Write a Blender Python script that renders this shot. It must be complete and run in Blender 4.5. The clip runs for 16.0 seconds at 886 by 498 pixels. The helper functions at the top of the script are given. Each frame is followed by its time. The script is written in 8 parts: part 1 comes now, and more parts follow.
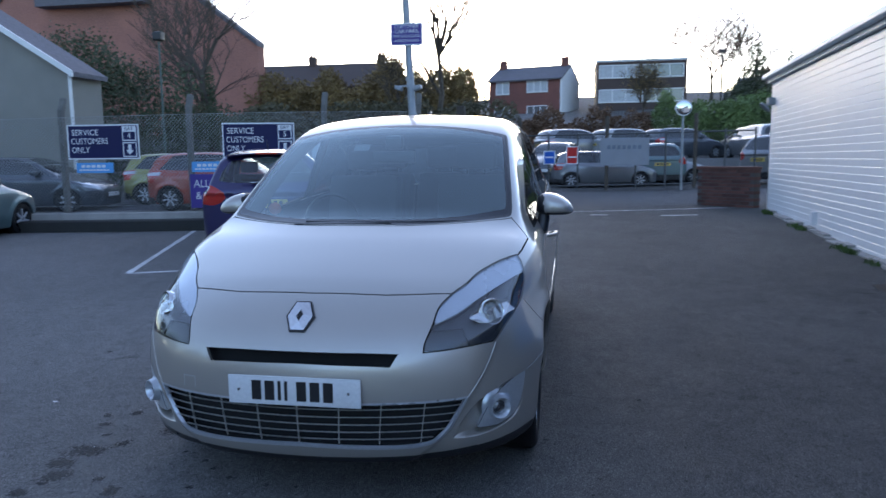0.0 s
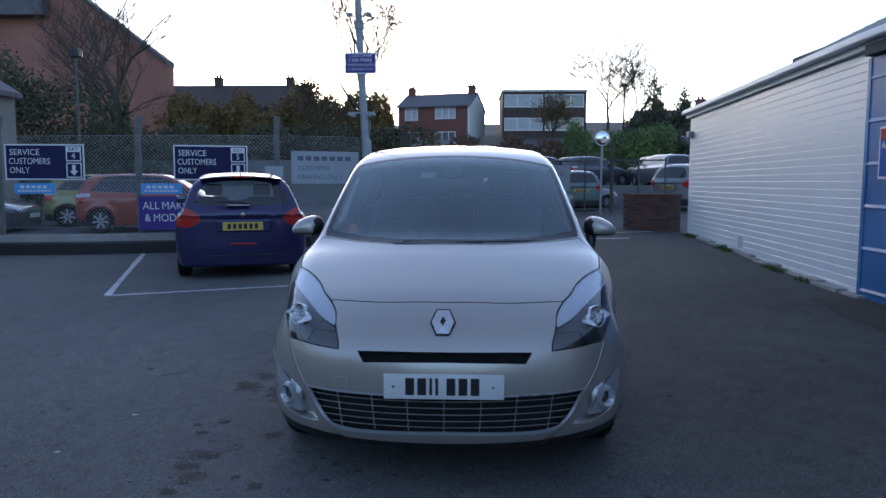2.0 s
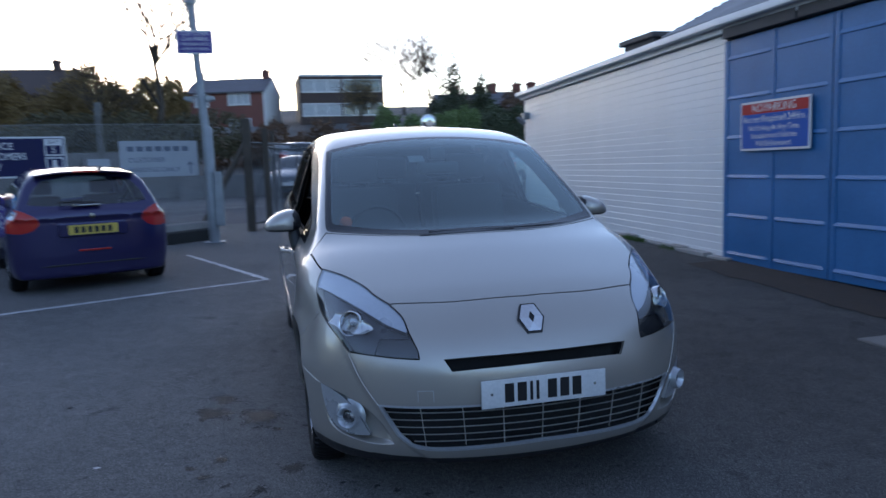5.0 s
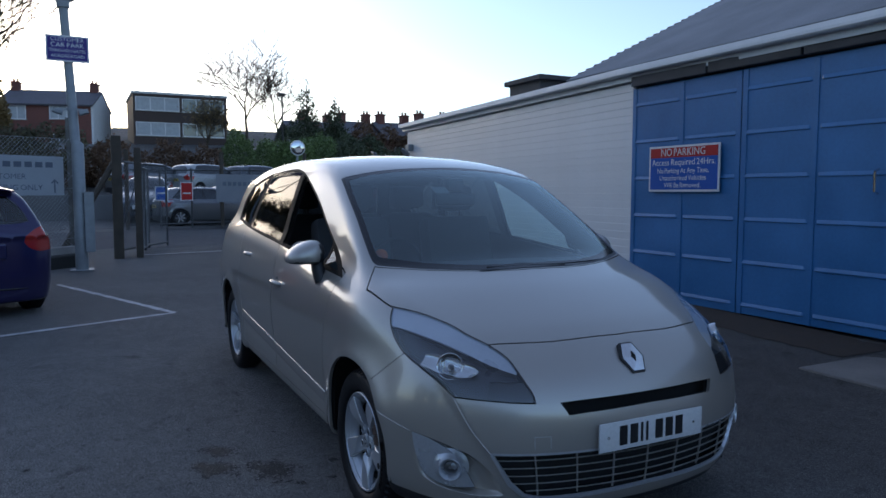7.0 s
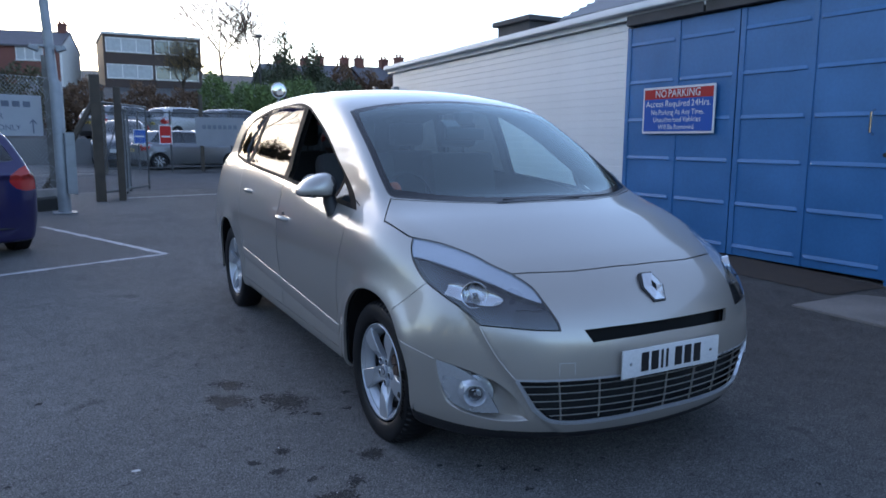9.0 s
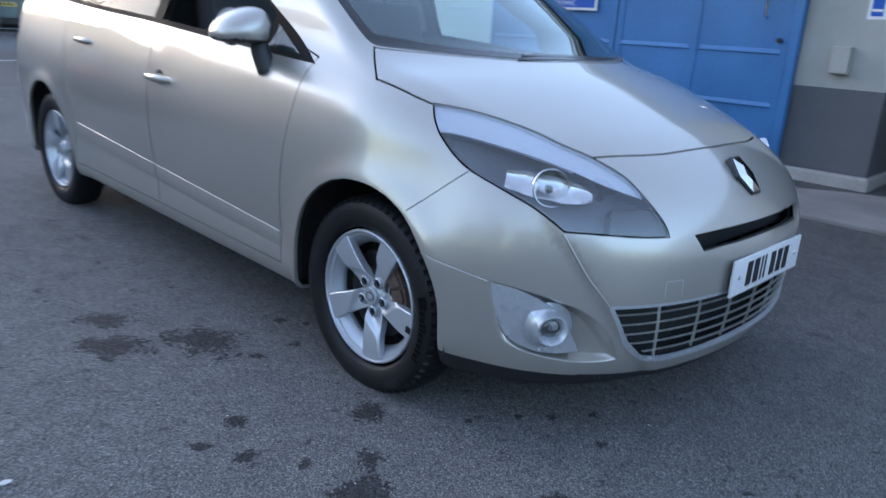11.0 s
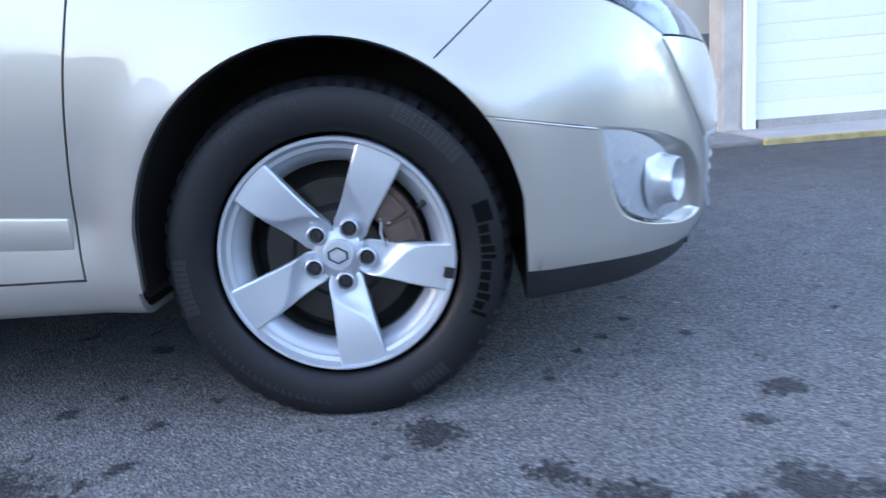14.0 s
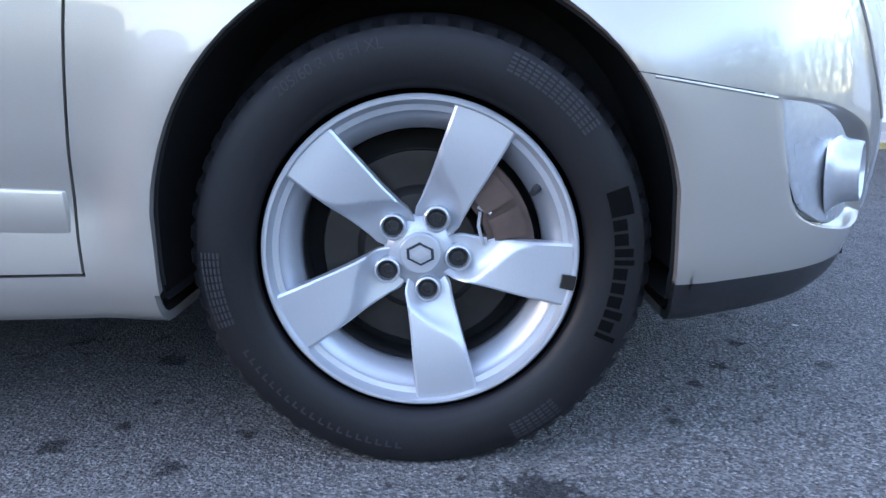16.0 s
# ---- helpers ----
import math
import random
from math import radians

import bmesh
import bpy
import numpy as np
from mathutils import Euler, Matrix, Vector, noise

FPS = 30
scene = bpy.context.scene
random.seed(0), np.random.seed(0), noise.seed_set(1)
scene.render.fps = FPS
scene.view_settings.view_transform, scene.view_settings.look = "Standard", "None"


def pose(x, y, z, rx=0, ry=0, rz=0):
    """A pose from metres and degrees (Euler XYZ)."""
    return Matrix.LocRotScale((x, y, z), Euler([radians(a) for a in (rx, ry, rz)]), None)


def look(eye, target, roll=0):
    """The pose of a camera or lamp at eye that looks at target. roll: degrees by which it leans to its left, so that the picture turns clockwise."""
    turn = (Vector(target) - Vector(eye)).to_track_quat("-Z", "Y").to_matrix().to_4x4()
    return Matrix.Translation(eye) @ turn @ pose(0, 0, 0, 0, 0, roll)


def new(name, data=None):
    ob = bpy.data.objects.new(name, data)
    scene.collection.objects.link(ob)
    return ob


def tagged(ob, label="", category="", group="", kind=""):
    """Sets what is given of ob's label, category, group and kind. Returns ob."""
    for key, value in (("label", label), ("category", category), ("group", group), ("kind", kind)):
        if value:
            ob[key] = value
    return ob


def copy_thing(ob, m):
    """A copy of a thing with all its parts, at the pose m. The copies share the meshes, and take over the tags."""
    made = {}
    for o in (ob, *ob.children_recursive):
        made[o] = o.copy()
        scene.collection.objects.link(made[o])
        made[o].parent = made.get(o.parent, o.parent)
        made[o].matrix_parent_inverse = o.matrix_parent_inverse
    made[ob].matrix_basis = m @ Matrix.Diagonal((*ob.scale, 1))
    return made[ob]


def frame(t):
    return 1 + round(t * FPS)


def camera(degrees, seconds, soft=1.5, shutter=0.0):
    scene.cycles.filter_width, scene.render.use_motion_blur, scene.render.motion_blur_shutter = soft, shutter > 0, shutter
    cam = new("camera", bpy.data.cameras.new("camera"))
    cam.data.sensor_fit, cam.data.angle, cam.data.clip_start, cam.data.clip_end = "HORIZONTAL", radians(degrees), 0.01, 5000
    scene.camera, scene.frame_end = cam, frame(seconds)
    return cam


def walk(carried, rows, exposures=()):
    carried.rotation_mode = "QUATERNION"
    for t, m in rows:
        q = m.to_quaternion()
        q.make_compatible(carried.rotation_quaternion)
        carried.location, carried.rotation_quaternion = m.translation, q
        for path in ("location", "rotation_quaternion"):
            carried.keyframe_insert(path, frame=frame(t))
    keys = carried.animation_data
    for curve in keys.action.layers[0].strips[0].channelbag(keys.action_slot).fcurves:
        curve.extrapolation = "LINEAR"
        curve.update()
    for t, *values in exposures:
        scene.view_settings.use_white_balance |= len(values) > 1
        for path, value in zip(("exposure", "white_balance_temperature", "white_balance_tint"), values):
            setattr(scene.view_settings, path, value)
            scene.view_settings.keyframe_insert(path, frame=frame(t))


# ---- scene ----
cam = camera(63.6, 16.0, shutter=0.6)
EXPOSURES = [(0, 1.14, 6400, 18), (1.0, 0.87, 6350, 18), (2.0, 0.60, 6350, 18), (4.0, 0.57, 6300, 18), (5.2, 0.70, 6300, 18), (7.3, 0.12, 6400, 17), (7.5, 0.14, 6400, 17), (8.0, 0.38, 6250, 18), (8.5, 0.90, 6300, 18), (8.7, 0.98, 6400, 18), (10.8, 1.72, 7050, 16), (12.5, 2.52, 7350, 20), (14.0, 2.70, 6900, 20), (16, 2.76, 6950, 21)]
PATH = [
    (0, (1.012, -3.327, 1.352), (0.661, -1.374, 1.102), -0.6),
    (0.5, (0.777, -3.563, 1.35), (0.549, -1.589, 1.122), -0.2),
    (1, (0.425, -3.692, 1.355), (0.311, -1.705, 1.155), -0.6),
    (1.5, (0.239, -3.825, 1.366), (0.169, -1.835, 1.178), -0.6),
    (2, (0.111, -3.897, 1.374), (0.035, -1.907, 1.189), 0.1),
    (2.5, (0.03, -3.879, 1.359), (-0.023, -1.887, 1.185), -0.1),
    (3, (0.039, -3.879, 1.357), (-0.038, -1.888, 1.183), 0.7),
    (3.5, (-0.058, -3.85, 1.357), (-0.078, -1.858, 1.184), 1.7),
    (4, (-0.314, -3.727, 1.335), (-0.127, -1.743, 1.163), 2.0),
    (4.5, (-0.608, -3.533, 1.367), (-0.326, -1.565, 1.153), 0.5),
    (5, (-1.029, -3.426, 1.379), (-0.546, -1.499, 1.146), -2.0),
    (5.2, (-1.173, -3.383, 1.394), (-0.591, -1.485, 1.153), -0.6),
    (7.3, (-1.999, -2.893, 1.408), (-1.069, -1.129, 1.259), -0.5),
    (7.5, (-2.014, -2.904, 1.392), (-1.084, -1.14, 1.243), -1.1),
    (8, (-2.044, -2.914, 1.349), (-1.107, -1.158, 1.152), -1.1),
    (8.5, (-2.067, -2.905, 1.334), (-1.127, -1.157, 1.084), -0.4),
    (8.7, (-2.081, -2.892, 1.338), (-1.139, -1.149, 1.07), -0.1),
    (10.8, (-2.244, -1.726, 1.159), (-0.921, -0.339, 0.587), 3.3),
    (11, (-2.227, -1.625, 1.125), (-0.846, -0.301, 0.542), 3.6),
    (11.5, (-2.227, -1.356, 0.996), (-0.687, -0.236, 0.385), 3.7),
    (12, (-2.287, -1.079, 0.844), (-0.584, -0.177, 0.311), 0.9),
    (12.5, (-2.257, -0.847, 0.721), (-0.441, -0.208, 0.179), -1.8),
    (13, (-2.211, -0.623, 0.621), (-0.323, -0.164, 0.145), -1.9),
    (13.5, (-2.205, -0.402, 0.592), (-0.269, -0.193, 0.139), -2.0),
    (14, (-2.115, -0.223, 0.585), (-0.165, -0.159, 0.149), -4.8),
    (14.5, (-1.986, -0.141, 0.57), (-0.036, 0.041, 0.167), -5.3),
    (15, (-1.886, -0.088, 0.542), (0.058, 0.085, 0.107), -3.7),
    (15.5, (-1.833, -0.056, 0.537), (0.115, 0.029, 0.093), -2.9),
    (16, (-1.806, -0.041, 0.525), (0.145, 0.002, 0.088), -2.5),
]
walk(cam, [(t, look(eye, target, roll)) for t, eye, target, roll in PATH], EXPOSURES)

# world and light
world = bpy.data.worlds.new("dusk_sky")
scene.world = world
world.use_nodes = True
wn = world.node_tree.nodes
sky = wn.new("ShaderNodeTexSky")
sky.sky_type, sky.sun_disc = "NISHITA", False
sky.sun_elevation, sky.sun_rotation = radians(10.0), radians(-8.0)
sky.altitude, sky.air_density, sky.dust_density, sky.ozone_density = 60, 1.0, 0.9, 3.0
wn["Background"].inputs["Strength"].default_value = 0.25
# a thin even veil of high cloud over the clear sky
veil = wn.new("ShaderNodeMix")
veil.data_type, veil.blend_type = "RGBA", "ADD"
veil.inputs["Factor"].default_value = 1.0
veil.inputs["B"].default_value = (0.32, 0.32, 0.335, 1)
world.node_tree.links.new(sky.outputs["Color"], veil.inputs["A"])
world.node_tree.links.new(veil.outputs["Result"], wn["Background"].inputs["Color"])
scene.view_settings.exposure = 0.0

# ---- materials ----
def mat(name, base, rough=0.5, metal=0.0, var=0.12, scale=3.0, grain=0.06, gscale=90.0, bump=0.0, bscale=120.0, coat=0.0, rvar=0.08, spec=0.5, piece=0.0, tint=None):
    """A surface with stains at one scale, grain at another, fine relief and uneven gloss."""
    m = bpy.data.materials.new(name)
    m.use_nodes = True
    nt = m.node_tree
    N, L = nt.nodes, nt.links
    b = N["Principled BSDF"]
    b.inputs["Metallic"].default_value = metal
    b.inputs["Coat Weight"].default_value = coat
    b.inputs["Coat Roughness"].default_value = 0.04
    b.inputs["Specular IOR Level"].default_value = spec
    tc = N.new("ShaderNodeTexCoord")
    src = tc.outputs["Object"]

    def noise_tex(s, detail=3.0):
        n = N.new("ShaderNodeTexNoise")
        n.inputs["Scale"].default_value, n.inputs["Detail"].default_value = s, detail
        L.new(src, n.inputs["Vector"])
        return n.outputs["Fac"]

    def math_node(op, a, c):
        n = N.new("ShaderNodeMath")
        n.operation = op
        for i, v in enumerate((a, c)):
            if isinstance(v, (int, float)):
                n.inputs[i].default_value = v
            else:
                L.new(v, n.inputs[i])
        return n.outputs[0]
    big, fine = noise_tex(scale, 4.0), noise_tex(gscale, 2.0)
    v = math_node("ADD", math_node("MULTIPLY", math_node("SUBTRACT", big, 0.5), 4.0 * var), math_node("MULTIPLY", math_node("SUBTRACT", fine, 0.5), 4.0 * grain))
    if piece:
        info = N.new("ShaderNodeObjectInfo")
        v = math_node("ADD", v, math_node("MULTIPLY", math_node("SUBTRACT", info.outputs["Random"], 0.5), 2.0 * piece))
    mix = N.new("ShaderNodeMix")
    mix.data_type = "RGBA"
    dark = tint or tuple(c * 0.35 for c in base)
    lite = tuple(min(1.0, c * 1.65) for c in base)
    mix.inputs["A"].default_value, mix.inputs["B"].default_value = (*dark, 1), (*lite, 1)
    L.new(math_node("ADD", v, 0.5), mix.inputs["Factor"])
    L.new(mix.outputs["Result"], b.inputs["Base Color"])
    L.new(math_node("ADD", math_node("MULTIPLY", math_node("SUBTRACT", big, 0.5), 4 * rvar), rough), b.inputs["Roughness"])
    if bump:
        bp = N.new("ShaderNodeBump")
        bp.inputs["Strength"].default_value, bp.inputs["Distance"].default_value = 1.0, bump
        L.new(noise_tex(bscale, 3.0), bp.inputs["Height"])
        L.new(bp.outputs["Normal"], b.inputs["Normal"])
    return m


def glass_mat(name, tint, gloss=0.06, rough=0.0, sheen=(1, 1, 1), edge=0.70):
    """A thin pane: what passes is tinted, what is reflected grows towards grazing angles."""
    m = bpy.data.materials.new(name)
    m.use_nodes = True
    nt = m.node_tree
    N, L = nt.nodes, nt.links
    N.remove(N["Principled BSDF"])
    out = N["Material Output"]
    tr, gl, mx, fr = N.new("ShaderNodeBsdfTransparent"), N.new("ShaderNodeBsdfGlossy"), N.new("ShaderNodeMixShader"), N.new("ShaderNodeLayerWeight")
    fr.inputs["Blend"].default_value = 0.5
    tr.inputs["Color"].default_value = (*tint, 1)
    gl.inputs["Roughness"].default_value = rough
    gl.inputs["Color"].default_value = (*sheen, 1)
    pw = N.new("ShaderNodeMath")
    pw.operation = "POWER"
    pw.inputs[1].default_value = 4.0
    L.new(fr.outputs["Facing"], pw.inputs[0])
    ad = N.new("ShaderNodeMath")
    ad.operation = "MULTIPLY_ADD"
    ad.inputs[1].default_value, ad.inputs[2].default_value = edge, gloss
    L.new(pw.outputs[0], ad.inputs[0])
    L.new(ad.outputs[0], mx.inputs[0])
    L.new(tr.outputs[0], mx.inputs[1])
    L.new(gl.outputs[0], mx.inputs[2])
    L.new(mx.outputs[0], out.inputs["Surface"])
    return m


def car_paint(name, base, flake=0.5):
    """Metallic paint: flakes under a clear coat, with a film of dust."""
    m = mat(name, base, rough=0.36, metal=flake, var=0.03, scale=1.3, grain=0.03, gscale=900.0, coat=1.0, rvar=0.02)
    m.node_tree.nodes["Principled BSDF"].inputs["Coat Roughness"].default_value = 0.012
    return m


PAINT = car_paint("champagne_paint", (0.405, 0.375, 0.340), 0.6)
TRIM = mat("black_trim", (0.012, 0.012, 0.014), rough=0.42, bump=0.0004, bscale=600)
LINING = mat("dark_lining", (0.014, 0.014, 0.015), rough=0.9)
CABIN = mat("charcoal_cabin_plastic", (0.03, 0.03, 0.033), rough=0.75, bump=0.0005, bscale=500)
CLOTH = mat("charcoal_seat_cloth", (0.05, 0.05, 0.055), rough=0.95, bump=0.001, bscale=400)
GLASS = glass_mat("car_glass", (0.74, 0.84, 0.82), 0.05)
SCREEN_GLASS = glass_mat("windscreen_glass", (0.62, 0.78, 0.78), 0.13, 0.0, (0.84, 0.97, 0.98), edge=0.8)
PRIVACY = glass_mat("privacy_glass", (0.10, 0.11, 0.11), 0.05, edge=0.32)
LENS = glass_mat("lamp_lens", (0.94, 0.95, 0.96), 0.085, edge=0.85)
CHROME = mat("chrome", (0.78, 0.79, 0.8), rough=0.09, metal=1.0, var=0.03, rvar=0.02)
SATIN = mat("satin_silver_plastic", (0.52, 0.54, 0.57), rough=0.3, metal=0.6, var=0.03)
ALLOY = mat("silver_alloy", (0.46, 0.48, 0.515), rough=0.38, metal=0.6, var=0.03, grain=0.03, gscale=500, coat=0.25, rvar=0.03)
RUBBER = mat("tyre_rubber", (0.0062, 0.0060, 0.0074), rough=0.52, spec=0.30, var=0.2, scale=7, grain=0.1, gscale=160, bump=0.0002, bscale=300)
RUBBER_MARK = mat("raised_tyre_rubber", (0.026, 0.026, 0.030), rough=0.6, spec=0.3)
RUBBER_BLACK = mat("black_tyre_letter_rubber", (0.0012, 0.0012, 0.0014), rough=0.75, spec=0.08)
DISC = mat("worn_brake_steel", (0.028, 0.026, 0.025), rough=0.4, metal=0.7, var=0.2, scale=12)
RUST = mat("rusty_caliper", (0.080, 0.048, 0.037), rough=0.8, var=0.3, scale=25)
PLATE_WHITE = mat("plate_white", (0.72, 0.74, 0.76), rough=0.35, var=0.03)
PLATE_YELLOW = mat("plate_yellow", (0.55, 0.40, 0.08), rough=0.35, var=0.03)
BLACK = mat("black_print", (0.01, 0.01, 0.012), rough=0.45)
LAMP_DARK = mat("lamp_housing_dark", (0.038, 0.040, 0.048), rough=0.3, metal=0.3)
FRIT = mat("black_glass_border", (0.012, 0.012, 0.014), rough=0.12, var=0.05)
LAMP_PALE = mat("lamp_housing_pale", (0.44, 0.47, 0.52), rough=0.3, metal=0.35, var=0.05)
LAMP_RED = mat("red_lamp_plastic", (0.40, 0.020, 0.014), rough=0.12, coat=0.6, var=0.05)
PILLAR = mat("matte_black_pillar", (0.005, 0.005, 0.006), rough=0.6, spec=0.06)
BAR_STEEL = mat("dull_bright_bar", (0.62, 0.61, 0.58), rough=0.32, metal=0.75, var=0.04)
SATIN_GREY = mat("grey_paper", (0.12, 0.125, 0.13), rough=0.6)
ORANGE = mat("orange_fabric", (0.65, 0.10, 0.02), rough=0.8)


# ---- mesh helpers ----
def thing(name, label, category, at=(0, 0, 0), turn=0.0, group="", kind=""):
    e = new(name)
    e.empty_display_size = 0.1
    e.location, e.rotation_euler = at, (0, 0, radians(turn))
    return tagged(e, label, category, group, kind)


def part(name, bm, material, parent, label="", smooth=False):
    """Links a bmesh as one mesh object under a thing or a part."""
    me = bpy.data.meshes.new(name)
    bm.to_mesh(me)
    bm.free()
    me.materials.append(material)
    if smooth:
        me.shade_smooth()
        me.set_sharp_from_angle(angle=radians(38))
    ob = new(name, me)
    ob.parent = parent
    return tagged(ob, label)


def solid(name, bm, material, label, category, kind="", group="", smooth=False):
    return tagged(part(name, bm, material, None, label, smooth), label, category, group, kind)


def box(bm, lo, hi, bevel=0.0, m=None):
    vs = [bm.verts.new((x, y, z)) for x in (lo[0], hi[0]) for y in (lo[1], hi[1]) for z in (lo[2], hi[2])]
    fs = [bm.faces.new([vs[i] for i in q]) for q in ((0, 1, 3, 2), (4, 6, 7, 5), (0, 4, 5, 1), (2, 3, 7, 6), (0, 2, 6, 4), (1, 5, 7, 3))]
    if bevel:
        es = list({e for f in fs for e in f.edges})
        r = bmesh.ops.bevel(bm, geom=es, offset=bevel, segments=2, affect="EDGES", profile=0.6)
        vs = list({v for f in r["faces"] for v in f.verts} | {v for v in vs if v.is_valid})
    if m is not None:
        bmesh.ops.transform(bm, matrix=m, verts=vs)
    return bm


def boxes(*items, bevel=0.0):
    bm = bmesh.new()
    for lo, hi in items:
        box(bm, lo, hi, bevel)
    return bm


def lathe(bm, profile, n=48, axis="x", centre=(0, 0, 0), closed=False):
    """Turns (along, radius) pairs round an axis."""
    rings = []
    for i in range(n):
        a = 2 * math.pi * i / n
        ring = []
        for d, r in profile:
            p = {"x": (d, r * math.cos(a), r * math.sin(a)), "y": (r * math.cos(a), d, r * math.sin(a)), "z": (r * math.cos(a), r * math.sin(a), d)}[axis]
            ring.append(bm.verts.new(Vector(p) + Vector(centre)))
        rings.append(ring)
    k = len(profile)
    for i in range(n):
        a, c = rings[i], rings[(i + 1) % n]
        for j in range(k if closed else k - 1):
            q = [a[j], c[j], c[(j + 1) % k], a[(j + 1) % k]]
            if axis == "y":
                q.reverse()
            bm.faces.new(q)
    bmesh.ops.remove_doubles(bm, verts=bm.verts, dist=1e-6)
    bmesh.ops.recalc_face_normals(bm, faces=bm.faces)
    return bm


def tube(bm, pts, radius, n=8, caps=True):
    """A round bar along points; radius may be one number or one for each point."""
    pts = [Vector(p) for p in pts]
    rad = [radius] * len(pts) if isinstance(radius, (int, float)) else radius
    rings, side = [], None
    for i, p in enumerate(pts):
        t = (pts[min(i + 1, len(pts) - 1)] - pts[max(i - 1, 0)]).normalized()
        if side is None:
            side = t.cross(Vector((0, 0, 1)) if abs(t.z) < 0.9 else Vector((1, 0, 0))).normalized()
        side = (side - t * side.dot(t)).normalized()
        up = t.cross(side)
        rings.append([bm.verts.new(p + rad[i] * (side * math.cos(2 * math.pi * k / n) + up * math.sin(2 * math.pi * k / n))) for k in range(n)])
    for a, c in zip(rings, rings[1:]):
        for k in range(n):
            bm.faces.new([a[k], a[(k + 1) % n], c[(k + 1) % n], c[k]])
    if caps:
        bm.faces.new(list(reversed(rings[0])))
        bm.faces.new(rings[-1])
    return bm


def prism(bm, poly, lo, hi, put):
    """A plate with the outline poly (u, v), from depth lo to hi; put(u, v, d) gives the place."""
    a = [bm.verts.new(put(u, v, lo)) for u, v in poly]
    c = [bm.verts.new(put(u, v, hi)) for u, v in poly]
    n = len(poly)
    fs = [bm.faces.new(list(reversed(a))), bm.faces.new(c)]
    fs += [bm.faces.new([a[i], a[(i + 1) % n], c[(i + 1) % n], c[i]]) for i in range(n)]
    bmesh.ops.recalc_face_normals(bm, faces=fs)
    return bm

# ---- the silver people carrier: body shape as a smooth solid (y ahead of the front axle is negative) ----
def curve_fn(xs, ys):
    """A smooth curve through a few points, as a function."""
    xs, ys = np.array(xs, float), np.array(ys, float)
    d = np.gradient(ys, xs)

    def fn(q):
        q = np.clip(q, xs[0], xs[-1])
        i = np.clip(np.searchsorted(xs, q) - 1, 0, len(xs) - 2)
        h = xs[i + 1] - xs[i]
        s = (q - xs[i]) / h
        return ((2 * s**3 - 3 * s**2 + 1) * ys[i] + (s**3 - 2 * s**2 + s) * h * d[i] + (3 * s**2 - 2 * s**3) * ys[i + 1] + (s**3 - s**2) * h * d[i + 1])
    return fn


def smax(a, b, k):
    h = np.maximum(k - np.abs(a - b), 0) / k
    return np.maximum(a, b) + h * h * k / 4


def smin(a, b, k):
    return -smax(-a, -b, k)


def step(q):
    q = np.clip(q, 0, 1)
    return q * q * (3 - 2 * q)


NOSE_RAKE = curve_fn([0.1, 0.2, 0.27, 0.36, 0.5, 0.6, 0.7, 0.78, 0.86, 1.0], [0.12, 0.055, 0.02, 0.005, 0.0, 0.012, 0.045, 0.09, 0.17, 0.34])
BONNET = curve_fn([-1.2, -0.9, -0.8, -0.7, -0.6, -0.4, -0.05, 0.4, 1.0, 2.0, 3.0, 3.8], [0.45, 0.68, 0.755, 0.812, 0.858, 0.94, 1.055, 1.10, 1.15, 1.22, 1.26, 1.27])
CROWN = curve_fn([-1, -0.55, -0.15, 0.2, 4], [0.17, 0.165, 0.13, 0.1, 0.1])
SIDE = curve_fn([0.1, 0.2, 0.26, 0.34, 0.45, 0.6, 0.75, 0.9, 1.0, 1.15, 1.3], [0.78, 0.845, 0.872, 0.880, 0.887, 0.902, 0.904, 0.882, 0.858, 0.82, 0.77])
TUMBLE = curve_fn([0.8, 1.05, 1.2, 1.35, 1.5, 1.65, 1.8], [0.85, 0.825, 0.790, 0.742, 0.685, 0.62, 0.54])
SCREEN = curve_fn([-0.5, -0.05, 0.4, 0.85, 1.3], [0.76, 1.05, 1.325, 1.56, 1.76])
ROOF = curve_fn([0, 0.7, 1.0, 1.4, 1.9, 2.5, 3.1, 3.5, 3.9], [1.50, 1.565, 1.605, 1.645, 1.66, 1.64, 1.585, 1.52, 1.43])
BONE = curve_fn([0.2, 0.26, 0.32, 0.45, 0.63, 0.8], [0.42, 0.50, 0.555, 0.645, 0.735, 0.80])
BACK = curve_fn([0.2, 0.5, 0.8, 1.0, 1.3, 1.6, 1.8], [0.08, 0.0, 0.02, 0.06, 0.2, 0.42, 0.6])


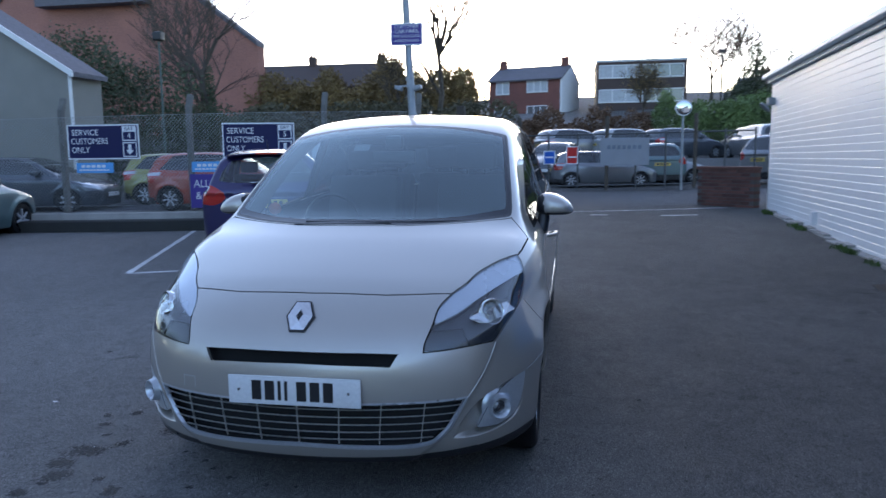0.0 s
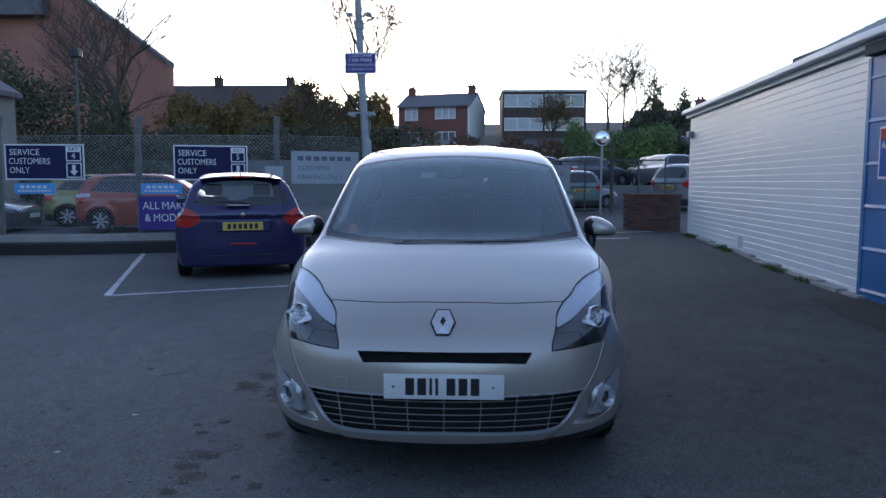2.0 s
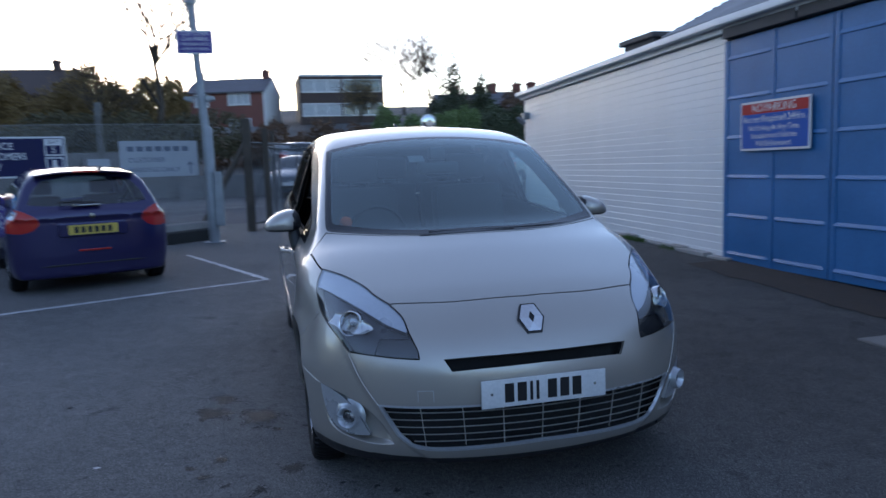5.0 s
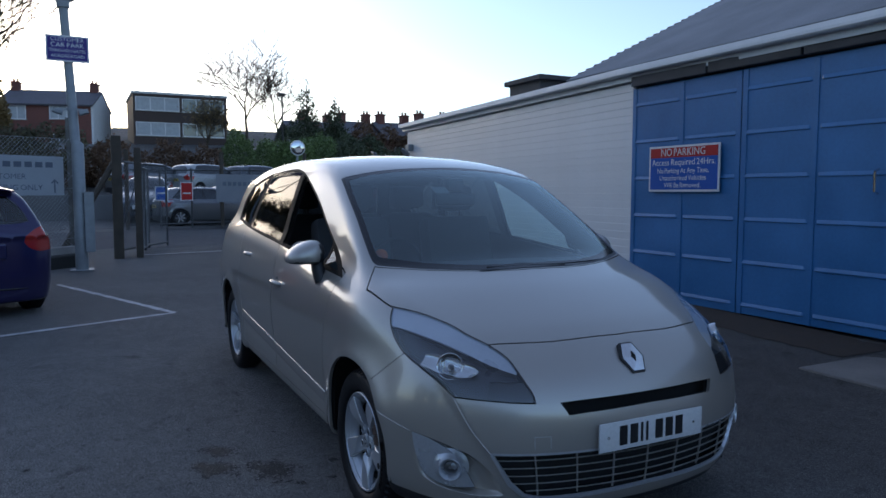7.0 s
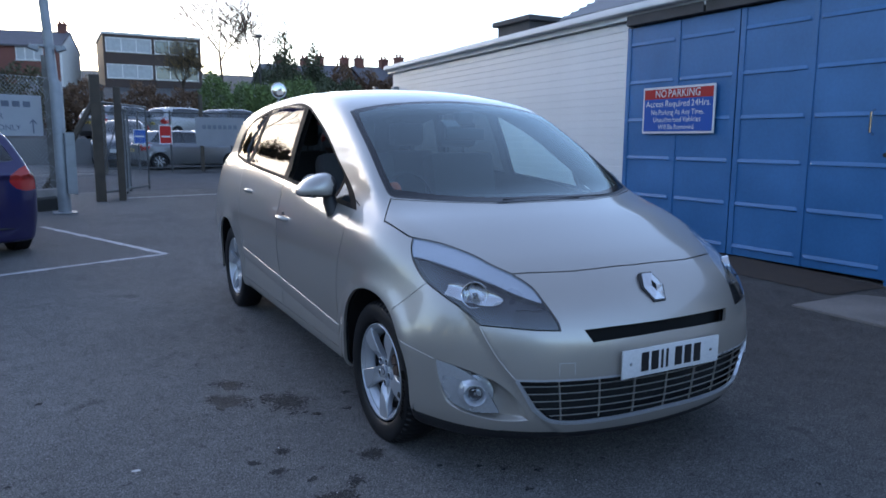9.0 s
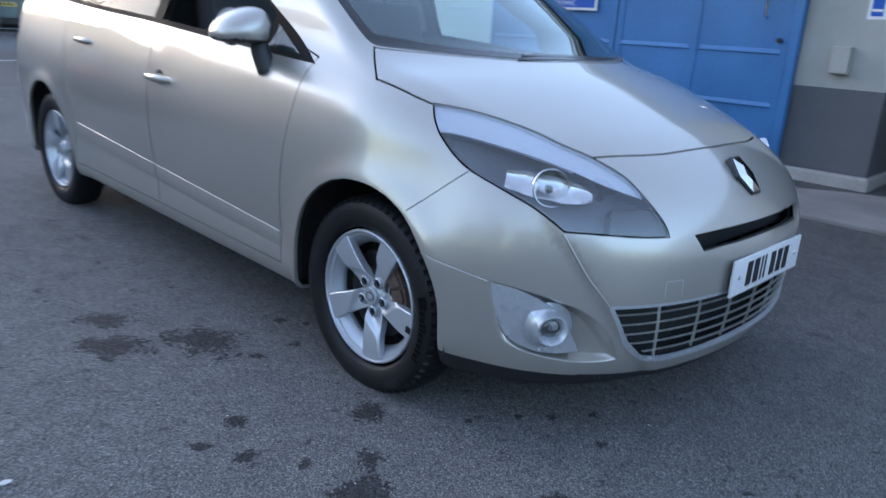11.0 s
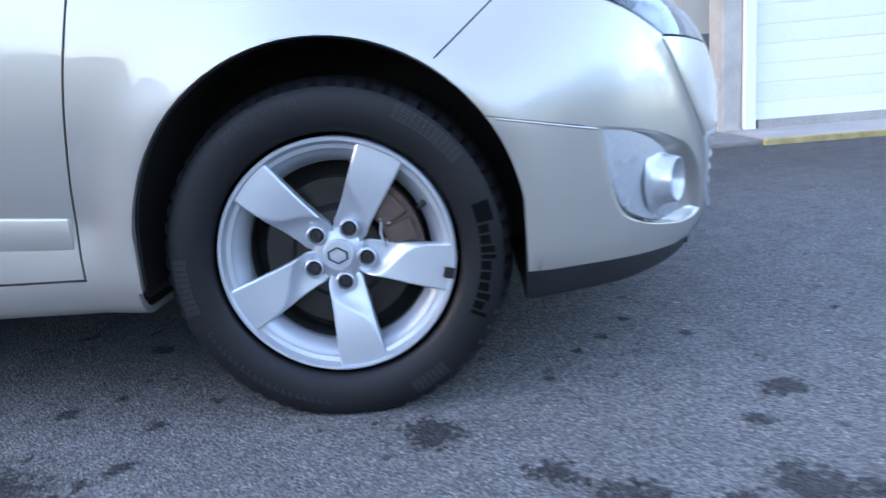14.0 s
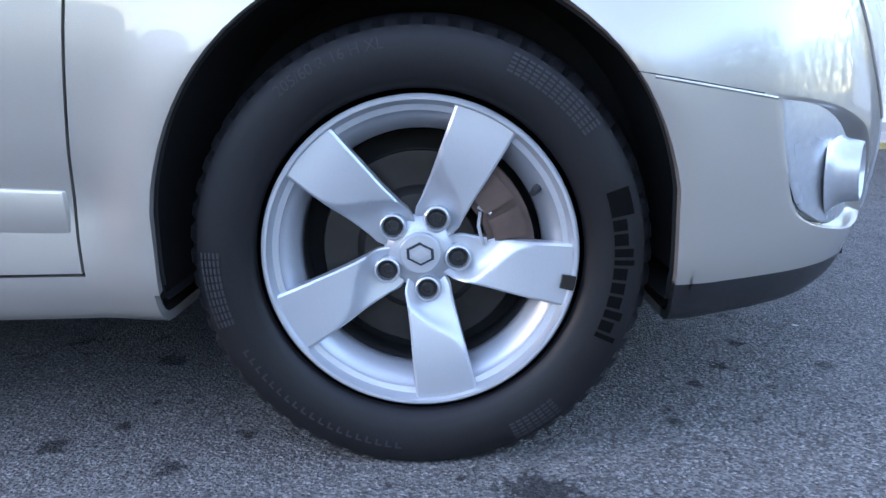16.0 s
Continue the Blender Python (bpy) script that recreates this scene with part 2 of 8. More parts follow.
def carrier_body(x, y, z):
    x = np.abs(x)
    xc = np.minimum(x, 1.0)
    lift = 0.0165 * np.maximum(y, 0)
    arch = np.minimum(np.hypot(y, z - 0.31), np.hypot(y - 2.78, z - 0.355))
    flare = 0.014 * np.exp(-((arch - 0.37) / 0.055) ** 2)
    ends = 0.045 * np.maximum(y - 2.6, 0) ** 2 + 0.06 * np.maximum(-0.1 - y, 0) ** 2
    ends = ends + 0.10 * step((0.1 - y) / 0.6) * step((z - 0.5) / 0.3)
    front = (-0.868 + 0.30 * x**2 + 0.50 * xc**6 + NOSE_RAKE(z)) - y
    front = front - 0.012 * step((BONE(z) - x) / 0.03 + 0.5) * step((0.80 - z) / 0.1)
    side = x - (SIDE(z - lift) - ends + flare)
    # the panel between sill and moulding is drawn in a little
    side = side + 0.008 * np.exp(-((z - 0.40 - 0.035 * (y - 0.5)) / 0.05) ** 2) * step((y - 0.35) / 0.1) * step((2.45 - y) / 0.1)
    top = z - (BONNET(y) - CROWN(y) * x**2)
    rear = y - (3.64 - 0.10 * x**2 - 0.35 * xc**6 - BACK(z))
    low = smax(smax(front, side, 0.09), rear, 0.12)
    low = smax(low, top * 0.93, 0.13)
    low = smax(low, 0.190 + 0.025 * step((y + 0.2) / 0.5) + lift - z, 0.03)
    screen = (z - SCREEN(y - 0.38 * x**2)) * 0.87
    roof = z - (ROOF(y) - 0.11 * x**2 - 0.10 * xc**6)
    cab = smax(x - (TUMBLE(z) - 0.05 * np.maximum(y - 2.3, 0) ** 2 - 0.05 * step((1.4 - y) / 1.0)), screen, 0.05)
    cab = smax(cab, roof, 0.09)
    cab = smax(cab, (y - (3.62 - 0.12 * x**2 - BACK(z))) * 0.9, 0.1)
    cab = np.maximum(cab, 0.92 - z)
    return smin(low, cab, 0.05)


def surface_net(fn, lo, hi, h):
    """A mesh of quads on fn = 0, with the outward normals."""
    ax = [np.arange(a, b + h, h) for a, b in zip(lo, hi)]
    V = fn(*np.meshgrid(*ax, indexing="ij"))
    S = V < 0
    n = V.shape
    idx = -np.ones([k - 1 for k in n], int)
    acc, cnt = np.zeros((*idx.shape, 3)), np.zeros(idx.shape)
    c = [slice(0, -1), slice(1, None)]
    for axis in range(3):
        o1, o2 = [a for a in range(3) if a != axis]
        for i in (0, 1):
            for j in (0, 1):
                s0, s1 = [None] * 3, [None] * 3
                s0[axis], s1[axis] = c[0], c[1]
                s0[o1] = s1[o1] = c[i]
                s0[o2] = s1[o2] = c[j]
                a, b = V[tuple(s0)], V[tuple(s1)]
                cross = (a < 0) != (b < 0)
                f = np.where(cross, a / np.where(cross, a - b, 1), 0)
                p = np.zeros((*cross.shape, 3))
                p[..., axis], p[..., o1], p[..., o2] = f, i, j
                acc += np.where(cross[..., None], p, 0)
                cnt += cross
    act = cnt > 0
    idx[act] = np.arange(act.sum())
    P = (np.argwhere(act) + acc[act] / cnt[act][:, None]) * h + np.array(lo)
    quads = []
    for axis in range(3):
        o1, o2 = (axis + 1) % 3, (axis + 2) % 3
        s0, s1 = [slice(None)] * 3, [slice(None)] * 3
        s0[axis], s1[axis] = c
        a, b = S[tuple(s0)], S[tuple(s1)]
        for e in np.argwhere(a != b):
            if e[o1] == 0 or e[o2] == 0 or e[o1] >= idx.shape[o1] or e[o2] >= idx.shape[o2]:
                continue
            q = []
            for d1, d2 in ((0, 0), (-1, 0), (-1, -1), (0, -1)):
                k = e.copy()
                k[o1] += d1
                k[o2] += d2
                q.append(idx[tuple(k)])
            if min(q) >= 0:
                quads.append(q if a[tuple(e)] else q[::-1])
    for _ in range(5):
        g = gradient(fn, P)
        P = P - (fn(*P.T) / np.maximum((g * g).sum(1), 0.2))[:, None] * g
    return P, quads


def gradient(fn, P, e=1e-3):
    return np.stack([(fn(*(P + d).T) - fn(*(P - d).T)) / (2 * e) for d in np.eye(3) * e], 1)


def unit(v):
    v = np.array(v, float)
    return v / np.linalg.norm(v)


def spline(pts, n=5):
    """A smooth open line through points."""
    pts = np.array(pts, float)
    if len(pts) < 3:
        return [pts[0] + (pts[-1] - pts[0]) * k / n for k in range(n)] + [pts[-1]]
    out = []
    for i in range(len(pts) - 1):
        p0, p1, p2, p3 = pts[max(i - 1, 0)], pts[i], pts[i + 1], pts[min(i + 2, len(pts) - 1)]
        for k in range(n):
            s = k / n
            out.append(0.5 * (2 * p1 + (p2 - p0) * s + (2 * p0 - 5 * p1 + 4 * p2 - p3) * s**2 + (3 * p1 - p0 - 3 * p2 + p3) * s**3))
    return out + [pts[-1]]


def outline(*strokes, n=4):
    """One closed outline from smooth strokes that meet in corners."""
    out = []
    for s in strokes:
        out += spline(s, n)[:-1] if len(s) > 1 else list(np.array(s, float))
    out.append(np.array(strokes[-1][-1], float))
    keep = [out[0]]
    for p in out[1:]:
        if np.linalg.norm(p - keep[-1]) > 1e-4:
            keep.append(p)
    return keep[:-1] if np.linalg.norm(keep[-1] - keep[0]) < 1e-4 else keep


def inside(poly, q):
    x, y = q
    hit = False
    for (x0, y0), (x1, y1) in zip(poly, poly[1:] + poly[:1]):
        if (y0 > y) != (y1 > y) and x < x0 + (y - y0) * (x1 - x0) / (y1 - y0):
            hit = not hit
    return hit


def grown(poly, d):
    """The outline moved outwards by d."""
    area = sum(a[0] * b[1] - b[0] * a[1] for a, b in zip(poly, poly[1:] + poly[:1]))
    out = []
    for i, p in enumerate(poly):
        a, b = np.array(poly[i - 1]), np.array(poly[(i + 1) % len(poly)])
        t0, t1 = unit(np.array(p) - a), unit(b - np.array(p))
        n = unit(np.array([t0[1] + t1[1], -t0[0] - t1[0]]))
        n0 = np.array([t0[1], -t0[0]])
        out.append(tuple(np.array(p) + n * d * (1 if area > 0 else -1) / max(0.4, n.dot(n0))))
    return out


class Shell:
    """A body surface that is cut along outlines, seen along a direction, into tagged panels."""

    def __init__(self, fn, lo, hi, h):
        self.fn = fn
        P, quads = surface_net(fn, lo, hi, h)
        self.bm = bmesh.new()
        vs = [self.bm.verts.new(p) for p in P]
        for q in quads:
            self.bm.faces.new([vs[i] for i in q])
        g = list(self.bm.verts) + list(self.bm.edges) + list(self.bm.faces)
        bmesh.ops.bisect_plane(self.bm, geom=g, dist=1e-5, plane_co=(0, 0, 0), plane_no=(1, 0, 0), clear_outer=True)
        # close small notches left along the middle
        for v in list(self.bm.verts):
            rim = [e.other_vert(v) for e in v.link_edges if len(e.link_faces) == 1]
            if v.co.x < -1e-4 and len(rim) == 2 and all(abs(o.co.x) < 1e-4 for o in rim):
                f = self.bm.faces.new([v, rim[0], rim[1]])
                f.normal_update()
                near = next(g for g in v.link_faces if g is not f)
                if f.normal.dot(near.normal) < 0:
                    f.normal_flip()
        self.tag = self.bm.faces.layers.int.new("tag")
        self.names = ["body"]
        self.bm.normal_update()

    def cut(self, pts, along, name, gap=0.0, flat=False, where=None, over=None):
        """Cuts out the outline pts (3D, or 2D in the plane across along) and tags what lies in it."""
        D = unit(along)
        U = unit(np.cross((0, 0, 1), D)) if abs(D[2]) < 0.99 else np.array((1.0, 0, 0))
        W = np.cross(D, U)
        if flat:
            poly = [tuple(p) for p in pts]
        else:
            poly = [(float(np.dot(p, U)), float(np.dot(p, W))) for p in pts]
        rings = [(grown(poly, gap / 2), "gap"), (grown(poly, -gap / 2), name)] if gap else [(poly, name)]
        Uv, Wv, Dv = Vector(U), Vector(W), Vector(D)
        for ring, label in rings:
            if label not in self.names:
                self.names.append(label)
            code = self.names.index(label)
            lo, hi = np.min(ring, 0) - 0.04, np.max(ring, 0) + 0.04
            cand = {}
            for f in self.bm.faces:
                c = f.calc_center_median()
                if f.normal.dot(Dv) > 0.02 and lo[0] < c.dot(Uv) < hi[0] and lo[1] < c.dot(Wv) < hi[1] and (where is None or where(c)) and (over is None or self.names[f[self.tag]] in over):
                    cand[f] = [(v.co.dot(Uv), v.co.dot(Wv)) for v in f.verts]
            for a, b in zip(ring, ring[1:] + ring[:1]):
                du, dv = b[0] - a[0], b[1] - a[1]
                if math.hypot(du, dv) < 1e-6:
                    continue
                bl, bh = (min(a[0], b[0]) - 1e-4, min(a[1], b[1]) - 1e-4), (max(a[0], b[0]) + 1e-4, max(a[1], b[1]) + 1e-4)
                sel = []
                for f, q in cand.items():
                    us, ws = [p[0] for p in q], [p[1] for p in q]
                    if min(us) <= bh[0] and max(us) >= bl[0] and min(ws) <= bh[1] and max(ws) >= bl[1]:
                        s = [(p[0] - a[0]) * dv - (p[1] - a[1]) * du for p in q]
                        if min(s) < 0 < max(s):
                            sel.append(f)
                if not sel:
                    continue
                geom = list({v for f in sel for v in f.verts}) + list({e for f in sel for e in f.edges}) + sel
                no = Uv * dv - Wv * du
                before = set(sel)
                r = bmesh.ops.bisect_plane(self.bm, geom=geom, dist=1e-6, plane_co=Uv * a[0] + Wv * a[1], plane_no=no)
                for f in before:
                    cand.pop(f, None)
                for f in r["geom"]:
                    if isinstance(f, bmesh.types.BMFace):
                        cand[f] = [(v.co.dot(Uv), v.co.dot(Wv)) for v in f.verts]
            for f in cand:
                c = f.calc_center_median()
                if inside(ring, (c.dot(Uv), c.dot(Wv))):
                    f[self.tag] = code

    def retag(self, test, name, over=("body",)):
        if name not in self.names:
            self.names.append(name)
        for f in self.bm.faces:
            if self.names[f[self.tag]] in over and test(f.calc_center_median()):
                f[self.tag] = self.names.index(name)

    def freeze(self):
        bm = self.bm
        bm.verts.index_update()
        self.P = np.array([v.co for v in bm.verts])
        g = gradient(self.fn, self.P)
        self.N = g / np.maximum(np.linalg.norm(g, axis=1), 1e-9)[:, None]
        self.faces = {}
        for f in bm.faces:
            self.faces.setdefault(self.names[f[self.tag]], []).append([v.index for v in f.verts])
        bm.free()

    def panel(self, tags, name, material, parent, label="", sides=(1, -1), depth=0.014, shift=0.0, rim=True):
        """One mesh of the faces with these tags, on one flank or both, with its edges turned inwards."""
        faces = [f for t in tags for f in self.faces.get(t, [])]
        if not faces:
            return None
        used = sorted({i for f in faces for i in f})
        at = {i: k for k, i in enumerate(used)}
        P, N = self.P[used], self.N[used]
        base = [[at[i] for i in f] for f in faces]
        edges = {}
        for f in base:
            for a, b in zip(f, f[1:] + f[:1]):
                edges[(a, b)] = 1
        open_edges = [(a, b) for a, b in edges if (b, a) not in edges and not (abs(P[a][0]) < 1e-4 and abs(P[b][0]) < 1e-4)]
        verts, out, normals = [], [], []
        mid = {}
        for s in sides:
            Q = (P + N * shift) * np.array((s, 1, 1))
            M = N * np.array((s, 1, 1))
            index = []
            for k, p in enumerate(Q):
                if abs(p[0]) < 1e-4 and len(sides) == 2:
                    if k not in mid:
                        mid[k] = len(verts)
                        verts.append((0.0, p[1], p[2]))
                    index.append(mid[k])
                else:
                    index.append(len(verts))
                    verts.append(tuple(p))
            for f in base:
                g = f if s > 0 else f[::-1]
                out.append([index[i] for i in g])
                normals += [tuple(M[i]) for i in g]
            if rim:
                low = {}
                for e in open_edges:
                    for i in e:
                        if i not in low:
                            low[i] = len(verts)
                            verts.append(tuple(Q[i] - M[i] * depth))
                for a, b in open_edges:
                    q = [index[b], index[a], low[a], low[b]]
                    q = q if s > 0 else q[::-1]
                    A, B, C = (np.array(verts[q[i]]) for i in (0, 1, 2))
                    n = np.cross(B - A, C - B)
                    n = n / max(np.linalg.norm(n), 1e-12)
                    out.append(q)
                    normals += [tuple(n)] * 4
        me = bpy.data.meshes.new(name)
        me.from_pydata(verts, [], out)
        me.shade_smooth()
        me.normals_split_custom_set(normals)
        me.materials.append(material)
        ob = new(name, me)
        ob.parent = parent
        return tagged(ob, label)


def text_mesh(words, size, spacing=1.0):
    """The outline of written words, as a mesh in its own plane, centred."""
    cu = bpy.data.curves.new("words", "FONT")
    cu.body, cu.size, cu.align_x, cu.align_y, cu.space_character = words, size, "CENTER", "CENTER", spacing
    cu.resolution_u = 3
    ob = bpy.data.objects.new("words", cu)
    me = bpy.data.meshes.new_from_object(ob)
    bpy.data.objects.remove(ob)
    bpy.data.curves.remove(cu)
    return me


def lettering(name, words, size, material, parent, m, width=None, label=""):
    """Words laid on a surface at the pose m (x along the line, y up); width squeezes or stretches the line."""
    me = text_mesh(words, size)
    me.name = name
    if width:
        xs = [v.co.x for v in me.vertices]
        k = width / (max(xs) - min(xs))
        for v in me.vertices:
            v.co.x *= k
    me.materials.append(material)
    ob = new(name, me)
    ob.parent = parent
    ob.matrix_local = m
    return tagged(ob, label)


# ---- wheel: centre at the origin, its face towards minus x ----
def arc_poly(r0, r1, a0, a1, n):
    pts = [(r1, a0 + (a1 - a0) * k / n) for k in range(n + 1)] + [(r0, a1 - (a1 - a0) * k / n) for k in range(n + 1)]
    return [(-r * math.cos(a), r * math.sin(a)) for r, a in pts]


def build_wheel(parent, R=0.318, detailed=True, spin=0.0, rim_radius=0.222, load=1.0):
    wheel = new("wheel")
    wheel.parent = parent
    k = R / 0.318
    n = 360 if detailed else 48
    tread = [(-0.058, 0.3195), (-0.030, 0.3245), (0.030, 0.3245), (0.058, 0.3195)]
    prof = [(-0.062, 0.226), (-0.072, 0.229), (-0.080, 0.240), (-0.0845, 0.262), (-0.0855, 0.280), (-0.0830, 0.294), (-0.0780, 0.3045), (-0.0775, 0.3050), (-0.0700, 0.3130), *tread, (0.072, 0.311), (0.084, 0.29), (0.084, 0.262), (0.07, 0.226)]
    bm = bmesh.new()
    rings = []
    for i in range(n):
        a = 2 * math.pi * (i + 0.5) / n
        ring = []
        for j, (d, r) in enumerate(prof):
            if detailed and i % 6 < 2 and j in (7, 8, 9):
                r -= (0.002, 0.0055, 0.0045)[j - 7]
                d += (0.003, 0.006, 0.0)[j - 7]
            # the foot of the tyre is pressed flat and bulges a little
            z = r * k * math.sin(a)
            squash = max(0.0, -z - load)
            d *= 1 + 0.6 * squash / k
            ring.append(bm.verts.new((d, -r * k * math.cos(a), max(z, -load - 0.1 * squash))))
        rings.append(ring)
    for i in range(n):
        for j in range(len(prof) - 1):
            bm.faces.new([rings[i][j], rings[i][j + 1], rings[(i + 1) % n][j + 1], rings[(i + 1) % n][j]])
    bmesh.ops.recalc_face_normals(bm, faces=bm.faces)
    part("tyre", bm, RUBBER, wheel, "black rubber tyre with a grooved shoulder", smooth=True)
    # rim: bright lip, sloping barrel and a dark well behind it
    q = rim_radius
    bm = lathe(bmesh.new(), [(-0.060, q + 0.004), (-0.070, q + 0.003), (-0.073, q), (-0.0725, q - 0.004), (-0.066, q - 0.007), (-0.060, q - 0.010), (-0.058, q - 0.018), (-0.0535, q - 0.0205), (-0.050, q - 0.024), (-0.030, q - 0.041), (-0.020, q - 0.043), (0.06, q - 0.034), (0.07, q)], 96)
    part("rim", bm, ALLOY, wheel, "", smooth=True)
    if detailed:
        part("wheel_well", lathe(bmesh.new(), [(-0.018, q - 0.045), (0.05, q - 0.040), (0.055, 0.02)], 48), LINING, wheel, smooth=True)
    # five broad blades, each with a facet that falls away from an S-shaped crease
    half_w = curve_fn([0.03, 0.05, 0.062, 0.075, 0.09, 0.15, 0.21], [0.026, 0.035, 0.0385, 0.036, 0.0355, 0.040, 0.0455])
    crease = curve_fn([0.0, 0.20, 0.25, 0.30, 0.36, 0.46, 0.59, 0.75, 1.0], [-1.4, -1.25, -1.05, -0.75, -0.38, 0.28, 0.76, 0.93, 1.02])
    for s in range(5):
        mid = radians(62 + 72 * s + spin)
        bm = bmesh.new()
        nr, na = (40, 24) if detailed else (12, 8)
        front, back = [], []
        for i in range(nr + 1):
            u = i / nr
            r = 0.030 + (q - 0.006 - 0.030) * u
            half = math.atan2(float(half_w(r)), r)
            lift = -0.046 - 0.022 * math.sin(min(1, u * 1.15) * math.pi / 2)
            rowf, rowb = [], []
            fold = float(crease(u))
            for j in range(na + 1):
                w = -1 + 2 * j / na
                a = mid + half * w
                drop = 0.017 * math.tanh(max(0.0, w - fold) * float(half_w(r)) * 0.80 / 0.017) * (1 - 0.3 * u)
                edge = 0.0022 if j in (0, na) else 0.0
                x = lift + drop + edge
                rowf.append(bm.verts.new((x, -r * math.cos(a), r * math.sin(a))))
                rowb.append(bm.verts.new((x + 0.030 - 0.012 * u if j in (0, na) else x + 0.03, -r * math.cos(a), r * math.sin(a))))
            front.append(rowf)
            back.append(rowb)
        for i in range(nr):
            for j in range(na):
                bm.faces.new([front[i][j], front[i][j + 1], front[i + 1][j + 1], front[i + 1][j]])
                bm.faces.new([back[i][j], back[i + 1][j], back[i + 1][j + 1], back[i][j + 1]])
            for j, o in ((0, 1), (na, -1)):
                f = [front[i][j], front[i + 1][j], back[i + 1][j], back[i][j]]
                bm.faces.new(f if o > 0 else f[::-1])
        bm.faces.new([front[nr][j] for j in range(na + 1)] + [back[nr][j] for j in range(na, -1, -1)])
        bmesh.ops.recalc_face_normals(bm, faces=bm.faces)
        ob = part("spoke", bm, ALLOY, wheel, smooth=True)
        ob.data.set_sharp_from_angle(angle=radians(26))
        nr0 = 0.0530
        c = (-0.046, -nr0 * math.cos(mid), nr0 * math.sin(mid))
        if detailed:
            part("nut_seat", lathe(bmesh.new(), [(0.012, 0.0130), (-0.004, 0.0142), (-0.0065, 0.0160), (-0.0050, 0.0182), (0.008, 0.0195)], 28, centre=c), ALLOY, wheel, smooth=True)
            # nut and bore wall in one black mesh; the hole's shade is its colour
            bm = lathe(bmesh.new(), [(-0.0035, 0.0139), (0.004, 0.0139), (0.004, 0.0102), (0.0005, 0.0096), (0.0, 0.0084), (0.0, 0.0060), (0.004, 0.0055), (0.004, 0.0)], 18, centre=c)
            part("wheel_nut", bm, TRIM, wheel)
    part("hub", lathe(bmesh.new(), [(-0.02, 0.060), (-0.032, 0.052), (-0.040, 0.042), (-0.044, 0.033), (-0.044, 0.0)], 48), ALLOY, wheel, smooth=True)
    cap = part("hub_cap", lathe(bmesh.new(), [(-0.041, 0.0295), (-0.0535, 0.0290), (-0.0555, 0.0270), (-0.0560, 0.015), (-0.0562, 0.0)], 48), ALLOY, wheel, "round silver hub cap with a lozenge relief", smooth=True)
    if detailed:
        diamond = [(0.0, 0.0165), (-0.0185, 0.006), (-0.0185, -0.008), (0.0, -0.0165), (0.0185, -0.006), (0.0185, 0.008)]
        hole = [(a * 0.80, b * 0.80) for a, b in diamond]
        bm = bmesh.new()
        o = [bm.verts.new((-0.0574, a, b)) for a, b in diamond]
        i_ = [bm.verts.new((-0.0574, a, b)) for a, b in hole]
        w = [bm.verts.new((-0.0550, a * 1.04, b * 1.04)) for a, b in diamond]
        for e in range(6):
            f = (e + 1) % 6
            bm.faces.new([o[e], o[f], i_[f], i_[e]])
            bm.faces.new([o[f], o[e], w[e], w[f]])
        bmesh.ops.recalc_face_normals(bm, faces=bm.faces)
        part("cap_relief", bm, LAMP_DARK, wheel, "grey lozenge outline on the cap")
        bm = prism(bmesh.new(), [(0.0125, 0.0005), (-0.004, 0.0085), (-0.0125, -0.0005), (0.004, -0.0085)], -0.0555, -0.0574, lambda u, v, d: (d, u, v))
        part("cap_relief", bm, SATIN, wheel)
        part("brake_disc", lathe(bmesh.new(), [(-0.012, 0.142), (-0.016, 0.140), (-0.016, 0.092), (-0.022, 0.088), (-0.030, 0.080), (-0.032, 0.03), (0.0, 0.03), (0.0, 0.142)], 64), DISC, wheel, "worn grey steel brake disc", smooth=True)
        # caliper ahead of the axle, with its pad and a hose
        bm = bmesh.new()
        prism(bm, arc_poly(0.095, 0.160, radians(2), radians(52), 8), -0.045, 0.01, lambda u, v, d: (d, u, v))
        prism(bm, arc_poly(0.105, 0.150, radians(8), radians(24), 4), -0.053, -0.045, lambda u, v, d: (d, u, v))
        prism(bm, arc_poly(0.105, 0.150, radians(29), radians(46), 4), -0.053, -0.045, lambda u, v, d: (d, u, v))
        part("brake_caliper", bm, RUST, wheel, "rust-brown brake caliper behind the spokes")
        bm = tube(bmesh.new(), [(-0.05, -0.085, 0.055), (-0.05, -0.082, 0.035), (-0.048, -0.088, 0.008)], 0.0025, 6)
        tube(bm, [(-0.048, -0.082, 0.062), (-0.05, -0.100, 0.052)], 0.003, 6)
        part("brake_spring", bm, SATIN, wheel)
        a = radians(27)
        c0, c1 = (q - 0.030), (q - 0.040)
        bm = tube(bmesh.new(), [(-0.045, -c0 * math.cos(a), c0 * math.sin(a)), (-0.062, -c1 * math.cos(a), c1 * math.sin(a))], [0.0065, 0.0045], 10)
        part("tyre_valve", bm, TRIM, wheel, "black rubber tyre valve")
        bm = prism(bmesh.new(), arc_poly(q - 0.018, q + 0.001, radians(-15), radians(-9.5), 4), -0.0755, -0.070, lambda u, v, d: (d, u, v))
        part("balance_weight", bm, DISC, wheel, "grey clip-on balance weight")
        sidewall(wheel, k)
    return wheel


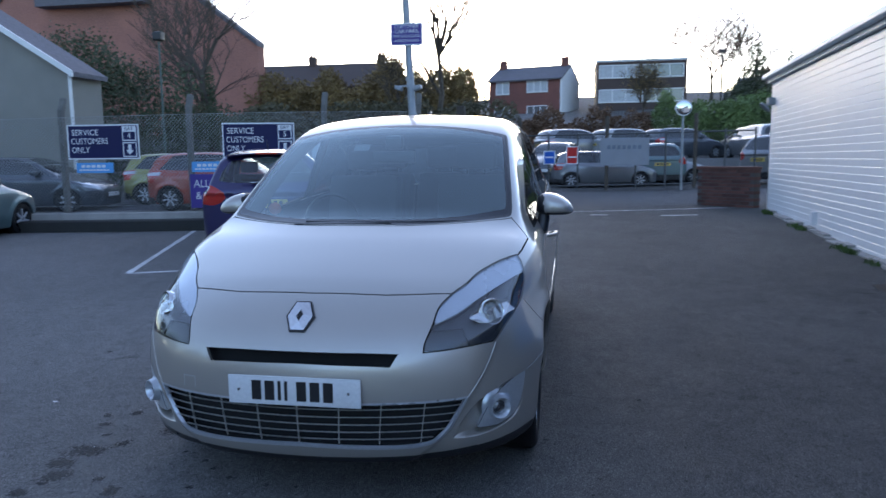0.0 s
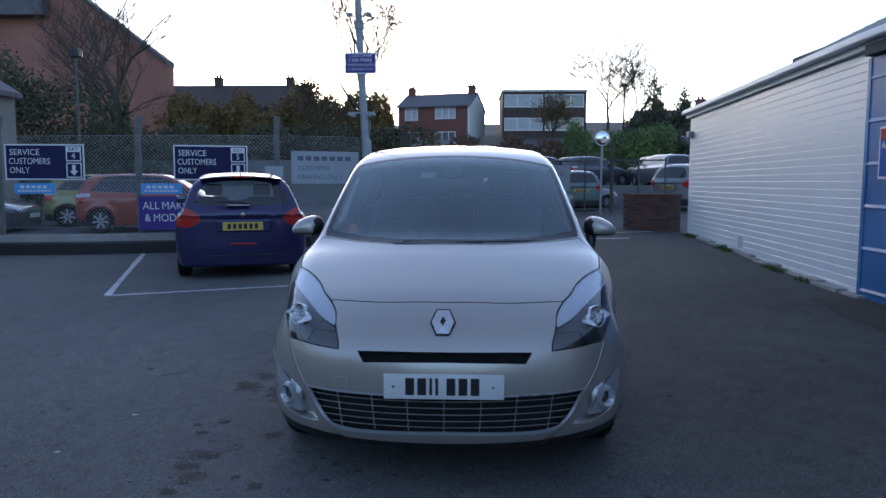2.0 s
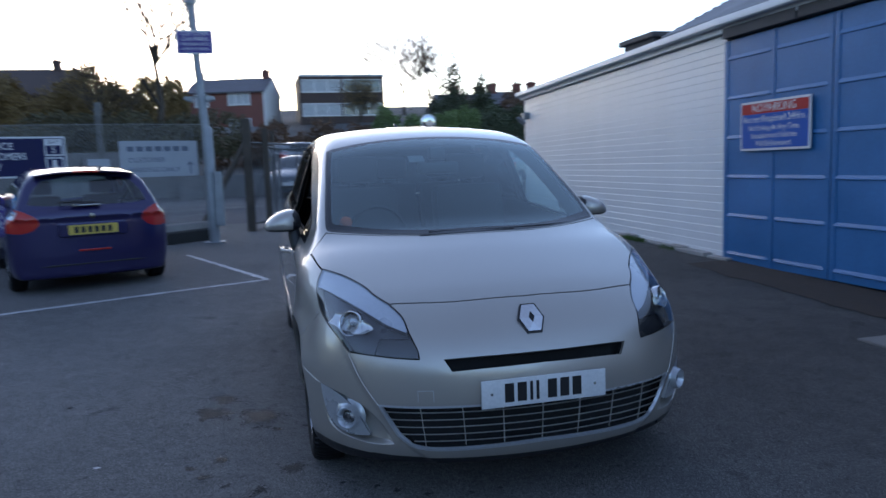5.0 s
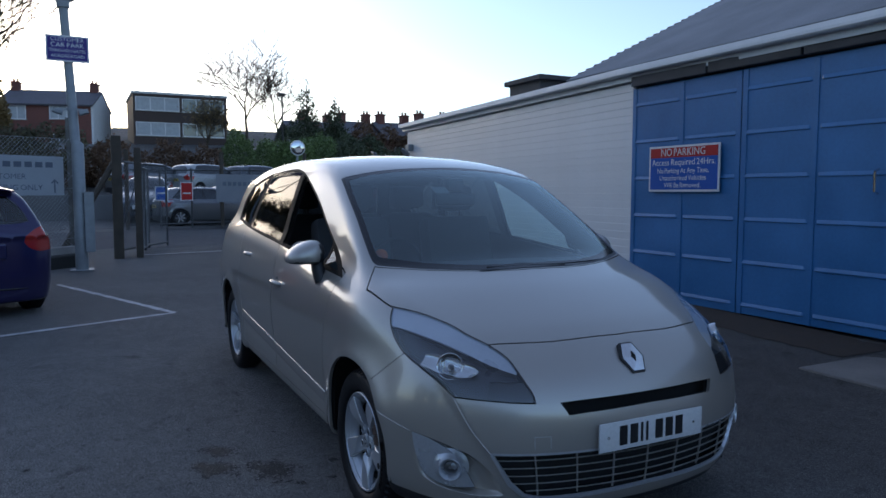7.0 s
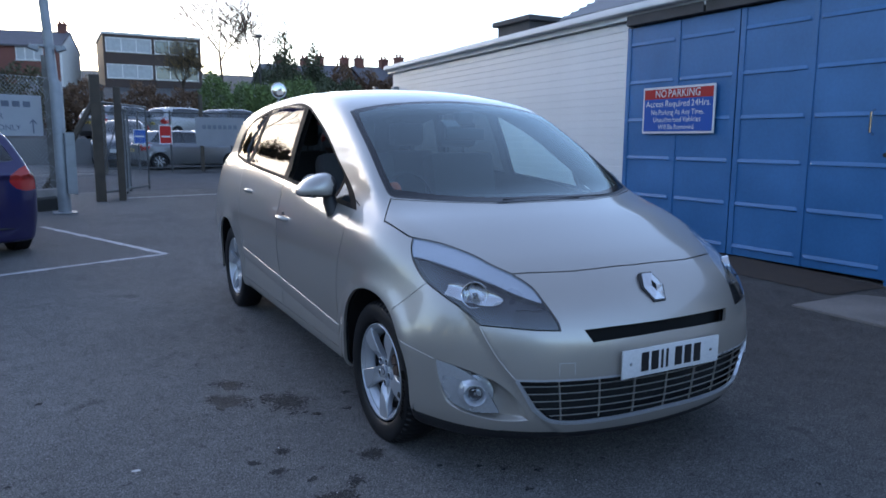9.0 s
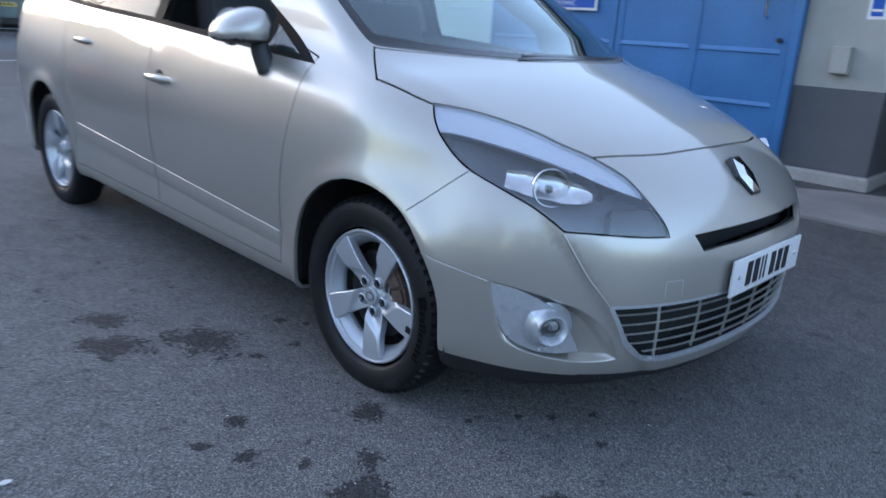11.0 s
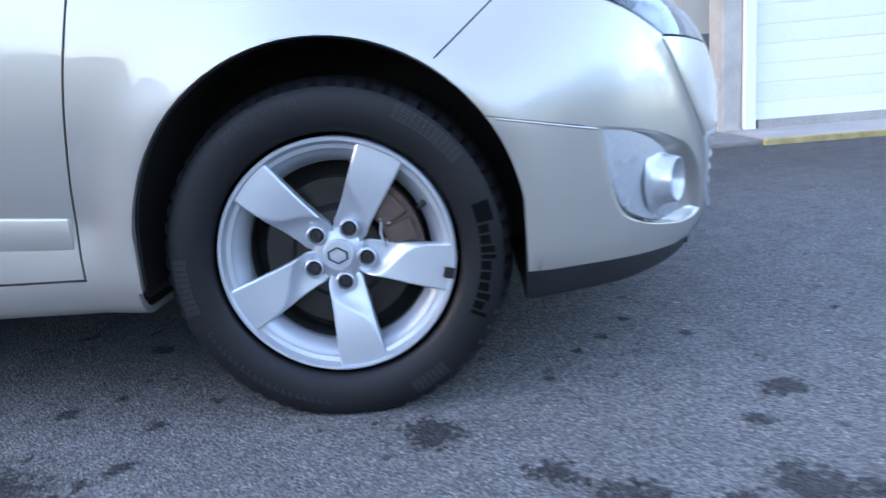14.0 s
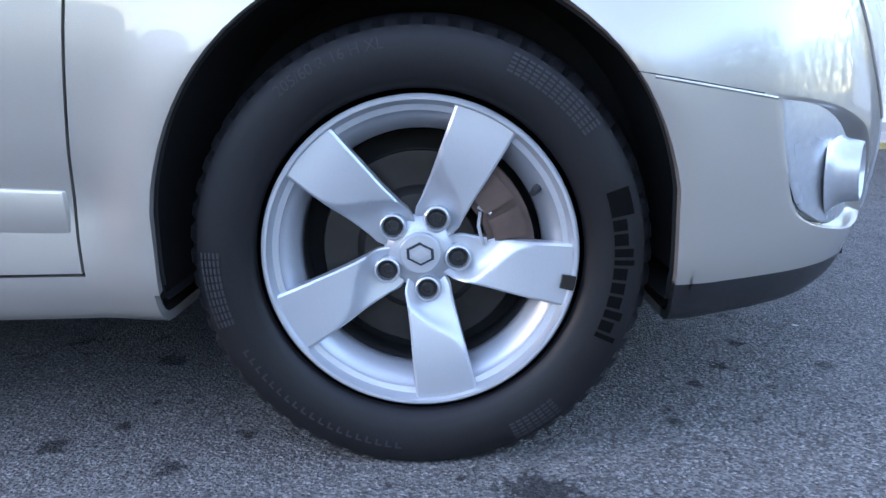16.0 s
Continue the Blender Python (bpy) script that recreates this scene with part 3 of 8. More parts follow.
def sidewall(wheel, k):
    """Raised marks on the tyre's flank: ribs, the size, and plain bars for the maker's name."""
    def flank(u, r):
        d = -0.0862 - 0.0006
        if r > 0.283:
            d += (r - 0.283) ** 2 * 12
        if r < 0.268:
            d += (0.268 - r) ** 2 * 5.5
        return d

    def bar(bm, a0, a1, r0, r1, h=0.0008, n=2):
        for e in range(n):
            b0, b1 = a0 + (a1 - a0) * e / n, a0 + (a1 - a0) * (e + 1) / n
            ps = []
            for r, a in ((r0, b0), (r0, b1), (r1, b1), (r1, b0)):
                ps.append(bm.verts.new((flank(a, r), -r * k * math.cos(a), r * k * math.sin(a))))
            bm.faces.new(ps[::-1])
    for c, w in ((50, 30), (187, 22), (-57, 16)):
        bm = bmesh.new()
        for row in range(5):
            for col in range(int(w / 2.2)):
                a = radians(c - w / 2 + col * 2.2)
                bar(bm, a, a + radians(1.7), 0.272 + row * 0.0055, 0.2755 + row * 0.0055, n=1)
        tagged(part("sidewall_ribs", bm, RUBBER_MARK, wheel), kind="stuff")
    # the maker's name as plain upright bars of its length and height
    at = 17.5
    for w, h in ((7.5, 0.034), (3.2, 0.021), (3.4, 0.021), (2.4, 0.028), (1.5, 0.030), (3.4, 0.021), (3.2, 0.021), (3.4, 0.021), (2.4, 0.028), (3.2, 0.021), (1.5, 0.032)):
        bm = bmesh.new()
        bar(bm, radians(at - w), radians(at), 0.263, 0.263 + h * 0.9, n=3)
        part("maker_mark", bm, RUBBER_BLACK, wheel)
        at -= w + 0.9
    me = text_mesh("205/60 R 16 H XL", 0.021)
    for v in me.vertices:
        a = radians(112) - v.co.x / 0.285
        r = 0.285 + v.co.y
        v.co = (flank(a, r), -r * k * math.cos(a), r * k * math.sin(a))
    me.name = "size_lettering"
    me.materials.append(RUBBER_MARK)
    new("size_lettering", me).parent = wheel
    bm = bmesh.new()
    for c in range(206, 262, 3):
        bar(bm, radians(c), radians(c + 1.9), 0.279, 0.2815)
        bar(bm, radians(c), radians(c + 0.6), 0.272, 0.2815)
    part("small_print", bm, RUBBER_MARK, wheel)


# ---- the people carrier ----
def carrier_point(x, z, guess=-0.85):
    """The y of the carrier's nose at (x, z)."""
    lo, hi = guess - 0.3, 0.2
    ys = np.linspace(lo, hi, 400)
    v = carrier_body(np.full(400, x), ys, np.full(400, z))
    i = max(1, int(np.argmax(v < 0)))
    return float(ys[i - 1] + (ys[i] - ys[i - 1]) * v[i - 1] / (v[i - 1] - v[i]))


def carrier_flank(y, z):
    """The half width of the carrier's flank at (y, z)."""
    q = np.linspace(0.7, 1.0, 600)
    v = carrier_body(-q, np.full(600, y), np.full(600, z))
    return float(q[int(np.argmax(v > 0))])


def build_carrier():
    car = thing("people_carrier", "champagne silver people carrier with open driver window, parked on asphalt", "car")
    sh = Shell(carrier_body, (-1.0, -1.0, 0.12), (0.03, 3.8, 1.75), 0.02)
    SIDE_V, FRONT_V, TOP_V, LAMP_V = (-1, 0, 0), (0, -1, 0), (0, 0, 1), (-0.62, -0.70, 0.36)
    # outlines seen from the side are given as (-y, z)
    def side(*strokes):
        return [(-p[0], p[1]) for p in outline(*strokes)]

    def arch(c, back, ahead, zc=0.325):
        ring = [(c + (0.353 if math.cos(a) > 0 else 0.346) * math.cos(a), zc + 0.362 * math.sin(a)) for a in np.linspace(math.pi, 0, 40)]
        return [(-a, b) for a, b in [(c - ahead, 0.10), (c - ahead - 0.004, 0.27)] + ring[2:-2] + [(c + back, 0.25), (c + back, 0.10)]]
    # bonnet and windscreen
    bonnet = outline([(0.1, -0.656), (0, -0.656), (-0.30, -0.634), (-0.551, -0.560)], [(-0.551, -0.560), (-0.60, -0.478), (-0.65, -0.385), (-0.715, -0.28), (-0.785, -0.155), (-0.815, 0.045)], [(-0.815, 0.045), (-0.77, 0.11), (-0.726, 0.168)], [(-0.726, 0.168), (-0.69, 0.138), (-0.51, 0.022), (-0.35, -0.050), (-0.2, -0.092), (0, -0.105), (0.1, -0.105)])
    sh.cut(bonnet, TOP_V, "bonnet", gap=0.0062, flat=True)
    screen = outline([(0.1, -0.085), (0, -0.085), (-0.2, -0.072), (-0.35, -0.030), (-0.51, 0.045), (-0.69, 0.165)], [(-0.69, 0.165), (-0.712, 0.20), (-0.703, 0.32), (-0.678, 0.51), (-0.655, 0.70), (-0.632, 0.86)], [(-0.632, 0.86), (-0.43, 0.862), (-0.2, 0.855), (0, 0.855), (0.1, 0.855)])
    sh.cut([(x * 1.0, y) for x, y in grown(screen, 0.012)], TOP_V, "screen_seal", flat=True)
    sh.cut(grown(screen, -0.004), TOP_V, "screen_frit", flat=True)
    glazed = outline([(0.1, -0.045), (0, -0.045), (-0.2, -0.030), (-0.35, 0.012), (-0.50, 0.083), (-0.665, 0.195)], [(-0.665, 0.195), (-0.690, 0.225), (-0.684, 0.32), (-0.660, 0.51), (-0.637, 0.70), (-0.615, 0.825)], [(-0.615, 0.825), (-0.43, 0.832), (-0.2, 0.826), (0, 0.826), (0.1, 0.826)])
    sh.cut(glazed, TOP_V, "windscreen", flat=True, over=("screen_frit",))
    # flank
    sh.cut(side([(0.466, 0.300), (0.462, 0.42), (0.43, 0.62), (0.40, 0.75), (0.365, 0.90), (0.345, 1.02)], [(0.345, 1.02), (1.46, 1.30)], [(1.46, 1.30), (1.445, 0.8), (1.43, 0.318)], [(1.43, 0.318), (0.466, 0.300)]), SIDE_V, "door_front", gap=0.0045, flat=True)
    sh.cut(side([(1.436, 0.318), (1.451, 0.8), (1.466, 1.30)], [(1.466, 1.30), (2.50, 1.30)], [(2.50, 1.30), (2.47, 1.0), (2.42, 0.80), (2.34, 0.62)], [(2.34, 0.62), (2.385, 0.48), (2.39, 0.336)], [(2.39, 0.336), (1.436, 0.318)]), SIDE_V, "door_rear", gap=0.0045, flat=True)
    glass = side([(0.335, 0.998), (0.85, 1.036), (1.5, 1.088), (2.0, 1.118), (2.5, 1.155), (2.90, 1.195)], [(2.90, 1.195), (2.985, 1.25), (2.96, 1.36), (2.76, 1.465)], [(2.76, 1.465), (2.34, 1.535), (1.82, 1.56), (1.58, 1.548), (1.35, 1.498), (1.04, 1.375), (0.77, 1.225), (0.55, 1.105), (0.335, 0.998)])
    sh.cut(glass, SIDE_V, "window_trim", flat=True, over=("body", "door_front", "door_rear", "gap", "screen_seal"), where=lambda c: c.z > 0.95)
    sh.cut(side([(0.66, 1.045), (1.42, 1.102)], [(1.42, 1.102), (1.445, 1.512)], [(1.445, 1.512), (1.30, 1.468), (1.04, 1.360), (0.77, 1.210), (0.665, 1.150)], [(0.665, 1.150), (0.66, 1.045)]), SIDE_V, "opening", flat=True, over=("window_trim",))
    sh.cut(side([(0.44, 1.022), (0.63, 1.04)], [(0.63, 1.04), (0.635, 1.115)], [(0.635, 1.115), (0.54, 1.065), (0.44, 1.022)]), SIDE_V, "quarter_light", flat=True, over=("window_trim",))
    sh.cut(side([(1.50, 1.108), (2.36, 1.16)], [(2.36, 1.16), (2.25, 1.53)], [(2.25, 1.537), (1.82, 1.547), (1.53, 1.525)], [(1.53, 1.525), (1.50, 1.108)]), SIDE_V, "rear_window", flat=True, over=("window_trim",))
    sh.cut(side([(2.45, 1.17), (2.86, 1.21)], [(2.86, 1.21), (2.93, 1.25), (2.90, 1.35), (2.74, 1.44)], [(2.74, 1.44), (2.34, 1.51)], [(2.34, 1.51), (2.45, 1.17)]), SIDE_V, "side_glass", flat=True, over=("window_trim",))
    sh.cut(arch(0.01, 0.354, 0.338), SIDE_V, "hole", flat=True, where=lambda c: c.x < -0.5)
    sh.cut(arch(2.78, 0.36, 0.36, 0.37), SIDE_V, "hole", flat=True, where=lambda c: c.x < -0.5)
    # headlamp, in two depths
    lamp = outline([(-0.779, -0.165, 0.928), (-0.705, -0.28, 0.912), (-0.635, -0.40, 0.880), (-0.598, -0.482, 0.849), (-0.551, -0.557, 0.820)], [(-0.551, -0.557, 0.820), (-0.511, -0.640, 0.778), (-0.498, -0.706, 0.727), (-0.480, -0.765, 0.668), (-0.476, -0.781, 0.634)], [(-0.476, -0.781, 0.634), (-0.558, -0.746, 0.638), (-0.640, -0.695, 0.644), (-0.728, -0.617, 0.648)], [(-0.728, -0.617, 0.648), (-0.765, -0.545, 0.700), (-0.790, -0.465, 0.732), (-0.813, -0.335, 0.778), (-0.817, -0.245, 0.842), (-0.804, -0.197, 0.890), (-0.779, -0.165, 0.928)])
    front_only = lambda c: c.y < 0.0 and c.z > 0.5
    sh.cut(lamp, LAMP_V, "lamp_low", gap=0.005, where=front_only)
    sh.cut(outline([(-0.90, -0.234, 0.862), (-0.81, -0.234, 0.859), (-0.738, -0.392, 0.838), (-0.657, -0.533, 0.800), (-0.583, -0.638, 0.757), (-0.505, -0.70, 0.725)], [(-0.505, -0.70, 0.725), (-0.40, -0.50, 0.95)], [(-0.40, -0.50, 0.95), (-0.90, -0.10, 1.05)], [(-0.90, -0.10, 1.05), (-0.90, -0.234, 0.862)]), LAMP_V, "lamp_top", over=("lamp_low",), where=front_only)
    # nose openings
    sh.cut(outline([(0.1, 0.640), (0, 0.640), (-0.25, 0.638), (-0.386, 0.633)], [(-0.386, 0.633), (-0.358, 0.586)], [(-0.358, 0.586), (-0.25, 0.592), (0, 0.598), (0.1, 0.598)]), FRONT_V, "hole", flat=True, where=lambda c: c.y < -0.6)
    grille = outline([(0.1, 0.447), (0, 0.447), (-0.27, 0.446), (-0.45, 0.446), (-0.626, 0.447)], [(-0.626, 0.447), (-0.575, 0.352), (-0.555, 0.325), (-0.515, 0.292), (-0.46, 0.277)], [(-0.46, 0.277), (-0.40, 0.273), (-0.27, 0.274), (0, 0.282), (0.1, 0.282)])
    sh.cut(grown(grille, 0.009), FRONT_V, "grille_edge", flat=True, where=lambda c: c.y < -0.5)
    sh.cut(grille, FRONT_V, "hole", flat=True, where=lambda c: c.y < -0.5)
    # fog lamp bezel, seams and the black lower lip
    pocket = outline([(-0.845, 0.501), (-0.81, 0.491), (-0.765, 0.476), (-0.722, 0.457), (-0.690, 0.441), (-0.645, 0.402), (-0.605, 0.350), (-0.585, 0.308), (-0.575, 0.287)], [(-0.575, 0.287), (-0.62, 0.283), (-0.68, 0.283), (-0.74, 0.294), (-0.79, 0.312), (-0.820, 0.345), (-0.838, 0.43), (-0.845, 0.501)], n=3)
    low_front = lambda c: c.y < -0.2 and c.z < 0.62
    sh.cut([(p[0], carrier_point(float(-p[0]), float(p[1])), p[1]) for p in pocket], LAMP_V, "hole", where=low_front)
    block = [(-0.612, -0.678, 0.708), (-0.49, -0.735, 0.706), (-0.40, -0.80, 0.60), (-0.65, -0.70, 0.60)]
    sh.cut(block, LAMP_V, "lamp_block", over=("lamp_low",), where=front_only)
    sh.cut([(-0.812, -0.352, 0.770), (-0.81, -0.3496, 0.7715), (-0.898, -0.1926, 0.6360), (-0.90, -0.195, 0.634)], SIDE_V, "gap", where=lambda c: c.y < 0)
    sh.cut([(-0.9, -0.27, 0.5350), (-0.9, -0.27, 0.5363), (-0.84, -0.446, 0.5025), (-0.84, -0.446, 0.5012)], SIDE_V, "gap", where=low_front)
    sh.cut(side([(-0.20, 0.258), (-0.33, 0.254), (-0.48, 0.249), (-0.62, 0.240), (-0.80, 0.224)], [(-0.80, 0.224), (-0.80, 0.10)], [(-0.80, 0.10), (-0.20, 0.10)], [(-0.20, 0.10), (-0.20, 0.258)]), SIDE_V, "lip", flat=True, where=low_front)
    sh.cut([(-p[0], p[1]) for p in outline([(-0.62, 1.12), (0.1, 1.12)], [(0.1, 1.12), (0.1, 1.50)], [(0.1, 1.50), (-0.54, 1.46)], [(-0.54, 1.46), (-0.62, 1.12)])], (0, 1, 0), "rear_glass", flat=True, where=lambda c: c.y > 3)
    sh.cut(outline([(0.1, 0.226), (-0.3, 0.228), (-0.5, 0.232), (-0.66, 0.240)], [(-0.66, 0.240), (-0.66, 0.10)], [(-0.66, 0.10), (0.1, 0.10)], [(0.1, 0.10), (0.1, 0.226)]), FRONT_V, "lip", flat=True, where=lambda c: c.y < -0.5 and c.z < 0.32)
    sh.retag(lambda c: c.z < 0.9 and c.y < -0.2 - (c.z - 0.638) * 1.14 and c.y < -0.15, "front_bumper")
    sh.retag(lambda c: c.z < 0.300 + 0.0165 * max(0, c.y - 0.46) and 0.3 < c.y < 2.5, "sill")
    sh.retag(lambda c: c.z > 0.75 and -0.60 < c.y < -0.14 and c.x > -0.35, "bonnet", over=tuple(sh.names))
    pocket_ring = [(float(p[0]), float(p[1])) for p in pocket]
    sh.retag(lambda c: c.y < -0.35 and c.x < -0.5 and inside(pocket_ring, (c.x, c.z)), "hole", over=("body", "front_bumper", "gap", "grille_edge", "lip"))
    for y0, y1 in ((-0.325, 0.370), (2.425, 3.135)):
        sh.retag(lambda c: c.x < -0.5 and c.z < 0.262 and y0 < c.y < y1, "hole", over=("body", "sill", "front_bumper", "lip"))
    sh.freeze()

    sh.panel(["body"], "body_shell", PAINT, car, "pale champagne metallic bodywork with light dust")
    sh.panel(["bonnet"], "bonnet", PAINT, car)
    bumper = sh.panel(["front_bumper"], "front_bumper", PAINT, car)
    sh.panel(["grille_edge"], "grille_edge", SATIN, bumper, "bright satin edge round the lower grille")
    for s in (1, -1):
        sh.panel(["lip"], "bumper_lip", TRIM, bumper, "black plastic lower lip", sides=(s,))
    sh.panel(["sill"], "sill", PAINT, car)
    sh.panel(["screen_seal"], "screen_seal", TRIM, car)
    sh.panel(["screen_frit"], "screen_border", FRIT, car, "black printed border of the windscreen", rim=False)
    scr = sh.panel(["windscreen"], "windscreen", SCREEN_GLASS, car, "bluish curved windscreen reflecting the sky", rim=False)
    sh.panel(["rear_glass"], "rear_window", PRIVACY, car, rim=False)
    scr.visible_shadow = False
    # dark lining under every panel
    lined = ["body", "bonnet", "front_bumper", "sill", "gap", "door_front", "door_rear", "screen_seal", "screen_frit", "window_trim", "grille_edge", "lip"]
    sh.panel(lined, "inner_lining", LINING, car, shift=-0.03, rim=False)
    for s, word in ((1, "driver"), (-1, "passenger")):
        d = sh.panel(["door_front"], "front_door", PAINT, car, "front door with its window wound down" if s > 0 else "front door", sides=(s,))
        sh.panel(["window_trim"], "window_trim", PILLAR, d, "black window surround", sides=(s,))
        if s < 0:
            sh.panel(["opening"], "door_window", GLASS, d, sides=(s,), rim=False)
        sh.panel(["quarter_light"], "quarter_light", GLASS, d, sides=(s,), rim=False)
        r = sh.panel(["door_rear"], "rear_door", PAINT, car, sides=(s,))
        sh.panel(["rear_window"], "door_window", PRIVACY, r, "dark tinted rear window", sides=(s,), rim=False)
        sh.panel(["side_glass"], "rear_quarter_glass", PRIVACY, car, sides=(s,), rim=False)
        # handles
        for owner, y, z in ((d, 1.345, 0.868), (r, 2.205, 0.975)):
            x0 = 0.889 if y < 2 else 0.862
            bm = bmesh.new()
            tube(bm, [(-s * (x0 - 0.004), y - 0.10, z - 0.004), (-s * (x0 + 0.024), y - 0.075, z), (-s * (x0 + 0.032), y, z + 0.002), (-s * (x0 + 0.024), y + 0.065, z), (-s * (x0 - 0.004), y + 0.085, z - 0.004)], [0.010, 0.013, 0.014, 0.013, 0.010], 10)
            part("door_handle", bm, PAINT, owner, "body-coloured grab handle", smooth=True)
            bm = lathe(bmesh.new(), [(0.0, 0.036), (-s * 0.004, 0.034), (-s * 0.002, 0.0)], 20, centre=(-s * (x0 - 0.003), y, z))
            part("handle_recess", bm, TRIM, owner, smooth=True)
        # rubbing strip low on both doors
        for owner, y0, y1 in ((d, 0.472, 1.43), (r, 1.446, 2.33)):
            bm = bmesh.new()
            rows = []
            for y in [y0, *np.linspace(y0 + 0.004, y1, 12)]:
                z = 0.410 + (y - 0.48) * 0.078
                x = -s * (carrier_flank(float(y), z) + (0.001 if y > y0 + 0.002 else -0.003))
                rows.append([bm.verts.new(p) for p in ((x + s * 0.004, y, z - 0.062), (x - s * 0.0002, y, z - 0.048), (x - s * 0.0035, y, z + 0.001), (x - s * 0.0025, y, z + 0.005), (x + s * 0.008, y, z + 0.009))])
            for a, b in zip(rows, rows[1:]):
                for j in range(4):
                    bm.faces.new([a[j], b[j], b[j + 1], a[j + 1]] if s > 0 else [a[j], a[j + 1], b[j + 1], b[j]])
            bmesh.ops.recalc_face_normals(bm, faces=bm.faces)
            part("door_moulding", bm, PAINT, owner, smooth=True)
        build_mirror(d, s)
        # headlamp
        lamp_ob = sh.panel(["lamp_low", "lamp_top", "lamp_block"], "headlamp", LENS, car, "swept-back clear headlamp with dark lower housing", sides=(s,), rim=False)
        lamp_ob.visible_shadow = False
        sh.panel(["lamp_low"], "lamp_housing", LAMP_DARK, lamp_ob, "dark grey lamp housing", sides=(s,), shift=-0.035, depth=-0.032)
        sh.panel(["lamp_top"], "indicator_housing", LAMP_PALE, lamp_ob, "pale ribbed indicator housing", sides=(s,), shift=-0.010, depth=-0.008)
        sh.panel(["lamp_block"], "lamp_block", BLACK, lamp_ob, "black inner corner of the lamp", sides=(s,), shift=-0.012, depth=-0.01)
        # a chrome trough tilted to the sky, with the round lamp in the middle of it
        A, B = Vector((-0.764, -0.438, 0.762)), Vector((-0.634, -0.628, 0.732))
        run = (B - A).normalized()
        out = Vector((run.y, -run.x, 0)).normalized()
        if out.y > 0:
            out = -out
        bm, rows = bmesh.new(), []
        for k in range(15):
            u = k / 14
            p = A.lerp(B, u)
            hgt = (0.019 + 0.009 * min(1, u * 4)) * math.sqrt(max(0.02, 1 - max(0, u - 0.55) ** 2 / 0.21))
            rows.append([bm.verts.new(((p + Vector((0, 0, hgt * v)) - out * (0.020 * (v + 0.15) - 0.014 * v * v) + out * 0.004 * math.cos(u * 18)).x * s, (p - out * (0.020 * (v + 0.15) - 0.014 * v * v) + out * 0.004 * math.cos(u * 18)).y, p.z + hgt * v)) for v in np.linspace(-1, 1, 9)])
        for a, b in zip(rows, rows[1:]):
            for j in range(8):
                bm.faces.new([a[j], b[j], b[j + 1], a[j + 1]])
        part("reflector", bm, CHROME, lamp_ob, "bright chrome reflector", smooth=True)
        # the raised edge that runs from the lamp down to the grille
        edge = spline([(-0.731, 0.643), (-0.712, 0.588), (-0.687, 0.532), (-0.658, 0.484), (-0.634, 0.449)], 6)
        pts = [(s * u, carrier_point(float(-u), float(v)) + 0.0015, v) for u, v in edge]
        part("bumper_edge", tube(bmesh.new(), pts, [0.0035] * (len(pts) - 1) + [0.002], 8), PAINT, bumper, smooth=True)
        # lip of the lower bumper under the seam
        lip = [(y, 0.5325 + (y + 0.27) * 0.193) for y in np.linspace(-0.290, -0.468, 12)]
        part("bumper_edge", tube(bmesh.new(), [(-s * (carrier_flank(float(y), float(z)) - 0.0012), y, z) for y, z in lip], 0.0024, 6), PAINT, bumper, smooth=True)
        c = A.lerp(B, 0.52) + out * 0.012
        rot = Matrix.Translation((s * c.x, c.y, c.z)) @ Matrix.Rotation(-s * radians(38), 4, "Z") @ Matrix.Rotation(radians(-14), 4, "X")
        for nm, prof, m_ in (("lamp_ring", [(0.02, 0.051), (-0.008, 0.052), (-0.011, 0.050), (-0.009, 0.047), (0.01, 0.045)], CHROME), ("lamp_bowl", [(0.006, 0.046), (0.018, 0.040), (0.028, 0.030), (0.034, 0.016), (0.035, 0.0)], CHROME), ("lamp_bulb", [(0.034, 0.012), (0.012, 0.011), (0.006, 0.008), (0.004, 0.0)], LAMP_DARK), ("lamp_dome", [(0.004, 0.045), (-0.006, 0.038), (-0.012, 0.022), (-0.014, 0.0)], LENS)):
            bm = lathe(bmesh.new(), prof, 36, axis="y")
            bmesh.ops.transform(bm, matrix=rot, verts=bm.verts)
            part(nm, bm, m_, lamp_ob, smooth=True)
        # fog lamp in its pocket
        build_fog(bumper, pocket, s)
    # upper slot and lower grille: dark backs and bars that follow the nose
    bm = boxes(((-0.42, -0.76, 0.55), (0.42, -0.70, 0.66)), ((-0.60, -0.70, 0.22), (0.60, -0.66, 0.47)))
    part("grille_backing", bm, LINING, bumper)
    for zc, drop in ((0.424, 0), (0.394, 0.001), (0.364, 0.002), (0.334, 0.003), (0.305, 0.004)):
        bm, pts = bmesh.new(), []
        reach = 0.612 - max(0, 0.424 - zc) * 0.55 - max(0, 0.33 - zc) * 1.6
        rows = []
        for x in np.linspace(-reach, reach, 33):
            y = carrier_point(abs(x), zc) + 0.012
            z = zc
            rows.append([bm.verts.new(p) for p in ((x, y - 0.003, z - 0.0008), (x, y - 0.0033, z + 0.0004), (x, y, z + 0.0012), (x, y + 0.005, z + 0.0011), (x, y + 0.005, z - 0.0011), (x, y, z - 0.0012))])
        for a, b in zip(rows, rows[1:]):
            for j in range(6):
                bm.faces.new([a[j], a[(j + 1) % 6], b[(j + 1) % 6], b[j]])
        bmesh.ops.recalc_face_normals(bm, faces=bm.faces)
        part("grille_bar", bm, BAR_STEEL, bumper, "thin bright grille bar", smooth=True)
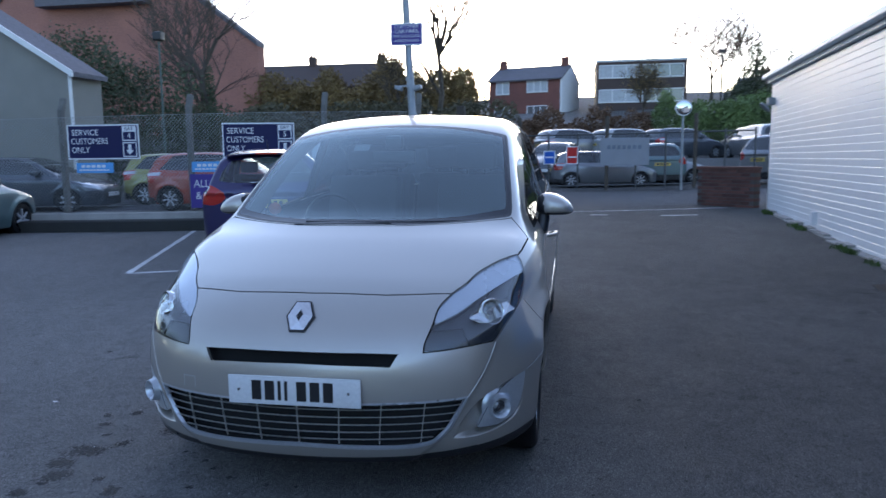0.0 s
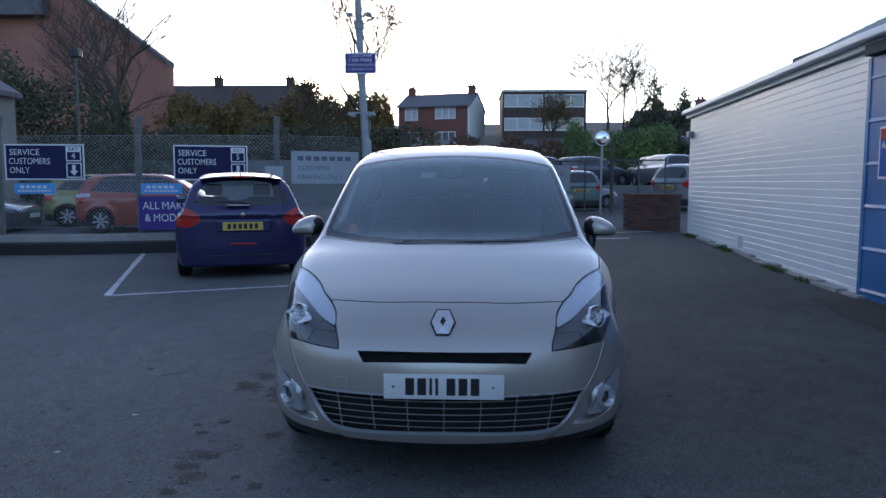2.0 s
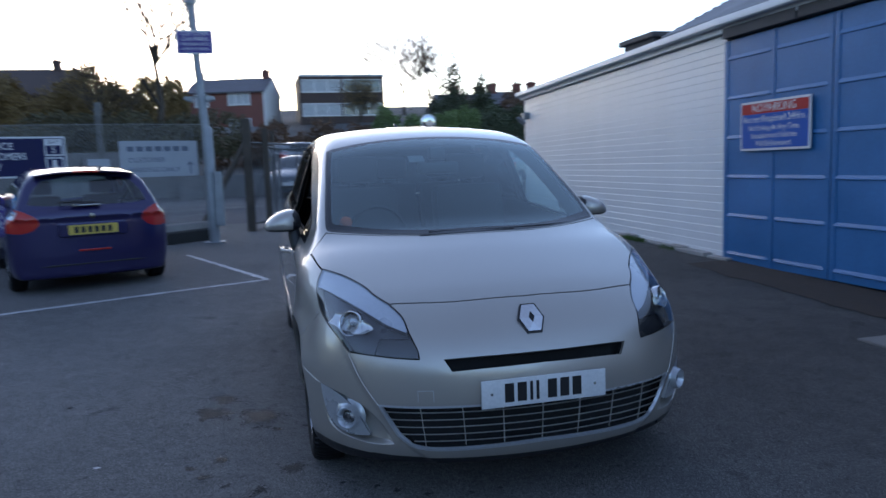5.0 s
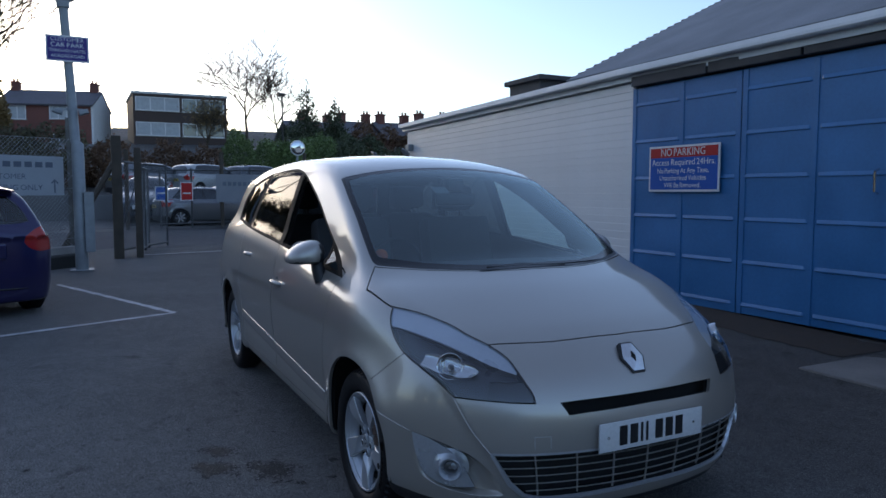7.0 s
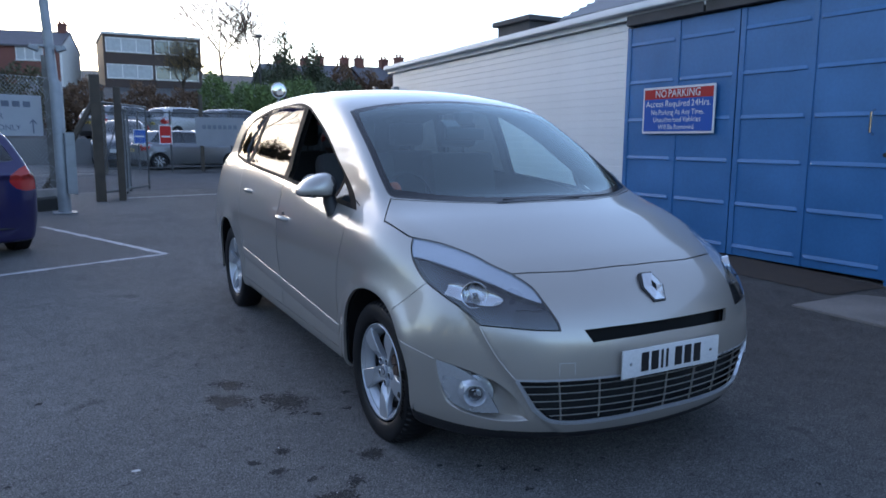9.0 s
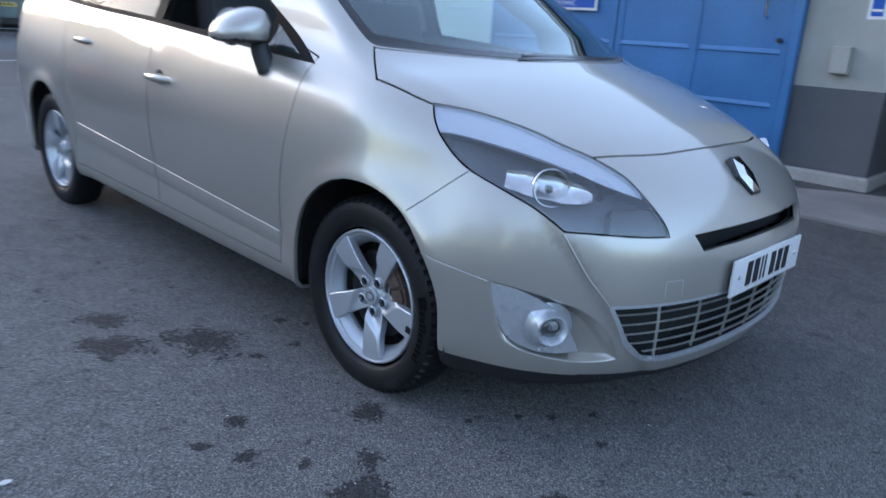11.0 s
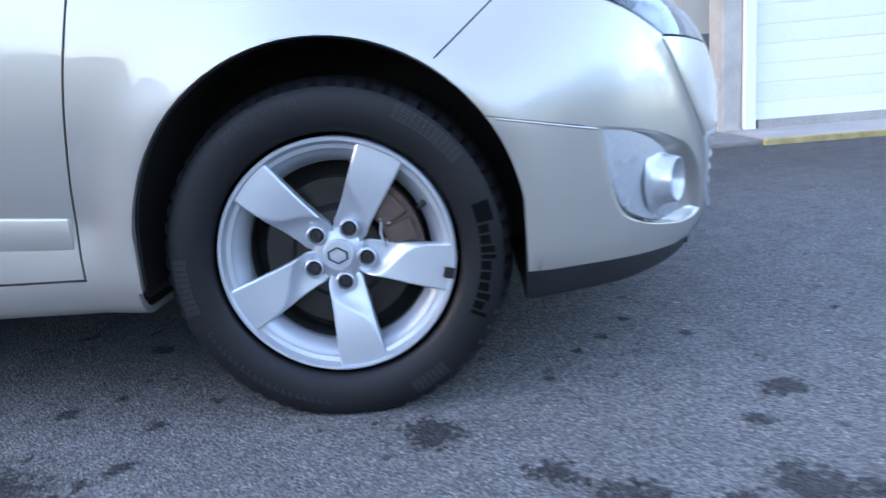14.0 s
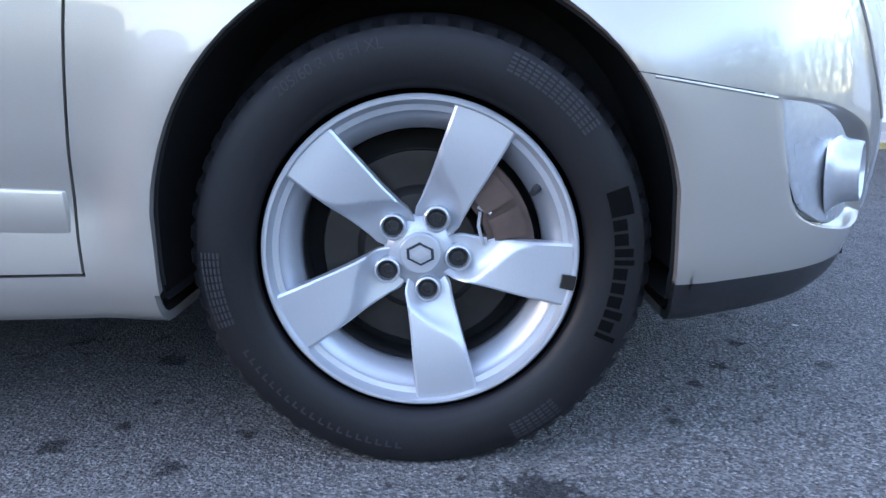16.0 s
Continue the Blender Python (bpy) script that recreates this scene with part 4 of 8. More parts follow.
    for x in (-0.47, -0.315, -0.16, 0.0, 0.16, 0.315, 0.47):
        bm, pts = bmesh.new(), []
        for z in np.linspace(0.284 + (0.01 if abs(x) > 0.4 else 0), 0.448, 6):
            xx = x * (1 + (z - 0.36) * 0.28)
            y = carrier_point(abs(xx), float(z)) + 0.017
            pts.append((xx, y))
        rows = [[bm.verts.new(p) for p in ((a - 0.0012, b - 0.002, z), (a + 0.0012, b - 0.002, z), (a + 0.0012, b + 0.006, z), (a - 0.0012, b + 0.006, z))] for (a, b), z in zip(pts, np.linspace(0.284, 0.448, 6))]
        for a, b in zip(rows, rows[1:]):
            for j in range(4):
                bm.faces.new([a[j], a[(j + 1) % 4], b[(j + 1) % 4], b[j]])
        bmesh.ops.recalc_face_normals(bm, faces=bm.faces)
        part("grille_upright", bm, BAR_STEEL, bumper)
    # number plate with plain bars, and its two screws
    yp = -0.886
    plate = part("number_plate", boxes(((-0.26, yp, 0.441), (0.26, yp + 0.008, 0.551)), bevel=0.003), PLATE_WHITE, bumper, "white number plate with plain black bars", smooth=True)
    part("plate_backing", boxes(((-0.22, yp + 0.008, 0.455), (0.22, yp + 0.05, 0.54))), TRIM, plate)
    x = -0.166
    for k in range(7):
        w = 0.038 if k not in (2, 3) else 0.012
        part("plate_bar", boxes(((x, yp - 0.0012, 0.459), (x + w, yp + 0.001, 0.534))), BLACK, plate)
        x += w + (0.014 if k != 3 else 0.036)
    for x in (-0.219, 0.213):
        part("plate_screw", lathe(bmesh.new(), [(yp - 0.003, 0.0), (yp - 0.0025, 0.005), (yp, 0.0065)], 14, axis="y", centre=(x, 0, 0.496)), CHROME, plate, smooth=True)
    # tow-eye cover outline on the driver's side of the nose
    y = carrier_point(0.46, 0.492)
    bm = bmesh.new()
    for lo, hi in (((-0.492, 0.514), (-0.432, 0.5165)), ((-0.492, 0.472), (-0.4895, 0.5165)), ((-0.4345, 0.472), (-0.432, 0.5165))):
        x0, z0, x1, z1 = lo[0], lo[1], hi[0], hi[1]
        q = [(x0, z0), (x1, z0), (x1, z1), (x0, z1)]
        bm.faces.new([bm.verts.new((u, carrier_point(abs(u), w) - 0.0006, w)) for u, w in q])
    part("tow_eye_cover", bm, SATIN, bumper)
    # the maker's sign as a plain lozenge
    build_lozenge(car)
    # wheels
    for x, y, det in ((-0.786, 0.012, True), (-0.786, 2.78, False), (0.786, 0.012, False), (0.786, 2.78, False)):
        w = build_wheel(car, R=0.3165, detailed=det, spin=0 if det else 31, rim_radius=0.2145, load=0.3055)
        w.location = (x, y, 0.303 if y < 1 else 0.348)
        if x > 0:
            w.rotation_euler = (0, 0, math.pi)
    # wheel-arch liners
    for y in (0.012, 2.78):
        for s in (1, -1):
            bm = bmesh.new()
            rows = [[bm.verts.new((-s * xx, y + rr * math.cos(a), (0.325 if y < 1 else 0.37) + rr * math.sin(a))) for xx, rr in ((0.875, 0.372), (0.84, 0.385), (0.52, 0.385), (0.52, 0.05))] for a in np.linspace(-0.22, math.pi + 0.22, 28)]
            for a, b in zip(rows, rows[1:]):
                for j in range(3):
                    bm.faces.new([a[j], a[j + 1], b[j + 1], b[j]])
            part("wheel_arch_liner", bm, LINING, car, smooth=True)
    part("underbody", boxes(((-0.45, -0.50, 0.262), (0.45, 3.3, 0.30)), ((-0.64, 0.48, 0.255), (0.64, 2.30, 0.295)), bevel=0.01), LINING, car)
    build_cabin(car)
    # wiper arms at the foot of the windscreen
    for pts in (((0.66, 0.14, 1.062), (0.40, 0.0, 1.066), (0.10, -0.062, 1.066), (-0.25, -0.045, 1.066)), ((-0.30, -0.07, 1.052), (-0.1, -0.085, 1.056), (0.18, -0.07, 1.062))):
        part("wiper", tube(bmesh.new(), [p - Vector((0, 0, 0.007)) for p in map(Vector, spline(pts, 4))], 0.004, 6), TRIM, car)
    # aerial foot on the roof
    part("roof_aerial", tube(bmesh.new(), [(-0.02, 1.9, 1.655), (-0.02, 1.93, 1.685), (-0.02, 2.0, 1.70)], [0.02, 0.012, 0.006], 8), TRIM, car)
    return car


def build_fog(bumper, pocket, s):
    """The scooped pocket in the bumper's corner, its silver plate and the deep round fog lamp."""
    depth = curve_fn([0.555, 0.60, 0.64, 0.69, 0.74, 0.79, 0.85], [0.004, 0.020, 0.042, 0.058, 0.046, 0.020, 0.004])
    inward = Vector((0.20, 0.98, -0.02)).normalized()

    def patch(name, ring, centre, material, lift, edge, label):
        bm, rows = bmesh.new(), []
        for k in (1.0, 0.985, 0.96, 0.93, 0.89, 0.84, 0.77, 0.68, 0.56, 0.42, 0.27, 0.12):
            row = []
            for p in ring:
                x, z = centre[0] + k * (p[0] - centre[0]), centre[1] + k * (p[1] - centre[1])
                v = Vector((x, carrier_point(-x, z), z)) + inward * (float(depth(-x)) * float(step((1 - k) / edge)) - lift if edge else float(depth(-x)) - lift)
                row.append(bm.verts.new((s * v.x, v.y, v.z)))
            rows.append(row)
        n = len(ring)
        for a, b in zip(rows, rows[1:]):
            for j in range(n):
                bm.faces.new([a[j], a[(j + 1) % n], b[(j + 1) % n], b[j]])
        bm.faces.new(rows[-1])
        bmesh.ops.recalc_face_normals(bm, faces=bm.faces)
        if bm.faces[0].normal.y > 0:
            bmesh.ops.reverse_faces(bm, faces=bm.faces)
        return part(name, bm, material, bumper, label, smooth=True)
    ring = [(float(p[0]), float(p[1])) for p in pocket]
    patch("fog_pocket", ring, (-0.715, 0.37), PAINT, 0.0, 0.16, "scooped pocket in the bumper corner")
    plate = [(float(p[0]), float(p[1])) for p in outline([(-0.838, 0.494), (-0.798, 0.482), (-0.752, 0.452), (-0.710, 0.400), (-0.674, 0.326), (-0.666, 0.309)], [(-0.666, 0.309), (-0.74, 0.304), (-0.785, 0.322), (-0.812, 0.352), (-0.832, 0.43), (-0.838, 0.494)], n=3)]
    # the silver plate stands nearly flush with the corner, with a skirt down into the pocket
    flush = curve_fn([0.65, 0.70, 0.75, 0.80, 0.85], [0.020, 0.013, 0.008, 0.004, 0.002])
    bm, rows = bmesh.new(), []
    for k, deep in ((1.0, True), (1.0, False), (0.985, False), (0.94, False), (0.84, False), (0.68, False), (0.48, False), (0.25, False)):
        row = []
        for p in plate:
            x, z = -0.765 + k * (p[0] + 0.765), 0.385 + k * (p[1] - 0.385)
            d = float(depth(-x)) + 0.004 if deep else float(flush(-x)) + (0.003 if k == 1.0 else 0.0)
            v = Vector((x, carrier_point(-x, z), z)) + inward * d
            row.append(bm.verts.new((s * v.x, v.y, v.z)))
        rows.append(row)
    n = len(plate)
    for a, b in zip(rows, rows[1:]):
        for j in range(n):
            bm.faces.new([a[j], a[(j + 1) % n], b[(j + 1) % n], b[j]])
    bm.faces.new(rows[-1])
    bmesh.ops.recalc_face_normals(bm, faces=bm.faces)
    if sum(f.normal.y for f in bm.faces) > 0:
        bmesh.ops.reverse_faces(bm, faces=bm.faces)
    bez = part("fog_bezel", bm, SATIN, bumper, "satin silver fog lamp surround", smooth=True)
    # dark joint round the silver plate
    seam = [Vector((x, carrier_point(-x, z), z)) + inward * (float(flush(-x)) + 0.003) for x, z in plate]
    part("bezel_joint", tube(bmesh.new(), [(s * p.x, p.y, p.z) for p in seam + seam[:1]], 0.0012, 5, caps=False), TRIM, bez)
    x, z = -0.745, 0.382
    c = Vector((x, carrier_point(-x, z), z)) + inward * (float(flush(-x)) - 0.019)
    rot = Matrix.Translation((s * c.x, c.y, c.z)) @ Matrix.Rotation(-s * radians(34), 4, "Z")
    for nm, prof, m_ in (("fog_ring", [(0.020, 0.025), (0.005, 0.028), (-0.010, 0.037), (-0.014, 0.040), (-0.0135, 0.043), (-0.006, 0.0450), (0.006, 0.0475), (0.014, 0.0515), (0.022, 0.0590), (0.027, 0.0680)], SATIN), ("fog_lens", [(0.008, 0.0285), (0.003, 0.024), (0.000, 0.014), (-0.001, 0.0)], LENS), ("fog_bowl", [(0.009, 0.0280), (0.013, 0.022), (0.015, 0.012), (0.0152, 0.0)], LAMP_DARK), ("fog_bulb", [(0.015, 0.007), (0.010, 0.007), (0.009, 0.0)], CHROME)):
        bm = lathe(bmesh.new(), prof, 36, axis="y")
        bmesh.ops.transform(bm, matrix=rot, verts=bm.verts)
        part(nm, bm, m_, bez, smooth=True)


def build_mirror(door, s):
    """Door mirror: a rounded painted shell with a black foot and the glass behind."""
    def fn(x, y, z):
        u, v, w = (x + 0.928) / 0.104, (y - 0.630) / 0.105, (z - 1.085) / np.where(z > 1.085, 0.098, 0.060)
        egg = ((u**2) ** 1.2 + (v**2) ** 1.1 + (w**2) ** 1.1) ** 0.45 - 1
        # flat foot, and the upper outer shoulder falls away
        shell = smax(egg * 0.08, y - 0.680, 0.012)
        shell = smax(shell, (1.046 - z) * 0.9, 0.02)
        return smax(shell, (z - 1.150 - 0.55 * (x + 0.965)) * 0.8, 0.06)
    P, quads = surface_net(fn, (-1.12, 0.50, 1.0), (-0.80, 0.70, 1.24), 0.012)
    bm, lowbm = bmesh.new(), bmesh.new()
    # black base, plus an inner side blackened to carry its dark reflection
    for target, test in ((bm, lambda z, x: z > 1.060 and x < -0.868), (lowbm, lambda z, x: z <= 1.060 or x >= -0.868)):
        vs = {}
        for q in quads:
            if test(np.mean([P[i][2] for i in q]), np.mean([P[i][0] for i in q])):
                for i in q:
                    if i not in vs:
                        vs[i] = target.verts.new((s * P[i][0], P[i][1], P[i][2]))
                f = [vs[i] for i in q]
                target.faces.new(f if s > 0 else f[::-1])
    part("mirror_shell", bm, PAINT, door, "rounded silver door mirror", smooth=True)
    part("mirror_base", lowbm, TRIM, door, smooth=True)
    part("mirror_foot", tube(bmesh.new(), [(-s * 0.868, 0.612, 1.075), (-s * 0.866, 0.60, 1.02), (-s * 0.852, 0.58, 0.955)], [0.030, 0.034, 0.036], 10), TRIM, door, smooth=True)
    part("mirror_glass", lathe(bmesh.new(), [(0.002, 0.0), (0.002, 0.062)], 24, axis="y", centre=(-s * 0.928, 0.679, 1.095)), CHROME, door)


def build_lozenge(car):
    """A chrome lozenge ring with a small dark centre, on a black back plate."""
    c = Vector((-0.008, -0.764, 0.752))
    m = Matrix.Translation(c) @ Matrix.Rotation(radians(-42), 4, "X")
    big = [(a * 0.93, b * 0.93) for a, b in [(0, 0.072), (0.033, 0.072), (0.062, 0.0), (0.033, -0.072), (-0.033, -0.072), (-0.062, 0.0), (-0.033, 0.072)][1:]]
    bm = prism(bmesh.new(), [(a * 1.0, b) for a, b in big], 0.012, -0.008, lambda u, v, d: (u, d, v))
    bmesh.ops.transform(bm, matrix=m, verts=bm.verts)
    badge = part("badge", bm, BLACK, car, "plain chrome lozenge on a black plate")
    ring = [(a * 0.86, b * 0.9) for a, b in big]
    hole = [(0.0, 0.026), (0.013, 0.003), (0.0, -0.026), (-0.013, -0.003)]
    bm = bmesh.new()
    o = [bm.verts.new((a, -0.011, b)) for a, b in ring]
    hv = {(a, b): bm.verts.new((a, -0.017, b)) for a, b in hole}
    top, right, bot, left = [hv[h] for h in hole]
    bm.faces.new([o[5], o[0], top])
    bm.faces.new([o[0], o[1], right, top])
    bm.faces.new([o[1], o[2], bot, right])
    bm.faces.new([o[2], o[3], bot])
    bm.faces.new([o[3], o[4], left, bot])
    bm.faces.new([o[4], o[5], top, left])
    bmesh.ops.recalc_face_normals(bm, faces=bm.faces)
    r = bmesh.ops.extrude_edge_only(bm, edges=[e for e in bm.edges if len(e.link_faces) == 1])
    for v in r["geom"]:
        if isinstance(v, bmesh.types.BMVert):
            v.co.y += 0.008
    bmesh.ops.transform(bm, matrix=m, verts=bm.verts)
    part("lozenge", bm, CHROME, badge)


def build_cabin(car):
    """What shows through the glass: dashboard, wheel, seats, mirror."""
    bm = bmesh.new()
    rows = []
    for y, z in ((0.02, 1.02), (0.25, 1.035), (0.55, 1.03), (0.70, 1.0), (0.74, 0.85), (0.72, 0.55)):
        rows.append([bm.verts.new((x, y + 0.12 * x * x, z - 0.05 * abs(x) ** 3)) for x in np.linspace(-0.74, 0.74, 15)])
    for a, b in zip(rows, rows[1:]):
        for j in range(14):
            bm.faces.new([a[j], a[j + 1], b[j + 1], b[j]])
    part("dashboard", bm, CABIN, car, "dark grey dashboard", smooth=True)
    part("cabin_floor", boxes(((-0.70, 0.52, 0.30), (0.70, 3.5, 0.34))), CABIN, car)
    part("steering_wheel", lathe(bmesh.new(), [(0.0, 0.17), (0.012, 0.182), (0.024, 0.17), (0.012, 0.158)], 32, axis="y", centre=(-0.38, 0.72, 0.98), closed=True), TRIM, car, smooth=True)
    for x, y in ((-0.38, 1.25), (0.38, 1.25), (-0.44, 2.15), (0.0, 2.15), (0.44, 2.15)):
        w = 0.25 if y < 2 else 0.2
        bm = bmesh.new()
        box(bm, (x - w, y - 0.45, 0.5), (x + w, y + 0.1, 0.66), 0.05)
        box(bm, (x - w, -0.08, 0.0), (x + w, 0.10, 0.66), 0.06, Matrix.Translation((0, y + 0.06, 0.60)) @ Matrix.Rotation(radians(-14), 4, "X"))
        part("seat", bm, CLOTH, car, smooth=True)
        bm = bmesh.new()
        box(bm, (x - 0.14, y + 0.19, 1.28), (x + 0.14, y + 0.30, 1.46), 0.045)
        tube(bm, [(x - 0.06, y + 0.24, 1.2), (x - 0.06, y + 0.24, 1.3)], 0.008, 6)
        tube(bm, [(x + 0.06, y + 0.24, 1.2), (x + 0.06, y + 0.24, 1.3)], 0.008, 6)
        part("headrest", bm, CLOTH, car, smooth=True)
    bm = bmesh.new()
    box(bm, (-0.125, 0.72, 1.33), (0.125, 0.75, 1.40), 0.012)
    box(bm, (-0.05, 0.72, 1.41), (0.05, 0.80, 1.49), 0.02)
    part("rear_view_mirror", bm, TRIM, car, smooth=True)
    bm = bmesh.new()
    box(bm, (-0.045, -0.001, -0.035), (0.045, 0.001, 0.035), 0.0, Matrix.Translation((-0.155, 0.62, 1.420)) @ Matrix.Rotation(radians(-60), 4, "X"))
    part("screen_sticker", bm, SATIN_GREY, car, "small pale sticker inside the windscreen")
    bm = bmesh.new()
    bmesh.ops.create_icosphere(bm, subdivisions=2, radius=0.035, matrix=Matrix.Translation((-0.60, 0.40, 1.09)))
    part("dash_ornament", bm, ORANGE, car, "small orange soft ornament", smooth=True)


build_carrier()


# ---- ground ----
def rise(u):
    return 0.5 * (u + math.sqrt(u * u + 0.5))


def ground_z(x, y):
    """The yard climbs gently from the carrier to the road, then up the hill."""
    z = 0.0165 * rise(min(y, 26) + 0.15) + 0.02 * rise(min(max(x, -20), 20) - 2) - 0.01 * rise(-max(min(x, 20), -20) - 2) - 0.010
    hill = max(0.0, min(y, 120) - 25.5)
    return z + 0.115 * hill * min(1.0, hill / 12)


def asphalt_mat(name, base, chips=0.5, stains=0.5, darker_east=False):
    """Worn asphalt: dark binder, pale and black stones, oil spots and dried damp patches."""
    m = bpy.data.materials.new(name)
    m.use_nodes = True
    N, L = m.node_tree.nodes, m.node_tree.links
    b = N["Principled BSDF"]
    b.inputs["Specular IOR Level"].default_value = 0.12
    geo = N.new("ShaderNodeNewGeometry")

    def tex(kind, scale, detail=3.0):
        t = N.new(kind)
        t.inputs["Scale"].default_value = scale
        if kind == "ShaderNodeTexNoise":
            t.inputs["Detail"].default_value = detail
        L.new(geo.outputs["Position"], t.inputs["Vector"])
        return t

    def ramp(src, pts):
        r = N.new("ShaderNodeValToRGB")
        while len(r.color_ramp.elements) < len(pts):
            r.color_ramp.elements.new(0.5)
        for e, (p, v) in zip(r.color_ramp.elements, pts):
            e.position, e.color = p, (v, v, v, 1)
        L.new(src, r.inputs[0])
        return r.outputs[0]

    def mul(a, c, kind="MULTIPLY", fac=1.0):
        x = N.new("ShaderNodeMix")
        x.data_type, x.blend_type = "RGBA", kind
        x.inputs["Factor"].default_value = fac
        for s, v in (("A", a), ("B", c)):
            if isinstance(v, tuple):
                x.inputs[s].default_value = (*v, 1)
            else:
                L.new(v, x.inputs[s])
        return x.outputs["Result"]
    stones = tex("ShaderNodeTexVoronoi", 270)
    specks = ramp(tex("ShaderNodeTexVoronoi", 17).outputs["Distance"], ((0.0, 1.0 + 2.2 * chips), (0.055, 1.0 + 1.6 * chips), (0.075, 1.0)))
    fine = ramp(stones.outputs["Color"], ((0.0, 0.29), (0.4, 0.70), (0.75, 1.25), (1.0, 1.3 + 2.3 * chips)))
    dirt = ramp(tex("ShaderNodeTexNoise", 0.35, 5).outputs["Fac"], ((0.3, 0.84), (0.7, 1.14)))
    mid = ramp(tex("ShaderNodeTexNoise", 9, 4).outputs["Fac"], ((0.3, 0.9), (0.7, 1.1)))
    spots = ramp(tex("ShaderNodeTexNoise", 4.2, 5).outputs["Fac"], ((0.66, 1.0), (0.71, 1 - 0.45 * stains)))
    drips = ramp(tex("ShaderNodeTexNoise", 23, 3).outputs["Fac"], ((0.67, 1.0), (0.69, 1 - 0.75 * stains)))
    c = mul(mul(mul(mul(mul(mul(base, fine), dirt), mid), spots), drips), specks)
    if darker_east:
        # the base colour falls to 0.6 towards plus x, along a noise-broken edge
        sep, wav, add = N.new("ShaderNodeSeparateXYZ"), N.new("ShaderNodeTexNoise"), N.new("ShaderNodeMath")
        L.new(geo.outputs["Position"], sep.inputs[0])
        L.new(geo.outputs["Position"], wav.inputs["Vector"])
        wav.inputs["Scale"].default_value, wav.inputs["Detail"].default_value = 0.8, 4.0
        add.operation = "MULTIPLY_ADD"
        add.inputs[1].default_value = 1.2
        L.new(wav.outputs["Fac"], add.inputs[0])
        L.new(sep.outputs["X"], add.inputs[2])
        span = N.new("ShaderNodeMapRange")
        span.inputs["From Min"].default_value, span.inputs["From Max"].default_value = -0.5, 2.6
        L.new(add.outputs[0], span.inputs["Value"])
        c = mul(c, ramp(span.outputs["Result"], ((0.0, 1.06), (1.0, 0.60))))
    L.new(c, b.inputs["Base Color"])
    L.new(ramp(tex("ShaderNodeTexNoise", 3, 4).outputs["Fac"], ((0.3, 0.72), (0.7, 0.9))), b.inputs["Roughness"])
    bp = N.new("ShaderNodeBump")
    bp.inputs["Strength"].default_value, bp.inputs["Distance"].default_value = 1.0, 0.007
    L.new(mul(tex("ShaderNodeTexNoise", 260, 3).outputs["Fac"], tex("ShaderNodeTexVoronoi", 150).outputs["Distance"], "SUBTRACT", 0.7), bp.inputs["Height"])
    L.new(bp.outputs["Normal"], b.inputs["Normal"])
    return m


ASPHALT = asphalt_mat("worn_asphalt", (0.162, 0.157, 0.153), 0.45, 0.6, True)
ROADTAR = asphalt_mat("road_asphalt", (0.11, 0.11, 0.115), 0.3, 0.3)
CONCRETE = mat("weathered_concrete", (0.30, 0.28, 0.26), rough=0.85, var=0.18, scale=2.5, grain=0.1, gscale=60, bump=0.003, bscale=90)
KERB = mat("dark_mossy_kerb", (0.022, 0.022, 0.02), rough=0.9, var=0.25, scale=4, bump=0.006, bscale=40)
GRASS = mat("verge_moss", (0.060, 0.105, 0.022), rough=0.95, var=0.3, scale=9, bump=0.01, bscale=80)
LINE = mat("worn_white_line", (0.42, 0.42, 0.42), rough=0.8, var=0.32, scale=9, grain=0.2, gscale=80)
YELLOW_LINE = mat("worn_yellow_line", (0.33, 0.26, 0.11), rough=0.8, var=0.25, scale=9)
EARTH = mat("hill_earth", (0.06, 0.055, 0.03), rough=0.95, var=0.3, scale=0.3, bump=0.02, bscale=8)

xs = sorted({*[-900, -400, -200, -120, -80, -60], *range(-45, 46, 3), 60, 80, 120, 200, 400, 900, *[k * 0.75 for k in range(-16, 13)]})
ys = sorted({*[-900, -300, -120, -60, -40], *range(-30, 130, 3), 160, 250, 500, 900, *[k * 0.75 for k in range(-8, 30)]})
bm = bmesh.new()
grid = [[bm.verts.new((x, y, ground_z(x, y))) for y in ys] for x in xs]
for i in range(len(xs) - 1):
    for j in range(len(ys) - 1):
        bm.faces.new([grid[i][j], grid[i + 1][j], grid[i + 1][j + 1], grid[i][j + 1]])
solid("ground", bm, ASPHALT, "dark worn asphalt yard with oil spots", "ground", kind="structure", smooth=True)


def strip(a, b, width, lift=0.004, n=8, wobble=0.0):
    """A flat band on the ground from a to b."""
    bm = bmesh.new()
    d = (Vector(b) - Vector(a)).normalized()
    s = Vector((-d.y, d.x)) * width / 2
    rows = []
    for k in range(n + 1):
        p = Vector(a).lerp(Vector(b), k / n)
        w = 1 + random.uniform(-wobble, wobble)
        rows.append([bm.verts.new((q.x, q.y, ground_z(q.x, q.y) + lift)) for q in (p - s * w, p + s * w)])
    for a_, b_ in zip(rows, rows[1:]):
        bm.faces.new([a_[0], b_[0], b_[1], a_[1]])
    bmesh.ops.recalc_face_normals(bm, faces=bm.faces)
    for f in bm.faces:
        if f.normal.z < 0:
            f.normal_flip()
    return bm


